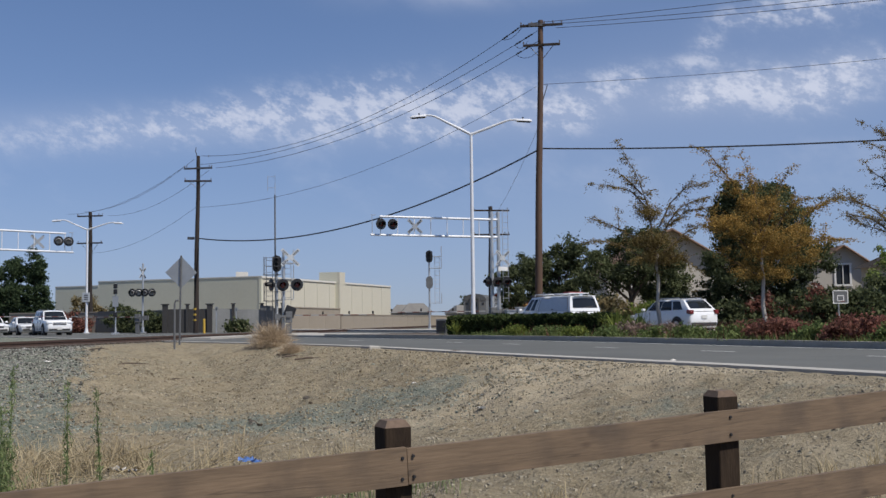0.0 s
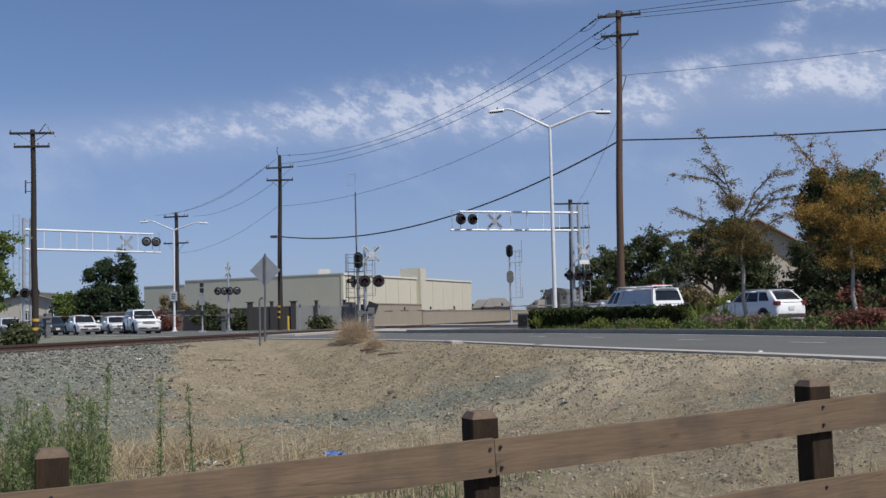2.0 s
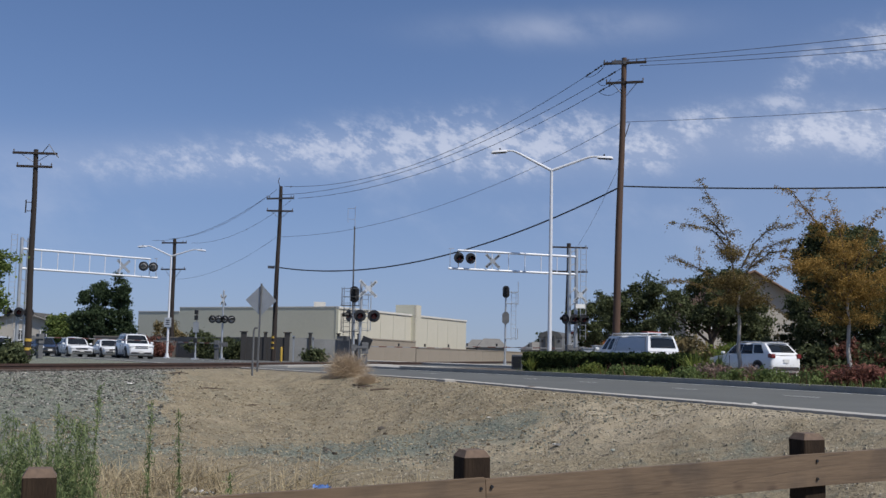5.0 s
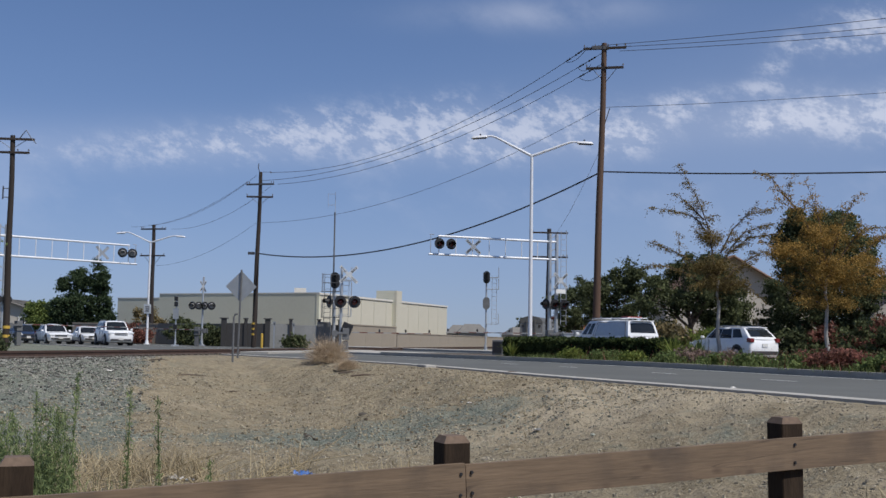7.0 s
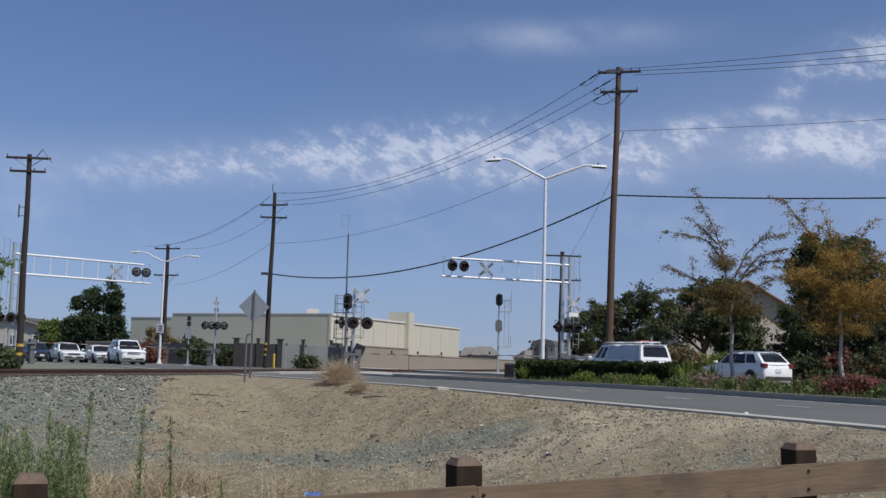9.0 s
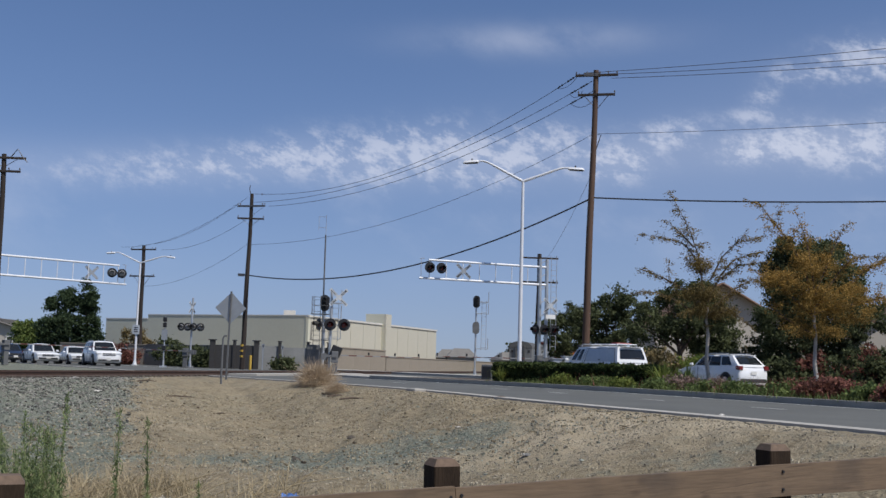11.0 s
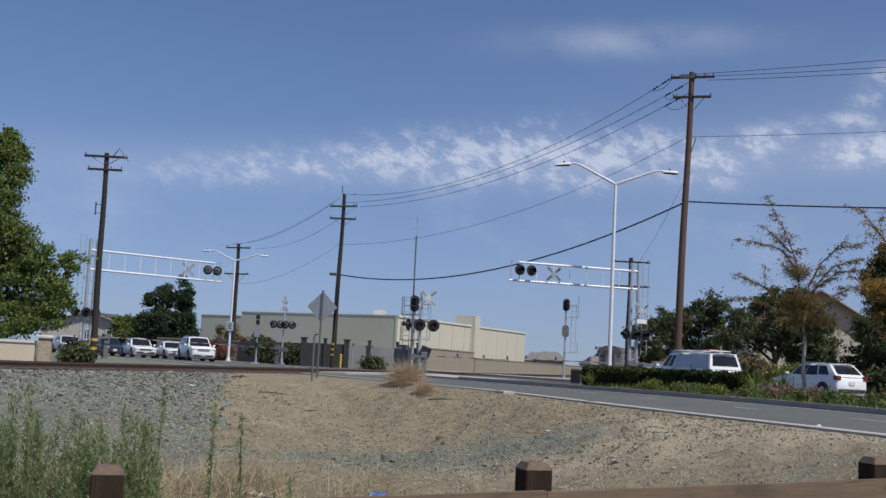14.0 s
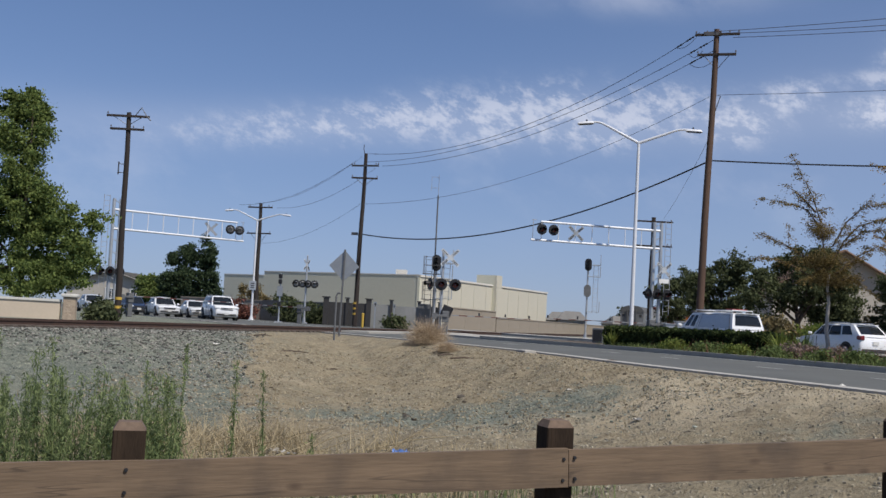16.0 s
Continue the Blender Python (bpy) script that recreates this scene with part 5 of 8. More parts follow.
# basketball hoop
hp = thing("basketball_hoop", pose(22.0, 50, 0), "small portable basketball hoop with a grey backboard", "basketball hoop")
bm = bmesh.new()
tube(bm, [(0, 0, 0.1), (0, 0, 1.3), (0, -0.16, 1.6)], 0.04, 8)
part("pole", bm, GALV, hp)
bm = bmesh.new()
box(bm, (0, -0.2, 1.62), (0.72, 0.03, 0.6))
bevel(bm, 0.01)
bb = part("backboard", bm, GATE_GREY, hp)
bm = bmesh.new()
for w0, h0, z0 in ((0.30, 0.24, 1.56), (0.70, 0.58, 1.62)):
    for dx, dz, sx, sz in ((0, h0 / 2, w0, 0.035), (0, -h0 / 2, w0, 0.035), (-w0 / 2, 0, 0.035, h0), (w0 / 2, 0, 0.035, h0)):
        box(bm, (dx, -0.22, z0 + dz), (sx, 0.01, sz))
part("square", bm, WHITE_PAINT, bb, soft=False)
bm = bmesh.new()
bmesh.ops.create_cone(bm, segments=20, radius1=0.14, radius2=0.14, depth=0.02, matrix=Matrix.Translation((0, -0.37, 1.42)))
part("ring", bm, RED_PAINT, hp)
bm = bmesh.new()
box(bm, (0, 0.1, 0.12), (0.7, 0.9, 0.24))
bevel(bm, 0.05)
part("base", bm, BLACK, hp)


# ---- plants ----
BARK = material("brown_bark", (0.13, 0.095, 0.07), (0.06, 0.045, 0.035), rough=0.95, scale=4, fine=20, stretch=(3, 3, 0.6), bump=0.6)
PALE_BARK = material("pale_bark", (0.42, 0.39, 0.35), (0.28, 0.26, 0.23), rough=0.9, scale=5, fine=20, stretch=(3, 3, 0.6), bump=0.4)
LEAF_DARK = leaf_material("dark_oak_leaves", (0.135, 0.155, 0.075), (0.036, 0.047, 0.023))
LEAF_PINE = leaf_material("deep_green_leaves", (0.085, 0.12, 0.06), (0.025, 0.042, 0.022))
LEAF_GREEN = leaf_material("fresh_green_leaves", (0.22, 0.27, 0.08), (0.055, 0.09, 0.028))
LEAF_GOLD = leaf_material("golden_brown_leaves", (0.46, 0.295, 0.085), (0.15, 0.108, 0.035))
LEAF_OLIVE = leaf_material("olive_brown_leaves", (0.33, 0.26, 0.13), (0.11, 0.095, 0.05))
LEAF_RUSSET = leaf_material("russet_olive_leaves", (0.30, 0.22, 0.085), (0.095, 0.078, 0.034))
LEAF_HEDGE = leaf_material("clipped_hedge_leaves", (0.085, 0.112, 0.038), (0.022, 0.036, 0.013))
LEAF_LIME = leaf_material("lime_shrub_leaves", (0.23, 0.26, 0.065), (0.085, 0.125, 0.032))
FLOWER_RED = leaf_material("dusty_red_flowers", (0.30, 0.13, 0.10), (0.09, 0.05, 0.036))
FLOWER_MAUVE = leaf_material("mauve_flowers", (0.33, 0.24, 0.21), (0.13, 0.11, 0.075))
GRASS_GREEN = leaf_material("grass_green_blades", (0.20, 0.25, 0.09), (0.075, 0.11, 0.04))
STRAW = leaf_material("dry_straw", (0.48, 0.405, 0.26), (0.25, 0.20, 0.12))
WEED_GREEN = leaf_material("horseweed_leaves", (0.27, 0.325, 0.14), (0.092, 0.132, 0.058))
TUMBLE = leaf_material("dry_tumbleweed_twigs", (0.60, 0.49, 0.35), (0.40, 0.31, 0.21))
rng = np.random.default_rng(7)


def leaves(name, centres, size, mat, parent=None, aspect=1.7, label="", flat=0.0, rise=0.0):
    """Many small pointed leaves, one mesh, each bent along its middle."""
    n = len(centres)
    c = np.asarray(centres, float)
    d = rng.normal(size=(n, 3))
    d[:, 2] = d[:, 2] * (1 - flat) + rise
    d /= np.linalg.norm(d, axis=1)[:, None]
    e = np.cross(d, rng.normal(size=(n, 3)))
    e /= np.linalg.norm(e, axis=1)[:, None]
    k = np.cross(d, e)
    s = size * rng.uniform(0.6, 1.35, (n, 1))
    v = np.stack([c - d * s * aspect / 2, c + e * s / 2 + k * s * 0.12, c + d * s * aspect / 2, c - e * s / 2 + k * s * 0.12], 1).reshape(-1, 3)
    me = bpy.data.meshes.new(name)
    me.vertices.add(4 * n)
    me.vertices.foreach_set("co", v.ravel())
    me.loops.add(6 * n)
    b = 4 * np.arange(n)[:, None]
    idx = (b + np.array([0, 1, 2, 0, 2, 3])[None, :]).ravel()
    me.loops.foreach_set("vertex_index", idx.astype(np.int32))
    me.polygons.add(2 * n)
    me.polygons.foreach_set("loop_start", (3 * np.arange(2 * n)).astype(np.int32))
    me.update(calc_edges=True)
    me.validate()
    me.materials.append(mat)
    ob = new(name, me)
    if parent is not None:
        ob.parent = parent
    if label:
        ob["label"] = label
    return ob


def clumps(blobs, n_clump, per, spread):
    """Leaf places: clumps scattered near the skin of some ellipsoids, leaves round each clump."""
    out = []
    w = np.array([b[3] * b[4] * b[5] for b in blobs]) ** 0.67
    w /= w.sum()
    for i in range(n_clump):
        x, y, z, a, b, c = blobs[rng.choice(len(blobs), p=w)]
        d = rng.normal(size=3)
        d /= np.linalg.norm(d)
        r = rng.uniform(0.25, 1.0) ** 0.45
        p = np.array([x, y, z]) + d * r * np.array([a, b, c])
        out.append(p + rng.normal(size=(per, 3)) * spread * rng.uniform(0.6, 1.3) * np.array([1, 1, 0.7]))
    return np.concatenate(out)


def limbs(parent, base, ends, r, mat, trunk_to, seg=7):
    bm = bmesh.new()
    b = Vector(base)
    t = Vector(trunk_to)
    n = 6
    tube(bm, [b.lerp(t, k / n) + Vector((0.05 * math.sin(k * 2.1), 0.05 * math.cos(k * 1.7), 0)) * (0 < k) for k in range(n + 1)], [r * (1 - 0.5 * k / n) for k in range(n + 1)], 10)
    o = part("trunk", bm, mat, parent)
    for q in ends:
        q = Vector(q)
        bm = bmesh.new()
        u0 = random.uniform(0.55, 0.98)
        s = b.lerp(t, u0)
        m_ = s.lerp(q, 0.5) + Vector((0, 0, 0.12 * (q - s).length)) + Vector((random.uniform(-.1, .1), random.uniform(-.1, .1), 0))
        pts = []
        for k in range(7):
            u = k / 6
            pts.append(s * (1 - u) ** 2 + m_ * 2 * u * (1 - u) + q * u * u)
        tube(bm, pts, [r * 0.42 * (1 - 0.85 * k / 6) + 0.006 for k in range(7)], 6)
        part("limb", bm, mat, parent)
    return o


def tree(x, y, z, label, blobs, leaf, n_clump, per, spread, size, r=0.16, mat=BARK, trunk=2.2, ends=7, group="", name="tree"):
    top = thing(name, pose(x, y, z), label, "tree", group)
    es = []
    for k in range(ends):
        bx = blobs[k % len(blobs)]
        es.append((bx[0] + random.uniform(-0.6, 0.6) * bx[3], bx[1] + random.uniform(-0.6, 0.6) * bx[4], bx[2] + random.uniform(-0.2, 0.7) * bx[5]))
    limbs(top, (0, 0, 0), es, r, mat, (random.uniform(-0.1, 0.1), 0, trunk))
    tufts = []
    for k in range(3 * len(blobs)):
        bx = blobs[k % len(blobs)]
        d = rng.normal(size=3) + np.array([0, 0, 0.5])
        d /= np.linalg.norm(d)
        f = rng.uniform(0.16, 0.30)
        tufts.append((bx[0] + d[0] * bx[3] * 1.08, bx[1] + d[1] * bx[4] * 1.08, bx[2] + d[2] * bx[5] * 1.08, bx[3] * f, bx[4] * f, bx[5] * f * 1.3))
    inner = [(b[0], b[1], b[2], b[3] * 0.88, b[4] * 0.88, b[5] * 0.88) for b in blobs]
    leaves("crown", np.concatenate([clumps(inner, int(n_clump * 0.56), int(per * 2.0), spread * 0.8), clumps(tufts, int(n_clump * 0.26), int(per * 1.6), spread * 0.62)]), size * 0.56, leaf, top)
    return top


def young_tree(x, y, z, label, sprays, leaf, size, per_metre, width, r, clump_blobs=(), leaf2=None, trunk=3.0):
    """A sparse street tree: leaves in flat drooping sprays along its long shoots and their side shoots."""
    top = thing("tree", pose(x, y, z), label, "tree", "young street trees")
    limbs(top, (0, 0, 0), [], r, PALE_BARK, (0, 0, trunk))
    pts = []
    for s in sprays:
        p = [Vector(q) for q in s]
        bm = bmesh.new()
        tube(bm, p, [r * 0.32 * (1 - 0.85 * k / (len(p) - 1)) + 0.006 for k in range(len(p))], 6)
        shoots = [p]
        total = sum((b - a).length for a, b in zip(p, p[1:]))
        for k in range(int(total * 2.4)):
            i = int(rng.integers(0, len(p) - 1))
            o = p[i].lerp(p[i + 1], rng.uniform(0.25, 1))
            along = (p[i + 1] - p[i]).normalized()
            d = Vector((rng.normal(), rng.normal() * 0.7, 0.35 + rng.normal() * 0.35)).normalized() + along * 0.6
            L = rng.uniform(0.35, 0.8)
            q = [o, o + d * L * 0.55, o + d * L + Vector((0, 0, -0.12 * L))]
            tube(bm, q, [0.009, 0.006, 0.003], 5)
            shoots.append(q)
        part("limb", bm, BARK, top)
        for q in shoots:
            for a, b in zip(q, q[1:]):
                along = np.array((b - a).normalized())
                for k in range(max(2, int((b - a).length * per_metre / 46))):
                    o = np.array(a.lerp(b, rng.uniform(0, 1)))
                    d = rng.normal(size=3) * np.array([1, 1, 0.35]) + along * 0.6
                    d /= np.linalg.norm(d)
                    L = width * rng.uniform(0.7, 2.2)
                    u = rng.uniform(0, 1, (12, 1))
                    pts.append(o + d * u * L + np.array([0, 0, -0.4 * L]) * u * u + rng.normal(size=(12, 3)) * 0.03)
    leaves("crown", np.concatenate(pts), size, leaf, top, flat=0.5)
    if clump_blobs:
        leaves("lower_crown", clumps(clump_blobs, 26 * len(clump_blobs), 130, 0.15), size, leaf2 or leaf, top, flat=0.4)
    return top


# young trees on the median
young_tree(10.75, 40, 0.13, "sparse young street tree with bare golden shoots", [
    [(0, 0, 2.2), (-0.15, 0, 3.6), (-0.35, 0, 4.9), (-0.65, 0, 5.8), (-1.15, 0, 6.75)],
    [(-0.3, 0, 4.6), (-0.8, 0.1, 5.3), (-1.3, 0, 5.45)], [(-0.5, 0, 5.2), (-1.0, 0, 5.7), (-1.25, 0, 5.95)],
    [(-0.05, 0, 2.9), (-0.8, 0.2, 3.6), (-1.5, 0.1, 4.0), (-2.5, 0, 4.35)], [(-0.5, 0, 2.8), (-1.2, -0.2, 3.2), (-1.9, 0, 3.5)],
    [(0, 0, 3.2), (0.5, 0.1, 4.2), (1.0, 0, 4.8), (1.75, 0, 5.05)], [(0.1, 0, 4.0), (0.6, 0.2, 4.9), (1.1, 0, 5.45), (1.75, 0, 5.55)],
    [(0.2, 0, 3.0), (1.0, 0, 3.7), (1.7, 0.1, 4.1), (2.3, 0, 3.9)], [(0, 0, 2.6), (0.6, -0.3, 2.9), (1.1, 0, 2.7)],
    [(0.4, 0, 4.0), (1.2, 0.2, 4.6), (2.2, 0, 4.75)], [(0, 0, 3.0), (-0.4, -0.2, 3.2), (-0.8, -0.3, 2.7)]],
    LEAF_RUSSET, 0.033, 950, 0.17, 0.085, ((0.2, 0, 2.85, 0.9, 0.6, 0.2), (-0.25, 0, 3.5, 0.75, 0.5, 0.2), (-0.25, 0, 4.5, 0.3, 0.3, 0.35)), LEAF_RUSSET)
young_tree(14.0, 38, 0.13, "young street tree with golden brown foliage", [
    [(0, 0, 2.0), (-0.3, 0, 4.2), (-0.9, 0, 5.3), (-1.5, 0, 6.0), (-1.95, 0, 6.6)], [(0, 0, 3.5), (-0.2, 0, 4.9), (-0.4, 0, 5.7)],
    [(0, 0, 3.4), (0.6, 0, 4.9), (0.85, 0, 5.5)], [(0, 0, 2.6), (-1.2, 0, 3.7), (-2.3, 0, 4.3)], [(0, 0, 2.8), (1.2, 0, 3.1), (2.4, 0, 3.4), (2.7, 0, 3.3)],
    [(0, 0, 3.0), (1.3, 0, 3.9), (2.2, 0, 4.7)], [(0, 0, 2.0), (-1.0, 0.2, 2.6), (-1.8, 0, 3.2)], [(0, 0, 3.0), (0.9, 0, 4.3), (1.5, 0, 4.9)]],
    LEAF_GOLD, 0.034, 1100, 0.2, 0.085, ((-0.9, 0, 3.9, 1.0, 0.8, 0.35), (0.7, -0.2, 3.4, 1.2, 0.8, 0.4), (-0.1, 0, 4.5, 0.8, 0.7, 0.4), (-0.1, -0.1, 2.15, 1.1, 0.7, 0.28), (1.3, 0, 2.75, 1.0, 0.7, 0.3), (0.0, 0, 3.0, 0.7, 0.6, 0.4)), LEAF_GOLD)
young_tree(17.5, 34, 0.13, "sparse young street tree with olive shoots", [
    [(0, 0, 2.0), (-0.2, 0, 4.2), (-0.5, 0, 5.6), (-0.9, 0, 6.6)], [(0, 0, 2.8), (-1.2, 0, 4.0), (-2.1, 0, 4.4), (-3.0, 0, 4.4)],
    [(-0.5, 0, 3.1), (-1.3, 0, 3.7), (-2.2, 0, 3.9)], [(0, 0, 2.6), (-0.9, 0, 3.3), (-1.7, 0, 3.55)], [(-0.4, 0, 4.4), (-0.9, 0, 5.0), (-1.4, 0, 5.3)],
    [(0, 0, 3.0), (1.0, 0, 4.0), (1.9, 0, 4.6)], [(0, 0, 4.0), (-0.8, 0, 5.9), (-1.2, 0, 6.1)]],
    LEAF_RUSSET, 0.033, 900, 0.17, 0.08)

# dark trees behind the far carriageway
B = "dark trees behind the road"
tree(20.2, 55, 0, "large dense dark green tree behind the road", [(0.2, 0, 4.6, 2.6, 2.2, 2.6), (-1.2, 0, 3.0, 1.8, 1.6, 1.8), (1.4, 0, 3.4, 1.8, 1.6, 2.0), (0.2, 0, 6.4, 1.8, 1.6, 1.3), (-1.4, 0, 5.5, 1.3, 1.2, 1.3)], LEAF_DARK, 760, 62, 0.28, 0.16, 0.2, ends=9, group=B)
tree(14.6, 60, 0, "dark oak tree with an uneven crown", [(-0.3, 0, 3.7, 1.7, 1.5, 1.7), (-1.9, 0, 2.6, 1.2, 1.1, 1.4), (1.5, 0, 3.0, 1.2, 1.2, 1.5), (0.9, 0, 4.9, 0.8, 0.8, 0.8)], LEAF_DARK, 190, 60, 0.27, 0.17, 0.2, ends=8, group=B)
tree(11.6, 66, 0, "dark oak tree with an uneven crown", [(0, 0, 3.4, 1.9, 1.6, 1.6), (0.6, 0, 4.6, 1.3, 1.2, 1.2), (-0.8, 0, 2.6, 1.4, 1.2, 1.4)], LEAF_DARK, 190, 60, 0.25, 0.17, 0.17, ends=7, group=B)
tree(9.6, 70, 0, "small dark oak tree", [(0, 0, 2.8, 1.5, 1.4, 1.5), (0.5, 0, 3.8, 1.0, 1.0, 1.0), (-0.4, 0, 1.6, 1.2, 1.0, 1.0)], LEAF_DARK, 130, 60, 0.24, 0.16, 0.14, ends=6, group=B)
tree(17.0, 62, 0, "dark green tree beside a house", [(0, 0, 2.8, 1.7, 1.5, 2.0), (-0.5, 0, 4.6, 1.0, 1.0, 1.2)], LEAF_DARK, 200, 58, 0.27, 0.17, 0.17, ends=7, group=B)
tree(28.5, 58, 0, "rounded green tree beside houses", [(0.6, 0, 2.2, 1.9, 1.6, 1.8), (-1.2, 0, 1.3, 1.2, 1.0, 1.1), (2.2, 0, 1.6, 1.5, 1.2, 1.5)], LEAF_DARK, 190, 58, 0.27, 0.17, 0.16, ends=6, group=B)
tree(24.6, 60, 0, "rounded olive shrub tree beside houses", [(0, 0, 1.2, 1.7, 1.2, 1.1), (1.2, 0, 0.9, 1.1, 1, 0.9)], LEAF_OLIVE, 120, 55, 0.26, 0.16, 0.12, ends=5, group=B)
tree(19.2, 215, 0, "small distant dark tree", [(0, 0, 3.0, 2.2, 1.6, 1.8), (1.8, 0, 2.2, 1.8, 1.2, 1.6)], LEAF_DARK, 60, 50, 0.35, 0.28, 0.15, ends=4, group=B)
tree(33.0, 66, 0, "green tree beside a house", [(0, 0, 2.2, 2.6, 1.8, 2.4), (2.2, 0, 1.6, 1.8, 1.4, 1.6)], LEAF_GREEN, 150, 55, 0.28, 0.18, 0.15, ends=5, group=B)

# trees beyond the left end of the crossing
tree(-24.6, 52, 0, "large leafy green tree beside a garden wall", [(-0.5, 0, 8.3, 1.8, 1.7, 2.5), (-0.3, 0, 5.2, 2.6, 2.2, 2.3), (1.3, 0, 3.4, 2.5, 2.0, 1.9), (2.5, 0, 2.7, 1.4, 1.4, 1.4), (-0.6, 0, 9.0, 1.5, 1.4, 1.8), (-2.2, 0, 4.4, 2.2, 2.0, 2.4), (0.4, 0, 2.2, 2.6, 1.8, 1.0), (1.6, -1.5, 1.7, 2.0, 1.4, 0.9), (-2.6, -1.5, 1.9, 2.2, 1.6, 1.2), (-0.4, 0, 10.2, 0.9, 0.9, 0.9)], LEAF_GREEN, 850, 60, 0.27, 0.17, 0.22, trunk=3.2, ends=10, group="trees by the far wall")
T = "trees beyond the waiting cars"
tree(-35.0, 110, 0, "dense dark green tree beyond the waiting cars", [(0, 0, 3.4, 1.9, 1.8, 2.4), (0.1, 0, 5.6, 1.3, 1.3, 1.5), (0.9, 0, 2.2, 1.5, 1.3, 1.6), (-1.2, 0, 2.4, 1.1, 1.1, 1.5), (0.3, 0, 7.0, 0.6, 0.6, 0.6)], LEAF_PINE, 190, 60, 0.34, 0.26, 0.25, ends=7, group=T)
tree(-32.4, 110, 0, "narrow dark green tree beyond the waiting cars", [(0, 0, 4.2, 1.0, 1.0, 2.6), (0, 0, 6.6, 0.7, 0.7, 1.4), (0.5, 0, 2.0, 1.3, 1.1, 1.4)], LEAF_PINE, 130, 60, 0.32, 0.26, 0.2, ends=5, group=T)
tree(-40.0, 114, 0, "green tree beyond the waiting cars", [(0.3, 0, 1.9, 1.6, 1.5, 1.6), (0.9, 0, 3.2, 1.1, 1.1, 1.1)], LEAF_GREEN, 120, 55, 0.34, 0.26, 0.2, ends=5, group=T)
tree(-29.5, 118, 0, "low green tree before the warehouse", [(0, 0, 1.8, 2.0, 1.6, 1.5)], LEAF_OLIVE, 60, 55, 0.34, 0.24, 0.15, ends=4, group=T)
tree(-23.6, 106, 0, "spiky green shrub before the warehouse", [(0, 0, 1.4, 1.4, 1.2, 1.3)], LEAF_DARK, 40, 50, 0.3, 0.24, 0.12, ends=5, group=T)


# hedge, shrubs and flowers of the median
def bush(name, x, y, z, blobs, leaf, n_clump, per, spread, size, label, category="shrub", group="", twigs=6):
    top = thing(name, pose(x, y, z), label, category, group)
    bm = bmesh.new()
    for k in range(twigs):
        b = blobs[k % len(blobs)]
        tube(bm, [(b[0] * 0.4, b[1] * 0.4, -0.05), (b[0] + random.uniform(-.4, .4) * b[3], b[1], b[2] + 0.3 * b[5])], [0.02, 0.008], 5)
    tagged(part("stems", bm, BARK, top), kind="stuff")
    leaves("foliage", clumps(blobs, n_clump, per, spread), size, leaf, top)
    return top


def hedge_run():
    a, b = Vector((4.0, 47.8)), Vector((8.75, 39.4))
    d = (b - a)
    turn = math.degrees(math.atan2(d.y, d.x))
    top = thing("hedge", pose(a.x, a.y, 0.1, 0, 0, turn), "long low clipped dark green hedge on the median", "hedge")
    L, n = d.length, 15000
    u, w, h = rng.uniform(0, L, n), rng.uniform(-0.6, 0.6, n), rng.uniform(0.02, 0.76, n)
    face = rng.integers(0, 4, n)
    w = np.where(face == 0, -0.6, np.where(face == 1, 0.6, w))
    h = np.where(face >= 2, 0.76, h)
    bumps = np.array([noise.noise((q * 1.6, 2.0, 0)) * 0.07 for q in u])
    p = np.stack([u, w + rng.normal(size=n) * 0.045, h + rng.normal(size=n) * 0.04 + bumps * (h > 0.5)], 1)
    ends_ = np.stack([np.where(rng.uniform(size=1500) < 0.5, 0.0, L) + rng.normal(size=1500) * 0.08, rng.uniform(-0.6, 0.6, 1500), rng.uniform(0.02, 0.8, 1500)], 1)
    leaves("foliage", np.concatenate([p, ends_]), 0.085, LEAF_HEDGE, top)
    # added near-black box: its colour paints the shade deep between the leaves
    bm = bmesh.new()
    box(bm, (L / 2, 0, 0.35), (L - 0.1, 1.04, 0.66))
    part("shaded_core", bm, material("hedge_shaded_core", (0.018, 0.022, 0.012), (0.01, 0.012, 0.008), rough=1, scale=9, fine=40), top, soft=False)


hedge_run()
S = "shrubs on the median"


def spear_plant(x, y, z, h, n, mat, label):
    top = thing("spear_plant", pose(x, y, z), label, "shrub", S)
    vs, fs = [], []
    for k in range(n):
        a, lean = rng.uniform(0, 2 * math.pi), rng.uniform(0.15, 0.95)
        L, w = h * rng.uniform(0.6, 1.1), 0.035
        for j in range(4):
            u = j / 3
            r = L * lean * u
            zz = L * (u - 0.45 * lean * u * u)
            c = Vector((math.cos(a) * r, math.sin(a) * r, zz))
            s = Vector((-math.sin(a), math.cos(a), 0)) * w * (1 - 0.9 * u)
            vs += [tuple(c - s), tuple(c + s)]
            if j:
                o = len(vs)
                fs.append((o - 4, o - 3, o - 1, o - 2))
    mesh_from("foliage", vs, fs, mat, top)


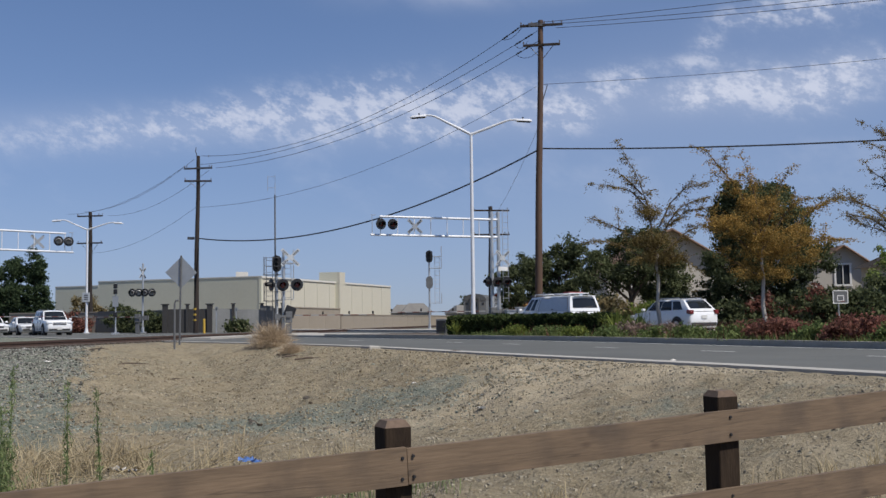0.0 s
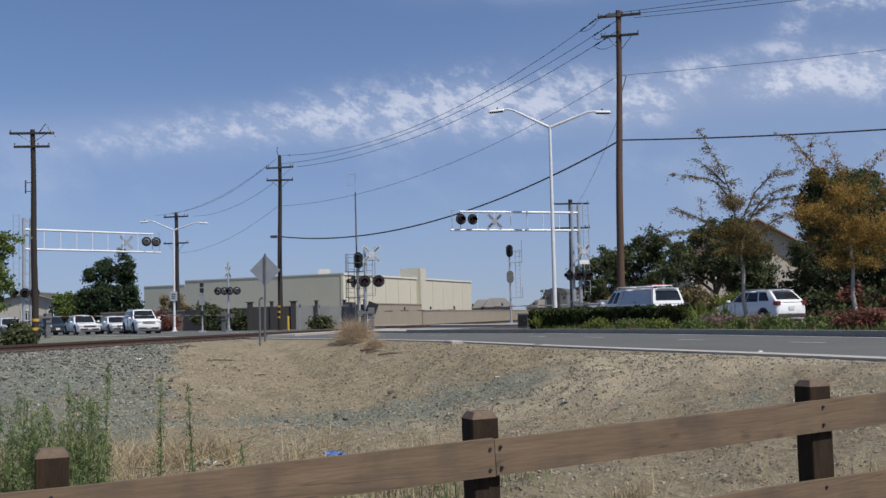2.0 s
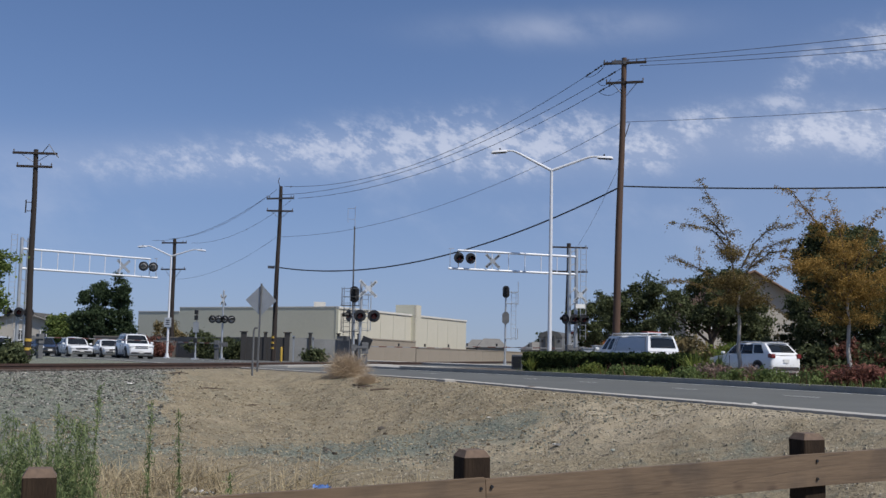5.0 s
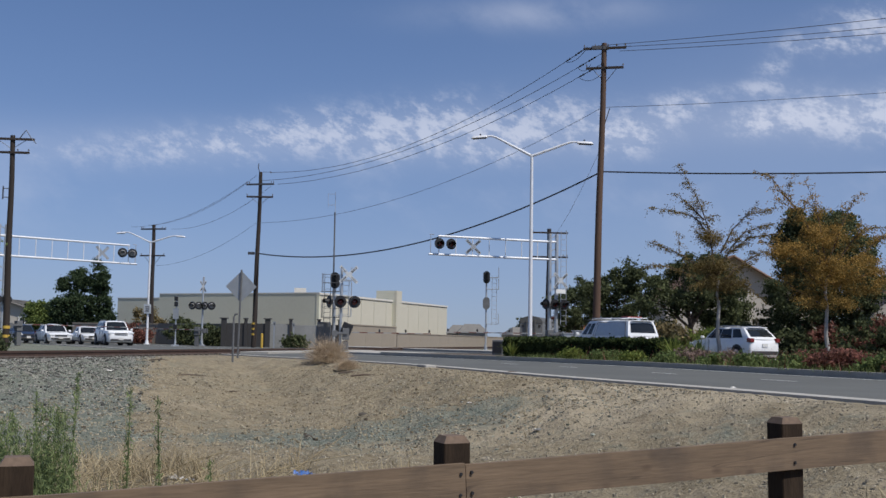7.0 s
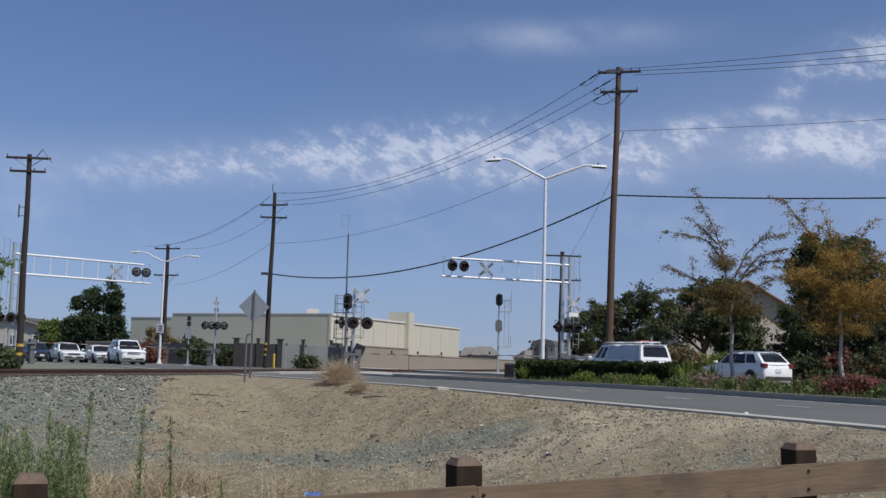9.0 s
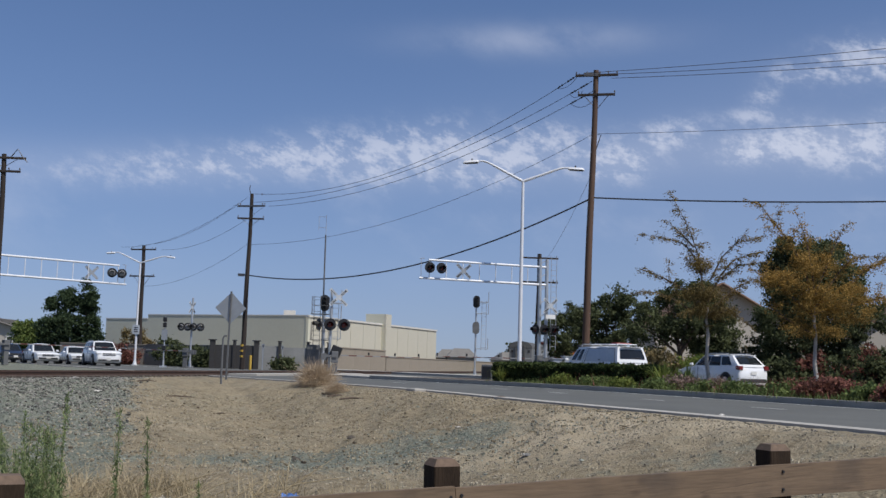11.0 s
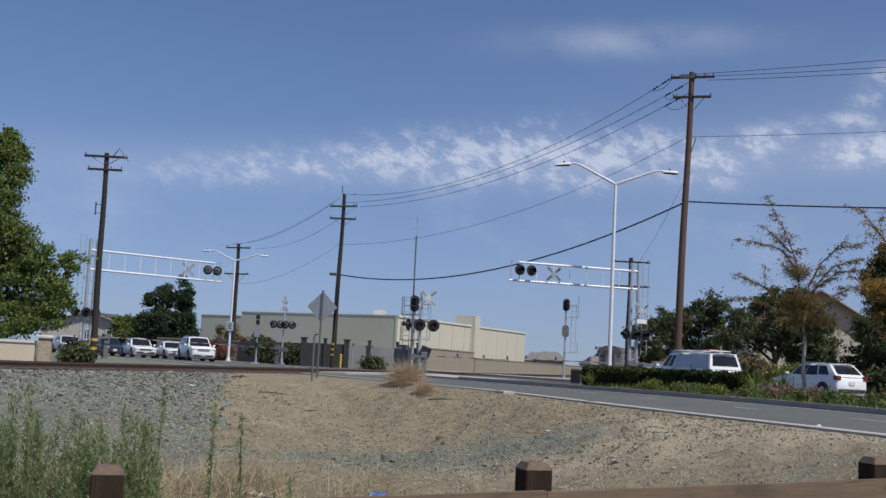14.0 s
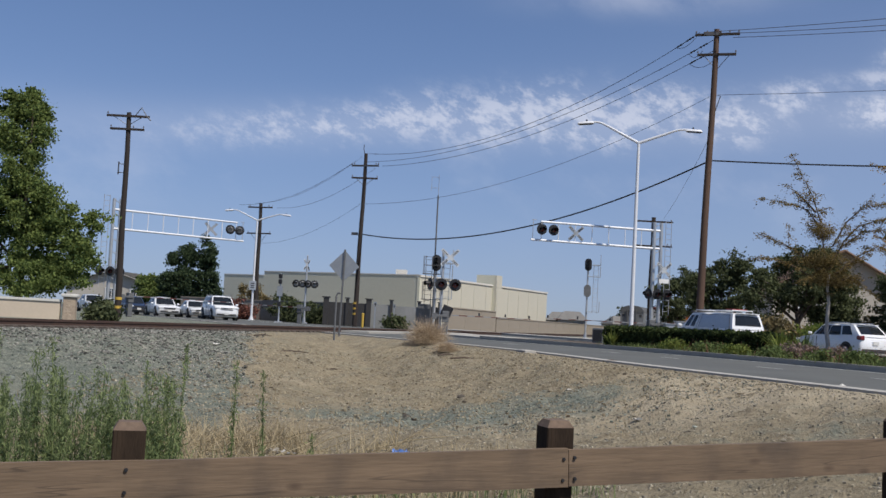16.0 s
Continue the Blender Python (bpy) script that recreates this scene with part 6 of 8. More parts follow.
spear_plant(3.75, 46.5, 0.1, 0.75, 90, LEAF_LIME, "pale green spiky plant before the hedge")
spear_plant(8.75, 38.2, 0.1, 1.15, 110, LEAF_LIME, "tall green spiky plant beside the hedge")
spear_plant(9.35, 37.4, 0.1, 1.0, 90, GRASS_GREEN, "tall green spiky plant beside the hedge")
for k, (y, off, leaf, sz, lab) in enumerate((
        (38.2, 1.0, LEAF_LIME, 0.3, "low lime green shrub on the median"), (36.6, 1.1, GRASS_GREEN, 0.34, "low green shrub on the median"), (35.2, 0.9, LEAF_LIME, 0.26, "low lime green shrub on the median"), (33.9, 1.6, FLOWER_MAUVE, 0.4, "mauve flowering shrub on the median"), (33.2, 0.9, GRASS_GREEN, 0.28, "low green shrub on the median"), (32.6, 1.8, FLOWER_MAUVE, 0.42, "mauve flowering shrub on the median"), (31.8, 1.2, GRASS_GREEN, 0.3, "low green shrub on the median"), (31.0, 1.7, FLOWER_MAUVE, 0.4, "mauve flowering shrub on the median"), (30.0, 1.1, GRASS_GREEN, 0.32, "low green shrub on the median"), (29.0, 1.4, GRASS_GREEN, 0.3, "low green shrub on the median"), (28.3, 1.8, FLOWER_RED, 0.42, "dusty red flowering shrub on the median"), (27.6, 1.1, GRASS_GREEN, 0.3, "low green shrub on the median"), (26.9, 1.7, FLOWER_RED, 0.46, "dusty red flowering shrub on the median"), (26.0, 1.4, FLOWER_RED, 0.5, "dusty red flowering shrub on the median"), (24.9, 1.2, GRASS_GREEN, 0.38, "low green shrub on the median"), (24.0, 1.6, FLOWER_RED, 0.55, "dusty red flowering shrub on the median"), (22.8, 1.3, FLOWER_RED, 0.55, "dusty red flowering shrub on the median"), (21.6, 1.4, GRASS_GREEN, 0.45, "low green shrub on the median"), (20.2, 1.5, FLOWER_RED, 0.5, "dusty red flowering shrub on the median"), (19.0, 1.4, FLOWER_RED, 0.5, "dusty red flowering shrub on the median"))):
    x, yy = near(8.2 + off, y)
    bush("shrub", x, yy, 0.12, [(0, 0, sz * 0.55, sz * 1.5, sz * 1.5, sz * 0.6), (sz * 0.9, sz * 0.6, sz * 0.45, sz, sz, sz * 0.5), (-sz * 0.8, 0, sz * 0.4, sz * 1.1, sz, sz * 0.45)], leaf, 60, 42, 0.09, 0.055, lab, "shrub", S)


def grass_band(name, n, y0, y1, off0, off1, h0, h1, z, mat, label):
    vs, fs = [], []
    for k in range(n):
        y = rng.uniform(y0, y1)
        i = index_at(y)
        p = LINE[i] + NORM[i] * rng.uniform(off0, off1) + Vector((rng.normal() * 0.5, rng.normal() * 0.5))
        h, a, w = rng.uniform(h0, h1), rng.uniform(0, 6.28), 0.010
        dx, dy = math.cos(a), math.sin(a)
        o = len(vs)
        vs += [(p.x - dy * w, p.y + dx * w, z), (p.x + dy * w, p.y - dx * w, z), (p.x + dx * h * 0.7, p.y + dy * h * 0.7, z + h)]
        fs.append((o, o + 1, o + 2))
    tagged(mesh_from(name, vs, fs, mat), label, "grass", kind="stuff")


grass_band("median_grass", 9000, 16, 40, 8.7, 11.2, 0.08, 0.26, 0.12, GRASS_GREEN, "rough green grass between the median shrubs")
grass_band("median_flowers", 1500, 16, 38, 9.2, 11.4, 0.3, 0.62, 0.12, FLOWER_RED, "dusty red flower stalks between the shrubs")
# shrubs behind the far carriageway
for x, y, sz, leaf, lab in ((13.0, 57, 1.0, LEAF_OLIVE, "olive brown shrub behind the road"), (16.5, 58, 0.9, LEAF_DARK, "dark green shrub behind the road"), (18.6, 54, 1.0, LEAF_DARK, "dark green shrub behind the road"), (17.5, 57, 1.5, LEAF_DARK, "tall dark green shrub before a house"), (19.3, 58, 1.6, LEAF_OLIVE, "tall olive shrub before a house"), (23.4, 57, 1.7, LEAF_DARK, "tall dark green shrub before a house"), (21.0, 51.5, 1.2, LEAF_DARK, "dark green shrub behind the road"), (22.6, 53, 1.2, FLOWER_RED, "reddish shrub behind the road"),
                            (25.3, 53, 1.2, LEAF_DARK, "dark green shrub behind the road"), (27.0, 52, 1.3, LEAF_DARK, "dark green shrub behind the road"), (10.9, 60, 0.9, LEAF_DARK, "dark green shrub behind the road"), (14.8, 56, 0.9, LEAF_LIME, "pale green shrub behind the road"), (19.8, 54, 0.9, FLOWER_RED, "reddish shrub behind the road"), (23.6, 51, 1.1, LEAF_DARK, "dark green shrub behind the road"), (29.5, 50, 1.4, LEAF_DARK, "dark green shrub behind the road"),
                            (-18.3, 46.5, 0.26, LEAF_DARK, "dark green shrub beside the pilaster"), (-27.0, 98, 1.1, FLOWER_RED, "reddish shrub before a low wall"), (-25.6, 97, 1.0, FLOWER_RED, "reddish shrub before a low wall"), (-21.4, 97, 0.9, LEAF_DARK, "dark green shrub before a low wall"), (-19.6, 93, 1.0, LEAF_DARK, "dark green shrub before a fence"), (-17.9, 90, 0.9, LEAF_DARK, "dark green shrub before a fence"), (-16.3, 88, 0.8, LEAF_DARK, "dark green shrub before a fence"), (-9.9, 84, 0.5, LEAF_DARK, "dark green shrub before a fence"), (-25.2, 64.5, 0.5, LEAF_DARK, "dark green shrub beside the signal")):
    bush("shrub", x, y, 0, [(0, 0, sz * 0.8, sz * 1.5, sz, sz), (sz * 0.8, 0.2, sz * 0.6, sz, sz, sz * 0.7)], leaf, 60, 45, 0.2, 0.13, lab, "shrub", "roadside shrubs")


# ---- weeds and stones of the hollow ----
def height(x, y):
    return float(ground_height(x, y)[0][0])


def weed(x, y, h, n, spread, leafy, mat, label, name="weed"):
    """Upright stems with narrow leaves up their length."""
    z = height(x, y)
    top = thing(name, pose(x, y, z), label, "weed", "weeds by the fence")
    bm = bmesh.new()
    pts = []
    for k in range(n):
        bx, by = rng.normal() * spread, rng.normal() * spread
        hh = h * (rng.uniform(0.55, 1.05) if n > 1 else 1.0)
        sway = 0.09 if n > 1 else 0.03
        lx, ly = bx + rng.normal() * sway * hh, by + rng.normal() * sway * hh
        tube(bm, [(bx, by, -0.03), ((bx + lx) / 2 + 0.01, (by + ly) / 2, hh * 0.5), (lx, ly, hh)], [0.006, 0.005, 0.003], 5)
        m_ = int(leafy * hh)
        u = rng.uniform(0.12, 1.0, (m_, 1))
        base = np.array([[bx, by, 0]]) * (1 - u) + np.array([[lx, ly, hh]]) * u
        pts.append(base + rng.normal(size=(m_, 3)) * np.array([0.026, 0.026, 0.02]) * (1.0 if n > 1 else 0.6))
    tagged(part("stem", bm, mat, top), kind="stuff")
    if leafy:
        leaves("foliage", np.concatenate(pts), 0.0085, mat, top, aspect=6.0, rise=1.4)
    return top


G = "bushy green horseweed with many upright stems"
for x, y, h, n in ((-2.2, 6.75, 1.18, 9), (-2.32, 6.6, 1.25, 9), (-2.46, 6.75, 1.28, 10), (-2.6, 6.6, 1.22, 9), (-2.42, 7.05, 1.25, 9), (-2.75, 6.85, 1.2, 8), (-3.02, 6.7, 1.5, 8), (-3.2, 6.6, 1.45, 8), (-3.42, 6.8, 1.5, 9), (-3.3, 7.2, 1.45, 9), (-2.98, 7.2, 1.35, 8), (-3.6, 7.3, 1.5, 9), (-3.9, 7.6, 1.5, 9), (-4.3, 7.6, 1.5, 9), (-4.2, 8.3, 1.45, 9), (-4.8, 8.0, 1.5, 9), (-5.2, 8.7, 1.5, 9), (-3.5, 8.0, 1.3, 8), (-2.9, 8.0, 1.1, 7)):
    weed(x * 1.3, y * 1.3, h * rng.uniform(0.72, 0.95), n - 1, 0.15, 330, WEED_GREEN, G)
for x, y, h in ((-2.55, 9.5, 1.3), (-2.2, 9.5, 1.25), (-1.75, 9.6, 0.7), (-0.95, 8.6, 0.5), (-3.0, 9.5, 1.35), (-3.6, 10.5, 1.2), (-0.1, 9.4, 0.4), (0.3, 9.8, 0.4)):
    weed(x, y, h, 1, 0.02, 230, WEED_GREEN, "single tall green weed stalk in dry grass")


def straw(name, n, x0, x1, y0, y1, h0, h1, mat, label, lean=0.5, w=0.006):
    vs, fs = [], []
    x, y = rng.uniform(x0, x1, n), rng.uniform(y0, y1, n)
    keep = np.array([noise.noise((a * 0.7, b * 0.7, 5)) for a, b in zip(x, y)]) > 0.0
    x, y = x[keep], y[keep]
    z, rd, ex = ground_height(x, y)
    ok = rd > 0.9
    for a, b, c in zip(x[ok], y[ok], z[ok]):
        h, t = rng.uniform(h0, h1), rng.uniform(0, 6.28)
        l = abs(rng.normal()) * lean
        dx, dy = math.cos(t), math.sin(t)
        o = len(vs)
        vs += [(a - dy * w, b + dx * w, c - 0.02), (a + dy * w, b - dx * w, c - 0.02), (a + dx * h * l * 0.4 + dy * w * .7, b + dy * h * l * 0.4 - dx * w * .7, c + h * 0.6), (a + dx * h * l * 0.4 - dy * w * .7, b + dy * h * l * 0.4 + dx * w * .7, c + h * 0.6), (a + dx * h * l, b + dy * h * l, c + h)]
        fs += [(o, o + 1, o + 2, o + 3), (o + 3, o + 2, o + 4)]
    tagged(mesh_from(name, vs, fs, mat), label, "dry grass", kind="stuff")


straw("dry_grass", 1800, -1.5, 0.4, 8.0, 14.5, 0.05, 0.25, STRAW, "thin dry grass in the hollow", 1.5)
straw("dry_grass", 8500, -6.5, -1.5, 7.0, 15.5, 0.06, 0.42, STRAW, "dry straw coloured grass in the hollow", 2.4)
straw("dry_grass", 6000, -1, 7.5, 6.3, 9.5, 0.06, 0.34, STRAW, "dry straw coloured grass below the fence", 0.8)
straw("dry_grass", 6000, 0.0, 2.8, 7.2, 9.8, 0.04, 0.2, STRAW, "low mat of dry grass below the fence", 1.6, 0.005)
straw("green_grass", 1600, -5.5, 1.0, 7.0, 12.0, 0.1, 0.35, WEED_GREEN, "thin green grass among dry straw", 0.5)
straw("dry_grass", 1500, -8, 6, 16, 26, 0.05, 0.16, STRAW, "short dry grass on the dirt", 0.9, 0.006)
# fallen straw stalks
for k in range(48):
    x, y = rng.uniform(-4.6, -1.6), rng.uniform(10.0, 14.5)
    a, L = rng.normal() * 0.6 + (0.4 if k % 3 else 2.6), rng.uniform(0.4, 1.4)
    z = height(x, y)
    bm = bmesh.new()
    tube(bm, [(x, y, z + 0.03), (x + L * math.cos(a) * 0.5, y + L * math.sin(a) * 0.5, z + rng.uniform(0.08, 0.25) * L), (x + L * math.cos(a), y + L * math.sin(a), z + rng.uniform(0.1, 0.5) * L)], [0.009, 0.007, 0.004], 5)
    tagged(part("straw_stalk", bm, STRAW), "fallen pale dry stalk", "stalk", "fallen dry stalks")

# tumbleweed on the bank
TW = (-3.15, 36.6)
tw = thing("tumbleweed", pose(TW[0], TW[1], height(*TW) + 0.02), "round dry brown tumbleweed on the bank", "tumbleweed")
vs, fs = [], []
for k in range(5200):
    a, e, r = rng.uniform(0, 6.28), rng.uniform(0.02, 1.5), rng.uniform(0.45, 1.0)
    d = Vector((math.cos(a) * math.cos(e) * 1.2, math.sin(a) * math.cos(e) * 0.9, math.sin(e) * 0.98)) * r * rng.uniform(0.62, 1.0)
    p = d * rng.uniform(0.3, 0.75)
    q = p + (d - p) * 0.6 + Vector(tuple(rng.normal(size=3))) * 0.17
    s = Vector(tuple(rng.normal(size=3))).normalized() * 0.005
    o = len(vs)
    vs += [tuple(p - s), tuple(p + s), tuple(q + s * 0.5), tuple(q - s * 0.5)]
    fs.append((o, o + 1, o + 2, o + 3))
mesh_from("tangle", vs, fs, TUMBLE, tw)
bm = bmesh.new()
for k in range(9):
    a = k * 0.7
    tube(bm, [(0, 0, -0.05), (0.3 * math.cos(a), 0.25 * math.sin(a), 0.35), (0.65 * math.cos(a), 0.5 * math.sin(a), 0.7)], [0.015, 0.01, 0.005], 5)
tagged(part("stems", bm, TUMBLE, tw), kind="stuff")
tw2 = copy_thing(tw, pose(-2.3, 33.6, height(-2.3, 33.6)) @ Matrix.Diagonal((0.55, 0.5, 0.4, 1)))
tw2.scale = (0.55, 0.5, 0.4)
tw2["label"] = "low dry brown tuft on the slope"


def stones(name, n, x0, x1, y0, y1, s0, s1, mat, label, test=None):
    """Loose stones, each a small dented lump."""
    base = bmesh.new()
    bmesh.ops.create_cube(base, size=1.3)
    bmesh.ops.triangulate(base, faces=[f for f in base.faces if f.normal.z > -0.5])
    bmesh.ops.delete(base, geom=[f for f in base.faces if len(f.verts) == 4], context="FACES")
    base.verts.index_update()
    bv = np.array([tuple(v.co) for v in base.verts])
    bf = np.array([[v.index for v in f.verts] for f in base.faces])
    base.free()
    x, y = rng.uniform(x0, x1, n), rng.uniform(y0, y1, n)
    if test is not None:
        k = test(x, y)
        x, y = x[k], y[k]
    n = len(x)
    z, rd, ex = ground_height(x, y)
    k = (rd > 0.5) & (ex > 1.6)
    x, y, z = x[k], y[k], z[k]
    n = len(x)
    s = s0 * (s1 / s0) ** (rng.uniform(0, 1, n) ** 2.2)
    q = bv[None] * (1 + rng.uniform(-0.42, 0.30, (n, len(bv), 3)))
    turn = rng.uniform(0, 2 * math.pi, (n, 1))
    q = np.stack([q[:, :, 0] * np.cos(turn) - q[:, :, 1] * np.sin(turn), q[:, :, 0] * np.sin(turn) + q[:, :, 1] * np.cos(turn), q[:, :, 2]], 2)
    q = q * (s[:, None, None] * rng.uniform(0.65, 1.25, (n, 1, 3)) * np.array([1, 1, 0.75]))
    q = q + np.stack([x, y, z + s * 0.2], 1)[:, None, :]
    f = (bf[None] + (len(bv) * np.arange(n))[:, None, None]).reshape(-1, 3)
    ob = mesh_from(name, q.reshape(-1, 3).tolist(), f.tolist(), mat)
    return tagged(ob, label, "stones", kind="stuff")


STONE_GREY = material("ballast_stone", (0.29, 0.31, 0.262), (0.10, 0.112, 0.094), rough=0.9, scale=2, fine=20, bump=0.2, island=1.3)
STONE_MIX = material("mixed_ballast_stone", (0.34, 0.325, 0.28), (0.05, 0.049, 0.043), rough=0.9, scale=2, fine=20, bump=0.2, island=1.9)
STONE_TAN = material("tan_pebble", (0.42, 0.375, 0.28), (0.19, 0.168, 0.13), rough=0.9, scale=2, fine=20, bump=0.2, island=1.7)
STONE_DIRT = material("dirt_clod", (0.40, 0.345, 0.235), (0.185, 0.15, 0.098), rough=0.95, scale=2, fine=20, bump=0.3, island=1.5)
def ballast_side(x, y):
    """True where the ballast lies, with a ragged border to the dirt."""
    return x < -10.45 + (41.0 - y) * 0.252 - 0.35 * np.sin(y * 1.9) * np.sin(y * 0.7 + 1) + rng.normal(size=len(x)) * 0.35


stones("ballast_stones", 34000, -17, -4, 17, 42, 0.010, 0.034, STONE_GREY, "grey ballast stones beside the track", ballast_side)
stones("ballast_stones", 46000, -17, -5, 22, 42, 0.016, 0.05, STONE_MIX, "coarse mixed grey ballast stones beside the track", lambda x, y: ballast_side(x, y) & (rng.uniform(size=len(x)) < np.clip((y - 20) / 9, 0.25, 1)))
stones("loose_gravel", 22000, -7, 6, 15.0, 24, 0.008, 0.03, STONE_GREY, "loose grey gravel washed into the hollow", lambda x, y: rng.uniform(size=len(x)) * 0.8 + 0.2 < np.exp(-(((x + 0.6) / 4.8) ** 2 + ((y - 19.2) / 2.8) ** 2)))
stones("dirt_pebbles", 26000, -4, 8, 10, 18.5, 0.005, 0.026, STONE_TAN, "tan and grey pebbles in the hollow")
stones("dirt_clods", 44000, -8, 9, 17.5, 36, 0.008, 0.036, STONE_DIRT, "clods and stones on the dirt bank")
stones("dirt_pebbles", 14000, -8, 9, 17.5, 36, 0.010, 0.036, STONE_TAN, "grey stones on the dirt bank", lambda x, y: np.array([noise.noise((a * 0.5, b * 0.5, 11)) for a, b in zip(x, y)]) > -0.1)
DARK_CLOD = material("dark_damp_clod", (0.13, 0.10, 0.066), (0.055, 0.042, 0.03), rough=0.95, scale=4, fine=25, bump=0.3, island=0.8)
stones("dark_clods", 1000, -8, 8, 17, 36, 0.012, 0.05, DARK_CLOD, "dark clods and dry tufts on the dirt bank", lambda x, y: np.array([noise.noise((a * 0.45, b * 0.45, 3)) for a, b in zip(x, y)]) > -0.05)
stones("dirt_clods", 6000, 0, 8, 6.2, 12, 0.004, 0.018, STONE_DIRT, "small clods on the dirt below the fence")



# ---- vehicles ----
def paint_material(name, c, dark=None):
    return material(name, c, dark or tuple(x * 0.93 for x in c), rough=0.28, scale=1.5, fine=8, bump=0, coat=0.6)


CAR_WHITE = paint_material("white_car_paint", (0.74, 0.75, 0.76))
CAR_SILVER = paint_material("silver_car_paint", (0.48, 0.50, 0.52))
CAR_NAVY = paint_material("navy_car_paint", (0.022, 0.035, 0.07))
CAR_GLASS = material("tinted_car_glass", (0.018, 0.021, 0.024), (0.012, 0.014, 0.016), rough=0.05, bump=0)
CAR_GLASS.node_tree.nodes["Principled BSDF"].inputs["Specular IOR Level"].default_value = 0.4
# the sky's reflection on the canopy side is put into this pale blue
CANOPY_GLASS = material("sky_reflection_canopy_panel", (0.46, 0.50, 0.55), (0.40, 0.44, 0.49), rough=0.2, bump=0)
TYRE = material("tyre_rubber", (0.018, 0.018, 0.018), (0.012, 0.012, 0.012), rough=0.9, scale=6, fine=40)
RIM = material("alloy_rim", (0.42, 0.43, 0.44), (0.25, 0.25, 0.26), rough=0.35, metal=0.8, scale=6, fine=30, bump=0)
TAIL = material("red_tail_lens", (0.17, 0.012, 0.012), (0.10, 0.01, 0.01), rough=0.15, bump=0)
HEADLAMP = material("clear_head_lamp", (0.72, 0.74, 0.76), (0.5, 0.52, 0.55), rough=0.1, bump=0)
PLASTIC = material("dark_trim_plastic", (0.03, 0.03, 0.032), (0.02, 0.02, 0.021), rough=0.6, bump=0.05)
PLATE = material("pale_plate", (0.6, 0.6, 0.58), (0.5, 0.5, 0.48), rough=0.5, bump=0)


def car(m, L, Wd, H, paint, label, cabin, hood, belt, tail=None, clear=0.2, wheel=0.36, rack=False, shell=False, group="waiting cars"):
    """x is forward. cabin: the greenhouse's base front and rear, roof front and rear, as shares of the length from the nose."""
    top = thing("car", m, label, "car", group)
    nose = L / 2
    w = Wd / 2
    tail = belt if tail is None else tail
    # lower body: sections from the nose to the tail, each a rounded outline
    st = [(0.0, 0.80, 0.36, hood * 0.80), (0.02, 0.90, 0.26, hood * 0.90), (0.07, 0.97, clear, hood), (cabin[0] * 0.6, 1.0, clear, hood + (belt - hood) * 0.35), (cabin[0], 1.0, clear, belt * 0.985), (0.55, 1.0, clear, belt), (0.86, 0.99, clear, tail), (0.965, 0.95, clear + 0.02, tail * 0.99), (0.99, 0.9, 0.28, tail * 0.95), (1.0, 0.84, 0.36, tail * 0.9)]
    bm = bmesh.new()
    rings = []
    for u, ws, z0, z1 in st:
        x = nose - u * L
        hw = w * ws
        prof = [(0.0, z0), (0.86, z0), (0.97, z0 + 0.09), (1.0, z0 + (z1 - z0) * 0.5), (0.985, z0 + (z1 - z0) * 0.78), (0.93, z1 - 0.03), (0.80, z1), (0.0, z1 + 0.012)]
        ring = [bm.verts.new((x, hw * a, z)) for a, z in prof] + [bm.verts.new((x, -hw * a, z)) for a, z in prof[-2:0:-1]]
        rings.append(ring)
    for a, b in zip(rings, rings[1:]):
        for k in range(len(a)):
            bm.faces.new((a[k], a[(k + 1) % len(a)], b[(k + 1) % len(a)], b[k]))
    bm.faces.new(rings[0])
    bm.faces.new(rings[-1][::-1])
    body = part("body", bm, paint, top)
    smooth(body.data, 40)
    # greenhouse: a painted shell with the panes set a little proud of it
    xa, xb, xc, xd = (nose - c * L for c in cabin)
    zb, zr = belt - 0.03, H - 0.03
    w1, w2 = w * 0.93, w * 0.76
    long_ = cabin[1] > 0.9

    def side_pt(sd, u, v, out=0.0):
        x0 = xa + (xb - xa) * u
        rake = (xc - xa) * (1 - u) ** 3 + (xd - xb) * u ** 3
        ends = 1 - 0.07 * (2 * u - 1) ** 4
        y = (w1 + (w2 - w1) * v ** 1.35) * ends + out
        return (x0 + rake * v, sd * y, zb + (zr - zb) * v + (0.02 * math.sin(math.pi * u) if v > 0.99 else 0))

    def end_pt(front, c, v, out=0.0):
        u = 0.0 if front else 1.0
        x, y, z = side_pt(1, u, v)
        bulge = (0.13 if front else 0.07) * (1 - c * c) + out
        return (x + (bulge if front else -bulge), y * c, z + 0.03 * (1 - c * c) * v)

    def sheet_of(bm, fn, a0, a1, b0, b1, na=6, nb=4):
        g = [[bm.verts.new(fn(a0 + (a1 - a0) * p / na, b0 + (b1 - b0) * q / nb)) for q in range(nb + 1)] for p in range(na + 1)]
        for p in range(na):
            for q in range(nb):
                bm.faces.new((g[p][q], g[p + 1][q], g[p + 1][q + 1], g[p][q + 1]))

    bm = bmesh.new()
    for sd in (1, -1):
        sheet_of(bm, lambda u, v, sd=sd: side_pt(sd, u, v), 0, 1, 0, 1, 8, 5)
    for fr in (True, False):
        sheet_of(bm, lambda c, v, fr=fr: end_pt(fr, c, v), -1, 1, 0, 1, 8, 5)
    rl = []
    for q in range(7):
        u = q / 6
        x, y, z = side_pt(1, u, 1)
        rl.append([bm.verts.new((x + ((0.13 if q == 0 else -0.07 if q == 6 else 0) * (1 - c * c)), y * c, z + (0.03 + 0.035 * math.sin(math.pi * u)) * (1 - c * c))) for c in (-1, -0.7, -0.35, 0, 0.35, 0.7, 1)])
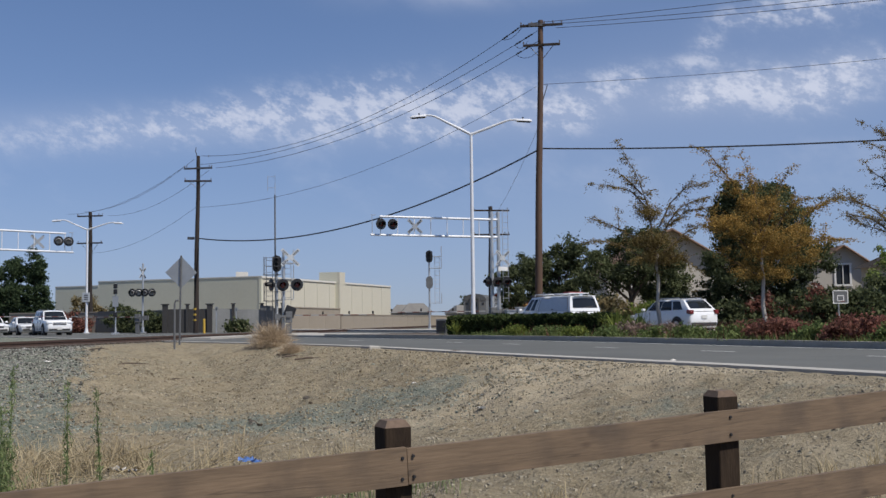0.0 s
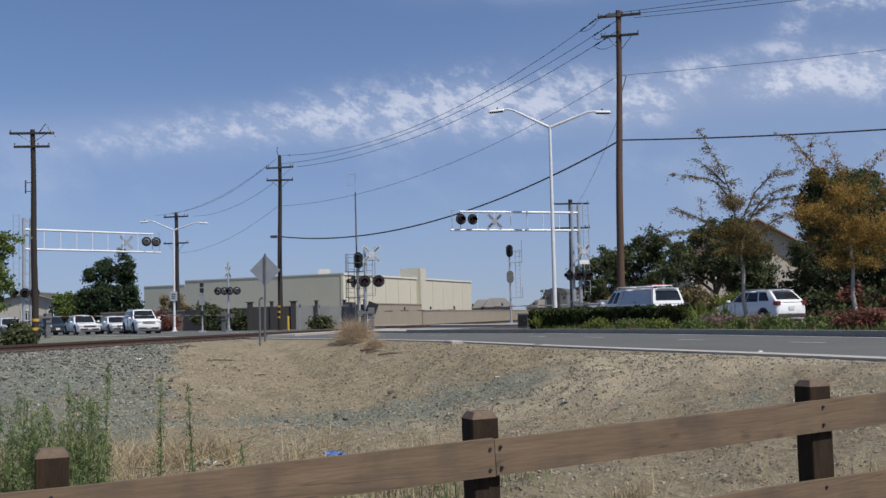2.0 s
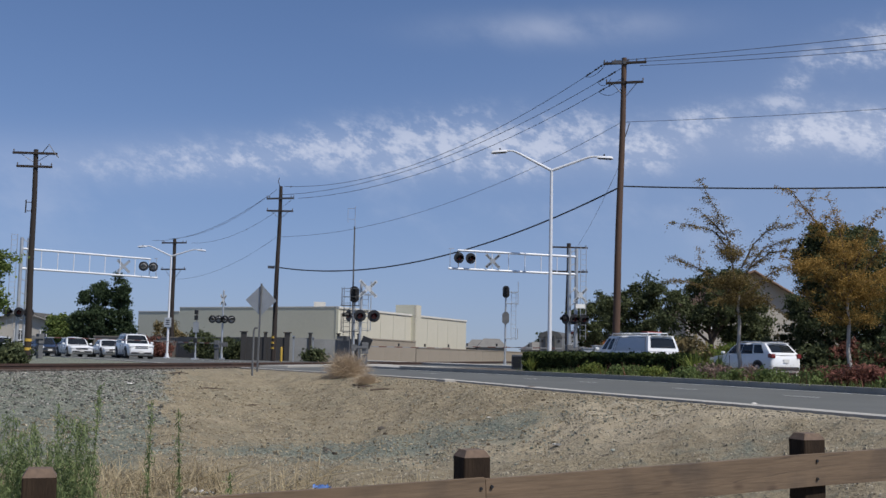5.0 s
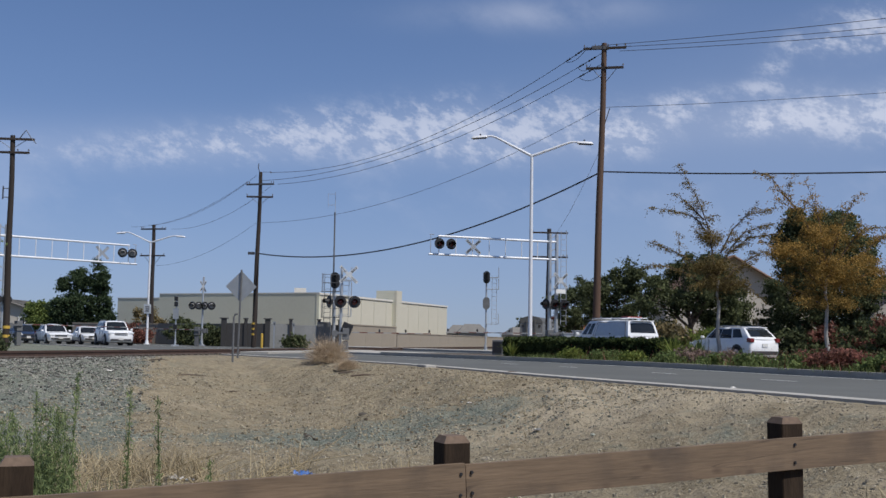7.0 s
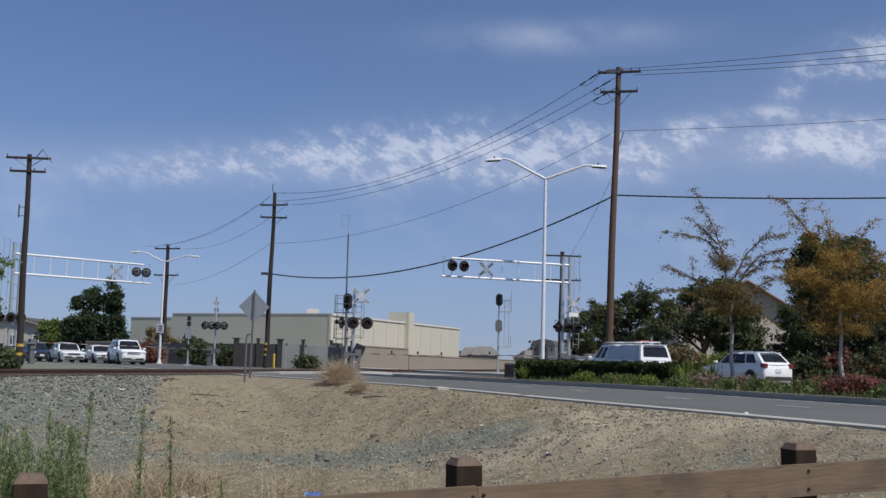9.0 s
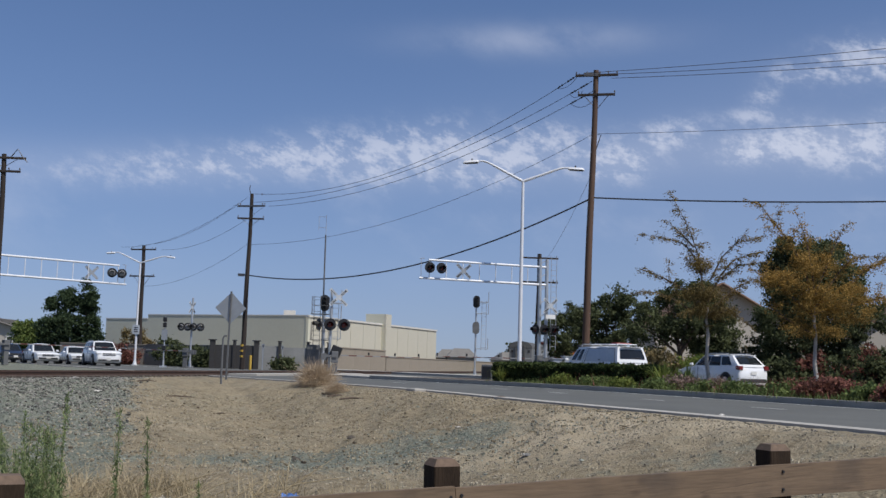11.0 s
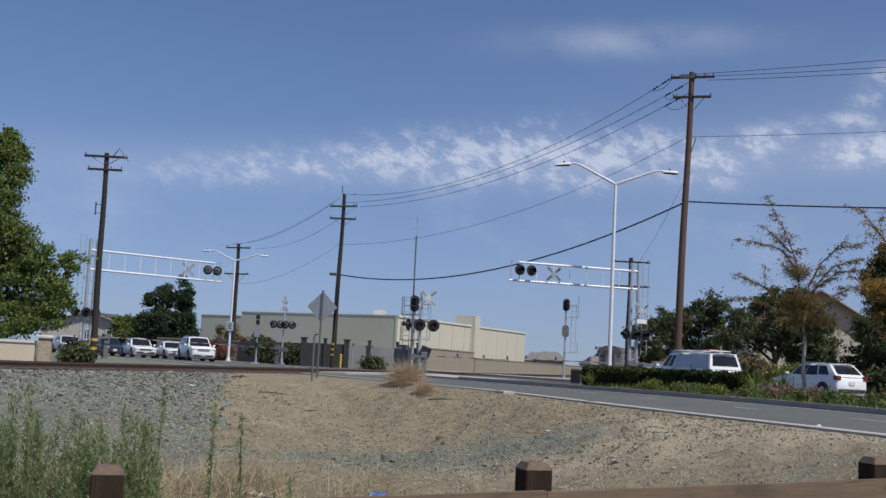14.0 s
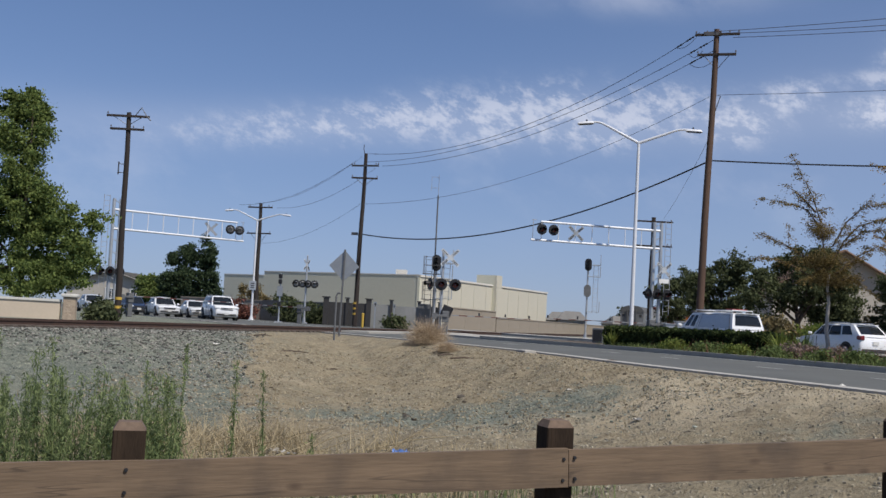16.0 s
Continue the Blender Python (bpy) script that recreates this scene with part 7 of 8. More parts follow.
    for a, b in zip(rl, rl[1:]):
        for k in range(6):
            bm.faces.new((a[k], a[k + 1], b[k + 1], b[k]))
    bmesh.ops.remove_doubles(bm, verts=bm.verts[:], dist=0.025)
    shell_ = part("cabin", bm, paint, top)
    smooth(shell_.data, 50)
    if shell:
        spans = ((0.04, 0.15, 0.10, 0.86), (0.18, 0.27, 0.10, 0.86))
    elif long_:
        spans = ((0.045, 0.355, 0.09, 0.92), (0.367, 0.63, 0.09, 0.92), (0.66, 0.88, 0.14, 0.90))
    else:
        spans = ((0.10, 0.48, 0.10, 0.88), (0.52, 0.84, 0.10, 0.88))
    for sd in (1, -1):
        for u0, u1, v0, v1 in spans:
            bm = bmesh.new()
            sheet_of(bm, lambda u, v, sd=sd: side_pt(sd, u, v, 0.008), u0, u1, v0, v1)
            part("side_window", bm, CAR_GLASS, top, "dark tinted glass")
        if shell:
            bm = bmesh.new()
            sheet_of(bm, lambda u, v, sd=sd: side_pt(sd, u, v, 0.012), 0.36, 0.95, 0.02, 0.90)
            part("canopy_side", bm, CANOPY_GLASS, top, "large canopy side panel coloured pale blue like reflected sky")
            bm = bmesh.new()
            for u in (0.315, 0.355, 0.955):
                tube(bm, [side_pt(sd, u, 0.0, 0.01), side_pt(sd, u, 0.5, 0.01), side_pt(sd, u, 0.95, 0.01)], 0.012, 6)
            tube(bm, [side_pt(sd, 0.36, 0.92, 0.012), side_pt(sd, 0.95, 0.92, 0.012)], 0.012, 6)
            part("canopy_seam", bm, PLASTIC, top)
            bm = bmesh.new()
            p = side_pt(sd, 0.66, 0.16, 0.02)
            box(bm, p, (0.09, 0.03, 0.05))
            part("canopy_latch", bm, BLACK, top)
    bm = bmesh.new()
    sheet_of(bm, lambda c, v: end_pt(True, c, v, 0.010), -0.90, 0.90, 0.06, 0.92, 8, 4)
    part("windscreen", bm, CAR_GLASS, top, "dark tinted windscreen")
    bm = bmesh.new()
    sheet_of(bm, lambda c, v: end_pt(False, c, v, 0.010), -0.84, 0.84, 0.22 if long_ else 0.08, 0.84, 8, 4)
    part("rear_window", bm, CAR_GLASS, top, "dark tinted rear glass")
    if long_:
        bm = bmesh.new()
        x, y, z = end_pt(False, 0.0, 0.97)
        box(bm, (x - 0.06, 0, z + 0.01), (0.16, w2 * 1.6, 0.03))
        bevel(bm, 0.01)
        part("spoiler", bm, paint, top)
    bm = bmesh.new()
    x, y, z = end_pt(False, 0.0, 0.27 if long_ else 0.1)
    tube(bm, [(x - 0.03, 0.05, z), (x - 0.03, -0.42, z + 0.03)], 0.01, 6)
    part("wiper", bm, BLACK, top)
    # wheels
    for fx in (0.18, 0.81):
        for s in (1, -1):
            x = nose - fx * L
            bm = bmesh.new()
            cyl(bm, (x, s * (w - 0.24), wheel + 0.02), (x, s * (w + 0.012), wheel + 0.02), wheel + 0.075, wheel + 0.075, 20)
            part("wheel_arch", bm, PLASTIC, top)
            bm = bmesh.new()
            cyl(bm, (0, -0.11, 0), (0, 0.11, 0), wheel, wheel, 24)
            bevel(bm, 0.03)
            wh = part("wheel", bm, TYRE, top, "black tyre")
            wh.location = (x, s * (w - 0.075), wheel)
            bm = bmesh.new()
            cyl(bm, (0, s * 0.10, 0), (0, s * 0.118, 0), wheel * 0.66, wheel * 0.6, 20)
            for k in range(5):
                a = k * 2 * math.pi / 5
                box(bm, (0, s * 0.122, wheel * 0.33), (0.07, 0.02, wheel * 0.5), pose(0, 0, 0, 0, math.degrees(a), 0))
            part("rim", bm, RIM, wh, "alloy rim")
    # lights, grille, bumper, plates, mirrors, handles
    for s in (1, -1):
        bm = bmesh.new()
        box(bm, (nose - 0.10, s * w * 0.72, hood * 0.83), (0.26, 0.40, 0.15))
        bevel(bm, 0.035)
        part("headlight", bm, HEADLAMP, top)
        bm = bmesh.new()
        box(bm, (-nose + 0.10, s * w * 0.80, tail * (0.74 if shell else 0.93 if H > 1.6 else 0.86)), (0.3, 0.26, 0.2 if H > 1.6 else 0.16))
        bevel(bm, 0.035)
        part("tail_light", bm, TAIL, top)
        bm = bmesh.new()
        box(bm, (xa - 0.12, s * (w + 0.09), belt + 0.06), (0.12, 0.2, 0.14))
        bevel(bm, 0.035)
        part("wing_mirror", bm, paint, top)
        for hx in (0.43, 0.62):
            bm = bmesh.new()
            box(bm, (nose - hx * L, s * (w * 0.995), belt * 0.84), (0.2, 0.05, 0.035))
            part("door_handle", bm, paint, top)
            bm = bmesh.new()
            box(bm, (nose - (hx - 0.075) * L, s * w * 0.992, (clear + belt) / 2 + 0.06), (0.012, 0.03, (belt - clear) * 0.72))
            part("door_gap", bm, PLASTIC, top)
        bm = bmesh.new()
        box(bm, (0, s * w * 0.975, clear + 0.06), (L * 0.52, 0.06, 0.10))
        part("sill", bm, PLASTIC, top)
    bm = bmesh.new()
    for z in (hood * 0.82, hood * 0.72):
        box(bm, (nose - 0.015, 0, z), (0.08, w * 0.95, 0.055))
    part("grille", bm, PLASTIC, top)
    bm = bmesh.new()
    box(bm, (nose - 0.03, 0, 0.40), (0.12, w * 1.5, 0.13))
    bevel(bm, 0.02)
    part("front_intake", bm, PLASTIC, top)
    bm = bmesh.new()
    box(bm, (-nose + 0.03, 0, 0.42), (0.14, w * 1.62, 0.18))
    bevel(bm, 0.03)
    part("rear_bumper", bm, PLASTIC if H > 1.6 else paint, top)
    for x, z in ((nose + 0.035, 0.47), (-nose - 0.03, tail * 0.72)):
        bm = bmesh.new()
        box(bm, (x, 0, z), (0.012, 0.32, 0.16))
        part("number_plate", bm, PLATE, top)
    if rack:
        for s in (1, -1):
            bm = bmesh.new()
            tube(bm, [(xc - 0.2, s * w2 * 0.9, H - 0.03), (xc - 0.4, s * w2 * 0.9, H + 0.06), (xd + 0.4, s * w2 * 0.9, H + 0.06), (xd + 0.15, s * w2 * 0.9, H - 0.03)], 0.022, 6)
            part("roof_rail", bm, GALV, top)
    return top


SUV_CABIN, SEDAN_CABIN = (0.27, 0.985, 0.41, 0.875), (0.30, 0.86, 0.43, 0.70)


def heading(az_, x, y, z=0.0):
    """A pose whose x axis points to an azimuth, clockwise from straight ahead."""
    return pose(x, y, z, 0, 0, 90 - az_)


# queue behind the median
van = car(heading(-25, 8.8, 52.0), 5.5, 1.95, 1.80, CAR_WHITE, "white patrol utility vehicle with a roof rack and side boxes", (0.27, 0.985, 0.38, 0.95), 1.02, 1.12, shell=True, wheel=0.38)
bm = bmesh.new()
for s in (1, -1):
    tube(bm, [(0.6, s * 0.55, 1.80), (0.6, s * 0.55, 1.92), (-2.2, s * 0.55, 1.92), (-2.2, s * 0.55, 1.80)], 0.022, 6)
for x in (0.6, -0.8, -2.2):
    tube(bm, [(x, -0.55, 1.92), (x, 0.55, 1.92)], 0.022, 6)
part("roof_rack", bm, GALV, van, "pale metal roof rack bars")
bm = bmesh.new()
box(bm, (-1.75, 0, 1.96), (0.5, 0.8, 0.06))
bevel(bm, 0.015)
part("rack_load", bm, RED_PAINT, van, "red load on the roof rack")
bm = bmesh.new()
box(bm, (1.0, 0, 1.84), (0.25, 1.0, 0.1))
bevel(bm, 0.02)
part("light_bar", bm, PLASTIC, van)
car(heading(-22, 15.1, 53.5), 4.7, 1.86, 1.62, CAR_WHITE, "white sport utility vehicle with tinted glass and roof rails", (0.25, 0.985, 0.40, 0.85), 0.98, 1.08, rack=True)
# queue beyond the crossing
car(heading(152, -22.6, 80.5), 4.9, 1.92, 1.74, CAR_WHITE, "white sport utility vehicle waiting at the crossing", SUV_CABIN, 1.06, 1.08, rack=True, wheel=0.39)
car(heading(150, -26.0, 85.5), 4.5, 1.80, 1.34, CAR_WHITE, "white low coupe waiting at the crossing", (0.33, 0.84, 0.47, 0.66), 0.76, 0.86, wheel=0.33)
car(heading(148, -28.3, 84.5), 4.8, 1.85, 1.46, CAR_WHITE, "white sedan with dark glass waiting at the crossing", SEDAN_CABIN, 0.82, 0.92, wheel=0.34)
car(heading(146, -32.2, 88.5), 4.7, 1.82, 1.45, CAR_NAVY, "dark blue sedan waiting at the crossing", SEDAN_CABIN, 0.82, 0.92, wheel=0.34)
car(heading(146, -37.2, 92.5), 4.7, 1.82, 1.45, CAR_SILVER, "silver sedan waiting behind a shrub", SEDAN_CABIN, 0.82, 0.92, wheel=0.34)



# ---- train ----
STAINLESS = material("dull_stainless_steel", (0.185, 0.19, 0.19), (0.12, 0.124, 0.126), rough=0.6, metal=0.25, scale=0.5, fine=6, stretch=(1, 0.3, 1), bump=0.05)
COACH_ROOF = material("weathered_coach_roof", (0.095, 0.097, 0.096), (0.06, 0.06, 0.06), rough=0.8, scale=0.7, fine=8, bump=0.1)
HOPPER_RED = material("oxide_red_wagon_paint", (0.21, 0.055, 0.035), (0.12, 0.035, 0.025), rough=0.75, scale=0.5, fine=7, stretch=(1, 1, 0.5), bump=0.1)
LOCO_ORANGE = material("orange_locomotive_paint", (0.50, 0.155, 0.03), (0.33, 0.10, 0.025), rough=0.5, scale=0.6, fine=8, bump=0.05)
LOCO_YELLOW = material("yellow_stripe_paint", (0.55, 0.34, 0.04), (0.42, 0.26, 0.04), rough=0.5, scale=0.6, fine=8, bump=0.03)
SOOT = material("sooty_underframe", (0.025, 0.023, 0.021), (0.013, 0.012, 0.011), rough=0.9, scale=3, fine=20)
TRAIN_TURN = -math.degrees(math.atan2(TRACK_DIR.x, TRACK_DIR.y))


def on_track(s):
    p = TRACK_AT + TRACK_DIR * s
    return pose(p.x, p.y, 0.165, 0, 0, TRAIN_TURN)


def bogie(parent, y, axles=2, gap=2.5):
    o = new("bogie")
    o.parent = parent
    o.location = (0, y, 0)
    for s in (-1, 1):
        bm = bmesh.new()
        box(bm, (s * 0.98, 0, 0.55), (0.14, gap * (axles - 1) + 1.0, 0.28))
        box(bm, (s * 0.98, 0, 0.80), (0.2, 0.8, 0.3))
        bevel(bm, 0.03)
        part("side_frame", bm, SOOT, o)
    for k in range(axles):
        yy = (k - (axles - 1) / 2) * gap
        bm = bmesh.new()
        for s in (-1, 1):
            cyl(bm, (s * 0.68, yy, 0.46), (s * 0.81, yy, 0.46), 0.46, 0.44, 24)
        cyl(bm, (-0.8, yy, 0.46), (0.8, yy, 0.46), 0.08, 0.08, 10)
        part("wheelset", bm, SOOT, o)
    return o


def extrude(bm, prof, y0, y1):
    a = [bm.verts.new((x, y0, z)) for x, z in prof]
    b = [bm.verts.new((x, y1, z)) for x, z in prof]
    n = len(prof)
    for k in range(n):
        bm.faces.new((a[k], a[(k + 1) % n], b[(k + 1) % n], b[k]))
    bm.faces.new(a[::-1])
    bm.faces.new(b)


def coach(s):
    """A stainless passenger car with an arched roof; its rear end faces the camera."""
    L = 25.5
    top = thing("passenger_car", on_track(s), "dull stainless steel passenger car with an arched roof", "railway car", "train")
    bm = bmesh.new()
    extrude(bm, [(-1.5, 1.05), (1.5, 1.05), (1.52, 3.1), (-1.52, 3.1)], 0.05, L)
    part("body", bm, STAINLESS, top, soft=False)
    bm = bmesh.new()
    extrude(bm, [(-1.53, 3.1), (1.53, 3.1)] + [(1.53 * math.cos(a), 3.1 + 0.92 * math.sin(a) ** 0.8) for a in [math.pi * k / 16 for k in range(1, 16)]], 0.0, L + 0.05)
    part("roof", bm, COACH_ROOF, top, "dark weathered arched roof")
    for k in range(7):
        bm = bmesh.new()
        for sx in (-1, 1):
            cyl(bm, (sx * 1.51, 0.1, 1.15 + 0.12 * k), (sx * 1.51, L - 0.1, 1.15 + 0.12 * k), 0.03, 0.03, 6)
        part("fluting", bm, STAINLESS, top)
    for k in range(8):
        for sx in (-1, 1):
            bm = bmesh.new()
            box(bm, (sx * 1.525, 2.6 + 2.9 * k, 2.5), (0.03, 1.25 if k % 3 else 0.6, 0.62))
            bevel(bm, 0.01)
            win = part("window", bm, CAR_GLASS, top, soft=False)
            bm = bmesh.new()
            wy = 1.25 if k % 3 else 0.6
            for dy, dz, sy, sz in ((0, 0.34, wy + 0.14, 0.07), (0, -0.34, wy + 0.14, 0.07), (wy / 2 + 0.035, 0, 0.07, 0.62), (-wy / 2 - 0.035, 0, 0.07, 0.62)):
                box(bm, (sx * 1.525, 2.6 + 2.9 * k + dy, 2.5 + dz), (0.05, sy, sz))
            part("window_frame", bm, SIGN_BACK, win, "pale metal window frame", soft=False)
    for y in (4.2, 9.0, 12.5, 16.5):
        bm = bmesh.new()
        box(bm, (0.9, y, 0.75), (0.7, 1.6, 0.6))
        bevel(bm, 0.03)
        part("equipment_box", bm, SOOT, top)
    bm = bmesh.new()
    for sx in (-1, 1):
        box(bm, (sx * 0.55, -0.12, 2.2), (0.16, 0.3, 2.3))
    box(bm, (0, -0.12, 3.42), (1.26, 0.3, 0.16))
    part("gangway_frame", bm, COACH_ROOF, top)
    bm = bmesh.new()
    box(bm, (0, 0.0, 2.15), (0.95, 0.06, 2.1))
    door = part("end_door", bm, STAINLESS, top)
    bm = bmesh.new()
    box(bm, (0, -0.035, 2.65), (0.5, 0.02, 0.6))
    part("pane", bm, CAR_GLASS, door)
    for sx in (-1, 1):
        bm = bmesh.new()
        box(bm, (sx * 1.12, 0.03, 2.7), (0.3, 0.06, 0.34))
        bevel(bm, 0.02)
        part("marker_light", bm, PLASTIC, top)
    bm = bmesh.new()
    box(bm, (0, -0.35, 0.9), (0.4, 0.8, 0.35))
    part("coupler", bm, SOOT, top)
    bm = bmesh.new()
    box(bm, (0, L / 2, 0.8), (2.3, 8.0, 0.55))
    part("underframe", bm, SOOT, top)
    bm = bmesh.new()
    box(bm, (0, 0.5, 0.85), (2.7, 0.5, 0.4))
    part("buffer_beam", bm, SOOT, top)
    bogie(top, 3.2)
    bogie(top, L - 3.2)


def hopper(s):
    L = 14.5
    top = thing("hopper_wagon", on_track(s), "oxide red covered hopper wagon with ribbed sides", "railway car", "train")
    bm = bmesh.new()
    extrude(bm, [(-1.5, 1.3), (1.5, 1.3), (1.5, 4.45), (1.1, 4.62), (-1.1, 4.62), (-1.5, 4.45)], 1.9, L - 1.9)
    for y0, y1, yt in ((1.9, 0.4, 0.3), (L - 1.9, L - 0.4, L - 0.3)):
        vs = [bm.verts.new(p) for p in ((-1.5, y0, 2.3), (1.5, y0, 2.3), (1.5, y0, 4.45), (-1.5, y0, 4.45), (-1.5, y1, 4.45), (1.5, y1, 4.45))]
        for f in ((3, 2, 5, 4), (0, 1, 5, 4), (1, 2, 5), (0, 4, 3)):
            bm.faces.new([vs[i] for i in f])
    part("hopper_body", bm, HOPPER_RED, top, soft=False)
    for k in range(14):
        for sx in (-1, 1):
            bm = bmesh.new()
            box(bm, (sx * 1.54, 0.9 + (L - 1.8) * k / 13, 2.85), (0.09, 0.09, 3.1))
            part("rib", bm, HOPPER_RED, top, soft=False)
    bm = bmesh.new()
    for sx in (-1, 1):
        box(bm, (sx * 1.5, L / 2, 1.25), (0.16, L, 0.25))
        box(bm, (sx * 1.45, L / 2, 4.52), (0.2, L - 0.6, 0.16))
    part("side_sill", bm, HOPPER_RED, top)
    for k in range(3):
        bm = bmesh.new()
        y = 3.3 + k * 3.9
        vs = [bm.verts.new(p) for p in ((-1.3, y - 1.8, 1.3), (1.3, y - 1.8, 1.3), (1.3, y + 1.8, 1.3), (-1.3, y + 1.8, 1.3), (-0.4, y - 0.3, 0.45), (0.4, y - 0.3, 0.45), (0.4, y + 0.3, 0.45), (-0.4, y + 0.3, 0.45))]
        for f in ((0, 1, 5, 4), (1, 2, 6, 5), (2, 3, 7, 6), (3, 0, 4, 7), (4, 5, 6, 7)):
            bm.faces.new([vs[i] for i in f])
        part("discharge_chute", bm, SOOT, top)
    for dy, dz in ((4.6, 1.9), (5.4, 1.9), (4.6, 2.4), (5.4, 2.4), (7.5, 2.2)):
        bm = bmesh.new()
        box(bm, (1.505, dy, dz), (0.012, 0.55, 0.32))
        part("stencil", bm, WHITE_PAINT, top, "white stencil panel")
    for y in (0.35, L - 0.35):
        ladder(top, 1.2, y, 1.2, 4.4, 0.35)
        bm = bmesh.new()
        box(bm, (0, y, 1.05), (2.6, 0.7, 0.2))
        box(bm, (0, y + (-0.6 if y < 1 else 0.6), 0.85), (0.35, 0.9, 0.3))
        part("end_platform", bm, SOOT, top)
    bogie(top, 1.9, 2, 1.8)
    bogie(top, L - 1.9, 2, 1.8)


def locomotive(s):
    L = 22.0
    top = thing("locomotive", on_track(s), "orange and black diesel locomotive with a yellow stripe", "locomotive", "train")
    bm = bmesh.new()
    extrude(bm, [(-1.0, 1.6), (1.0, 1.6), (1.0, 3.35), (-1.0, 3.35)], 1.2, L - 4.6)
    part("engine_hood", bm, LOCO_ORANGE, top, soft=False)
    bm = bmesh.new()
    extrude(bm, [(-1.02, 3.35), (1.02, 3.35), (1.02, 4.3), (0.75, 4.55), (-0.75, 4.55), (-1.02, 4.3)], 1.15, L - 4.6)
    for y in (2.6, 5.0, 8.5):
        box(bm, (0, y, 4.6), (1.9, 1.6, 0.2))
    part("hood_roof", bm, BLACK, top, "black hood roof")
    bm = bmesh.new()
    for sx in (-1, 1):
        box(bm, (sx * 1.005, (L - 3.4) / 2, 3.28), (0.02, L - 5.9, 0.2))
        box(bm, (sx * 1.005, (L - 3.4) / 2, 1.75), (0.02, L - 5.9, 0.2))
    part("stripe", bm, LOCO_YELLOW, top)
    bm = bmesh.new()
    box(bm, (1.012, 11.5, 2.65), (0.012, 3.6, 0.55))
    part("name_panel", bm, BLACK, top, "dark name panel")
    bm = bmesh.new()
    extrude(bm, [(-1.5, 1.6), (1.5, 1.6), (1.5, 3.9), (0.9, 4.5), (-0.9, 4.5), (-1.5, 3.9)], L - 4.6, L - 2.4)
    cab = part("cab", bm, LOCO_ORANGE, top, soft=False)
    for sx in (-1, 1):
        for y in (L - 4.0, L - 3.0):
            bm = bmesh.new()
            box(bm, (sx * 1.505, y, 3.35), (0.03, 0.7, 0.65))
            part("window", bm, CAR_GLASS, cab)
    bm = bmesh.new()
    extrude(bm, [(-0.95, 1.6), (0.95, 1.6), (0.95, 2.9), (0.6, 3.2), (-0.6, 3.2), (-0.95, 2.9)], L - 2.4, L - 1.0)
    part("nose", bm, LOCO_ORANGE, top)
    bm = bmesh.new()
    box(bm, (0, L / 2, 1.45), (3.0, L, 0.28))
    box(bm, (0, L / 2, 0.85), (2.6, 5.5, 0.9))
    part("underframe", bm, SOOT, top)
    for sx in (-1, 1):
        bm = bmesh.new()
        tube(bm, [(sx * 1.45, 0.6, 2.55), (sx * 1.45, L - 5, 2.55)], 0.022, 6)
        for k in range(11):
            y = 0.6 + k * (L - 5.6) / 10
            cyl(bm, (sx * 1.45, y, 1.6), (sx * 1.45, y, 2.55), 0.02, 0.02, 6)
        part("handrail", bm, LOCO_YELLOW, top)
    bogie(top, 3.8, 3, 1.9)
    bogie(top, L - 3.8, 3, 1.9)


TRAIN_END = 116.0
coach(TRAIN_END)
hopper(TRAIN_END + 26.3)
locomotive(TRAIN_END + 26.3 + 15.4)



# ---- small things on the dirt ----
def litter(x, y, s, mat, label, name="litter"):
    z = height(x, y)
    bm = bmesh.new()
    bmesh.ops.create_grid(bm, x_segments=6, y_segments=6, size=s)
    for v in bm.verts:
        q = v.co * (4 / s) * 0.3
        v.co.z = abs(noise.noise((q.x + x, q.y + y, 2))) * s * 1.1 + 0.01
        v.co.x += noise.noise((q.x, q.y + x, 7)) * s * 0.5
        v.co.y += noise.noise((q.x + y, q.y, 9)) * s * 0.5
    o = part(name, bm, mat)
    o.matrix_world = pose(x, y, z, 0, 0, 40 * x)
    return tagged(o, label, "litter", "litter on the dirt")


BLUE_PLASTIC = material("blue_plastic", (0.06, 0.16, 0.42), (0.04, 0.1, 0.3), rough=0.5, scale=8, fine=40)
PAPER = material("white_paper_scrap", (0.62, 0.6, 0.56), (0.48, 0.46, 0.42), rough=0.8, scale=8, fine=40)
litter(-1.52, 14.3, 0.10, BLUE_PLASTIC, "crumpled blue plastic wrapper on dirt")
litter(-1.40, 14.25, 0.06, BLUE_PLASTIC, "crumpled blue plastic wrapper on dirt")
for x, y, s in ((-2.9, 13.2, 0.09), (-2.75, 13.25, 0.06), (-1.0, 14.0, 0.05), (1.8, 17.2, 0.07), (0.9, 21.0, 0.05), (5.5, 19.5, 0.07), (5.0, 24.0, 0.05), (-3.4, 25.5, 0.08), (-8.6, 30.5, 0.09), (3.2, 13.5, 0.04), (-10.9, 36.0, 0.10)):
    litter(x, y, s, PAPER, "scrap of white paper on dirt")


def stick(x, y, L, turn, r, label):
    z = height(x, y)
    bm = bmesh.new()
    tube(bm, [(-L / 2, 0, 0.03), (0, 0.03 * L, 0.07), (L / 2, 0, 0.04)], [r, r * 0.9, r * 0.5], 6)
    o = part("stick", bm, BARK)
    o.matrix_world = pose(x, y, z - 0.03, 0, 0, turn)
    tagged(o, label, "stick", "sticks on the bank")


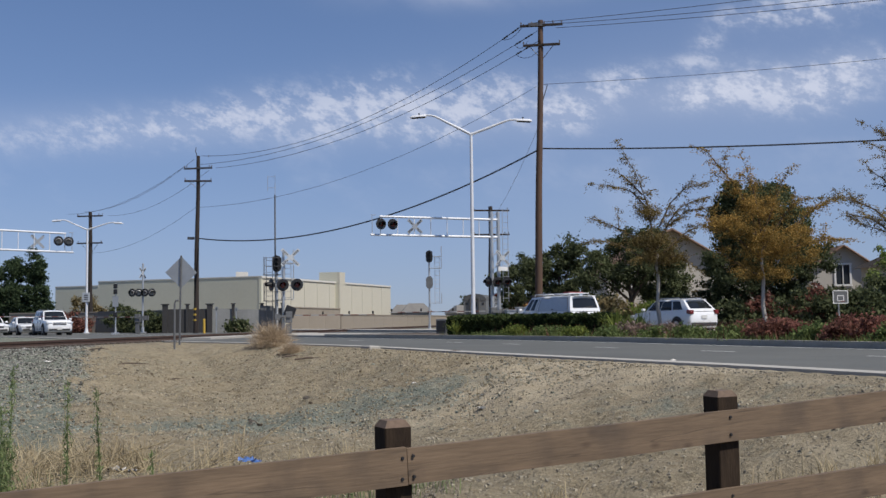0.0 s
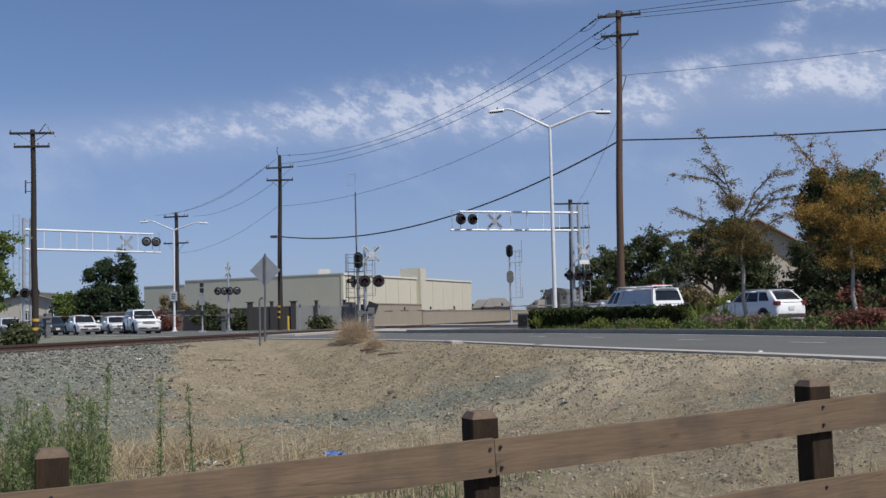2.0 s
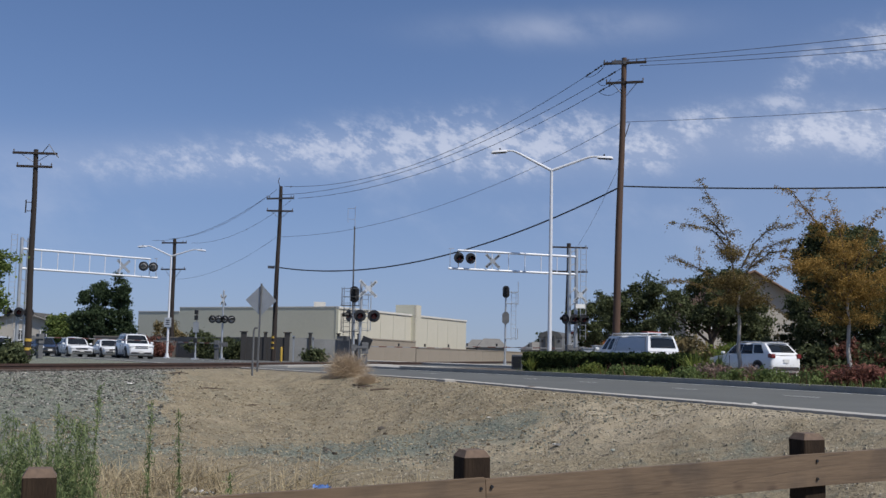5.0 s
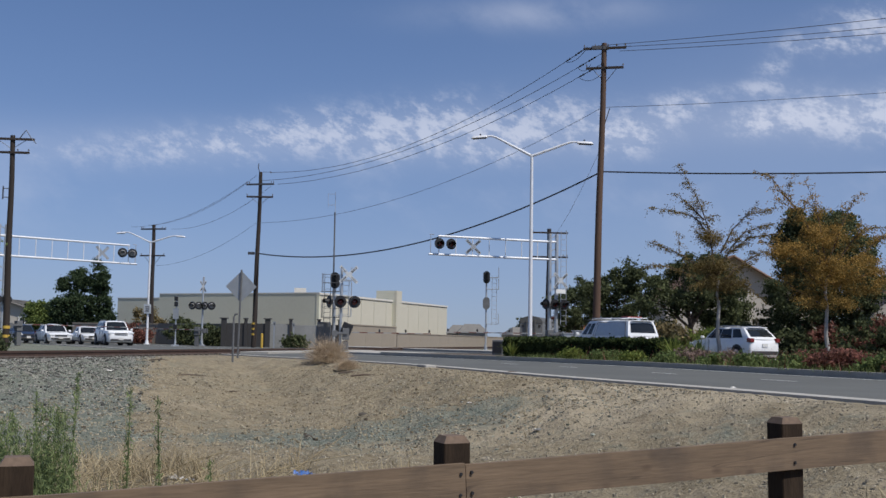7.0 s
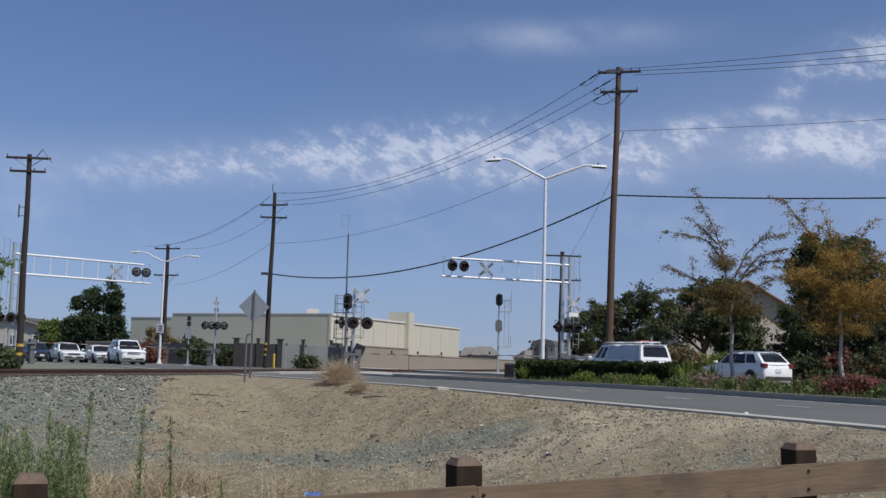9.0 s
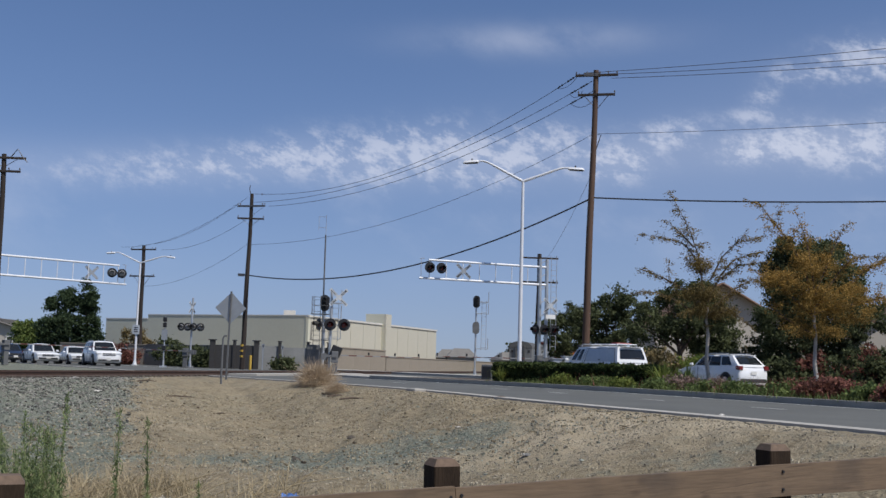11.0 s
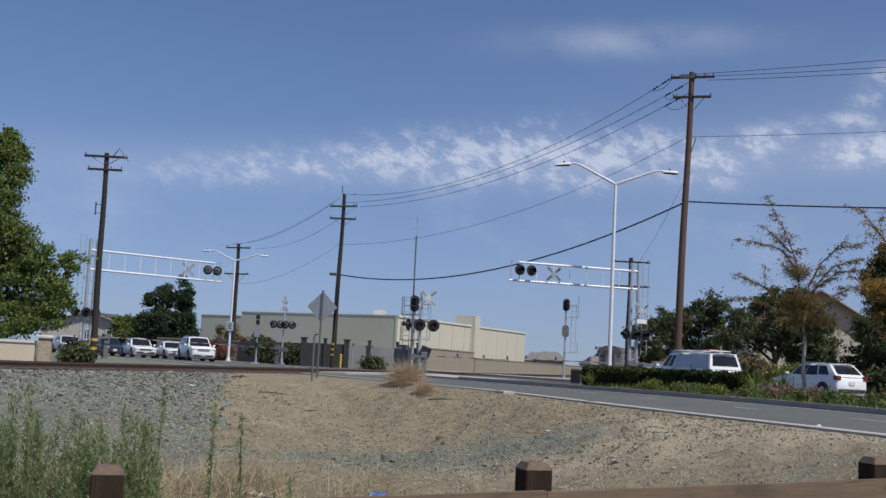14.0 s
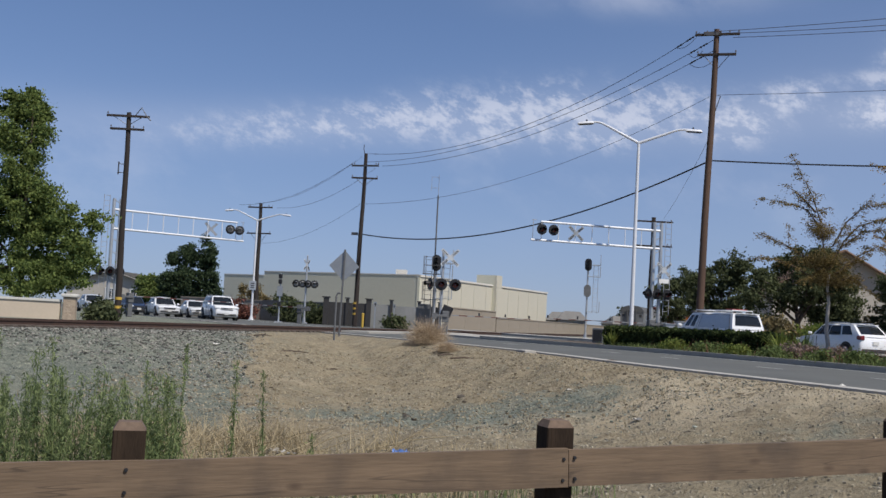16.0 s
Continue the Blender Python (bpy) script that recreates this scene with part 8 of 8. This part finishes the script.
stick(-6.9, 32.5, 1.0, 28, 0.027, "dark fallen stick on the dirt bank")
stick(-8.6, 36.0, 0.6, 5, 0.024, "dark fallen stick on the dirt bank")
stick(-5.3, 31.0, 0.7, 35, 0.021, "dark fallen stick on the dirt bank")
stick(-2.1, 31.8, 0.7, 20, 0.024, "dark fallen stick on the dirt bank")
stick(-1.6, 30.6, 0.8, 15, 0.030, "dark fallen stick on the dirt bank")
stick(2.2, 27.3, 0.5, 25, 0.024, "dark fallen stick on the dirt bank")


def rock(x, y, s, mat, label):
    z, rd, ex = (float(q[0]) for q in ground_height(x, y))
    if rd < (4.0 if s > 0.055 else 1.2) or ex < 2.5:
        return
    bm = bmesh.new()
    ball(bm, (0, 0, 0), s, (1.4, 1, 0.7), 2)
    for v in bm.verts:
        v.co *= 1 + 0.35 * noise.noise(v.co * (2 / s) * 0.5 + Vector((x, y, 0)))
    o = part("rock", bm, mat)
    o.matrix_world = pose(x, y, z + s * 0.25, 0, 0, 50 * x)
    tagged(o, label, "rock", "rocks on the dirt")


DARK_ROCK = material("dark_asphalt_lump", (0.10, 0.085, 0.066), (0.05, 0.042, 0.033), rough=0.95, scale=6, fine=30, bump=0.5)
for x, y, s in ((-2.35, 27.6, 0.10), (-2.0, 19.6, 0.07), (1.2, 25.0, 0.06), (2.6, 20.2, 0.06), (-1.2, 22.3, 0.08), (5.0, 16.0, 0.09), (3.9, 9.6, 0.05), (4.6, 9.2, 0.06), (2.2, 19.0, 0.06)):
    rock(x, y, s, DARK_ROCK, "dark lump of broken asphalt on dirt")
for k in range(26):
    x, y = rng.uniform(-6, 7), rng.uniform(11, 30)
    rock(x, y, rng.uniform(0.015, 0.034), STONE_DIRT if k % 2 else STONE_GREY, "small weathered stone on dirt")
slab = thing("concrete_slab", pose(0.1, 31.9, 0.0, 0, 0, 108), "small broken concrete slab at the road edge", "slab")
bm = bmesh.new()
box(bm, (0, 0, 0), (0.8, 0.34, 0.10))
bevel(bm, 0.02)
part("slab", bm, CONCRETE, slab)
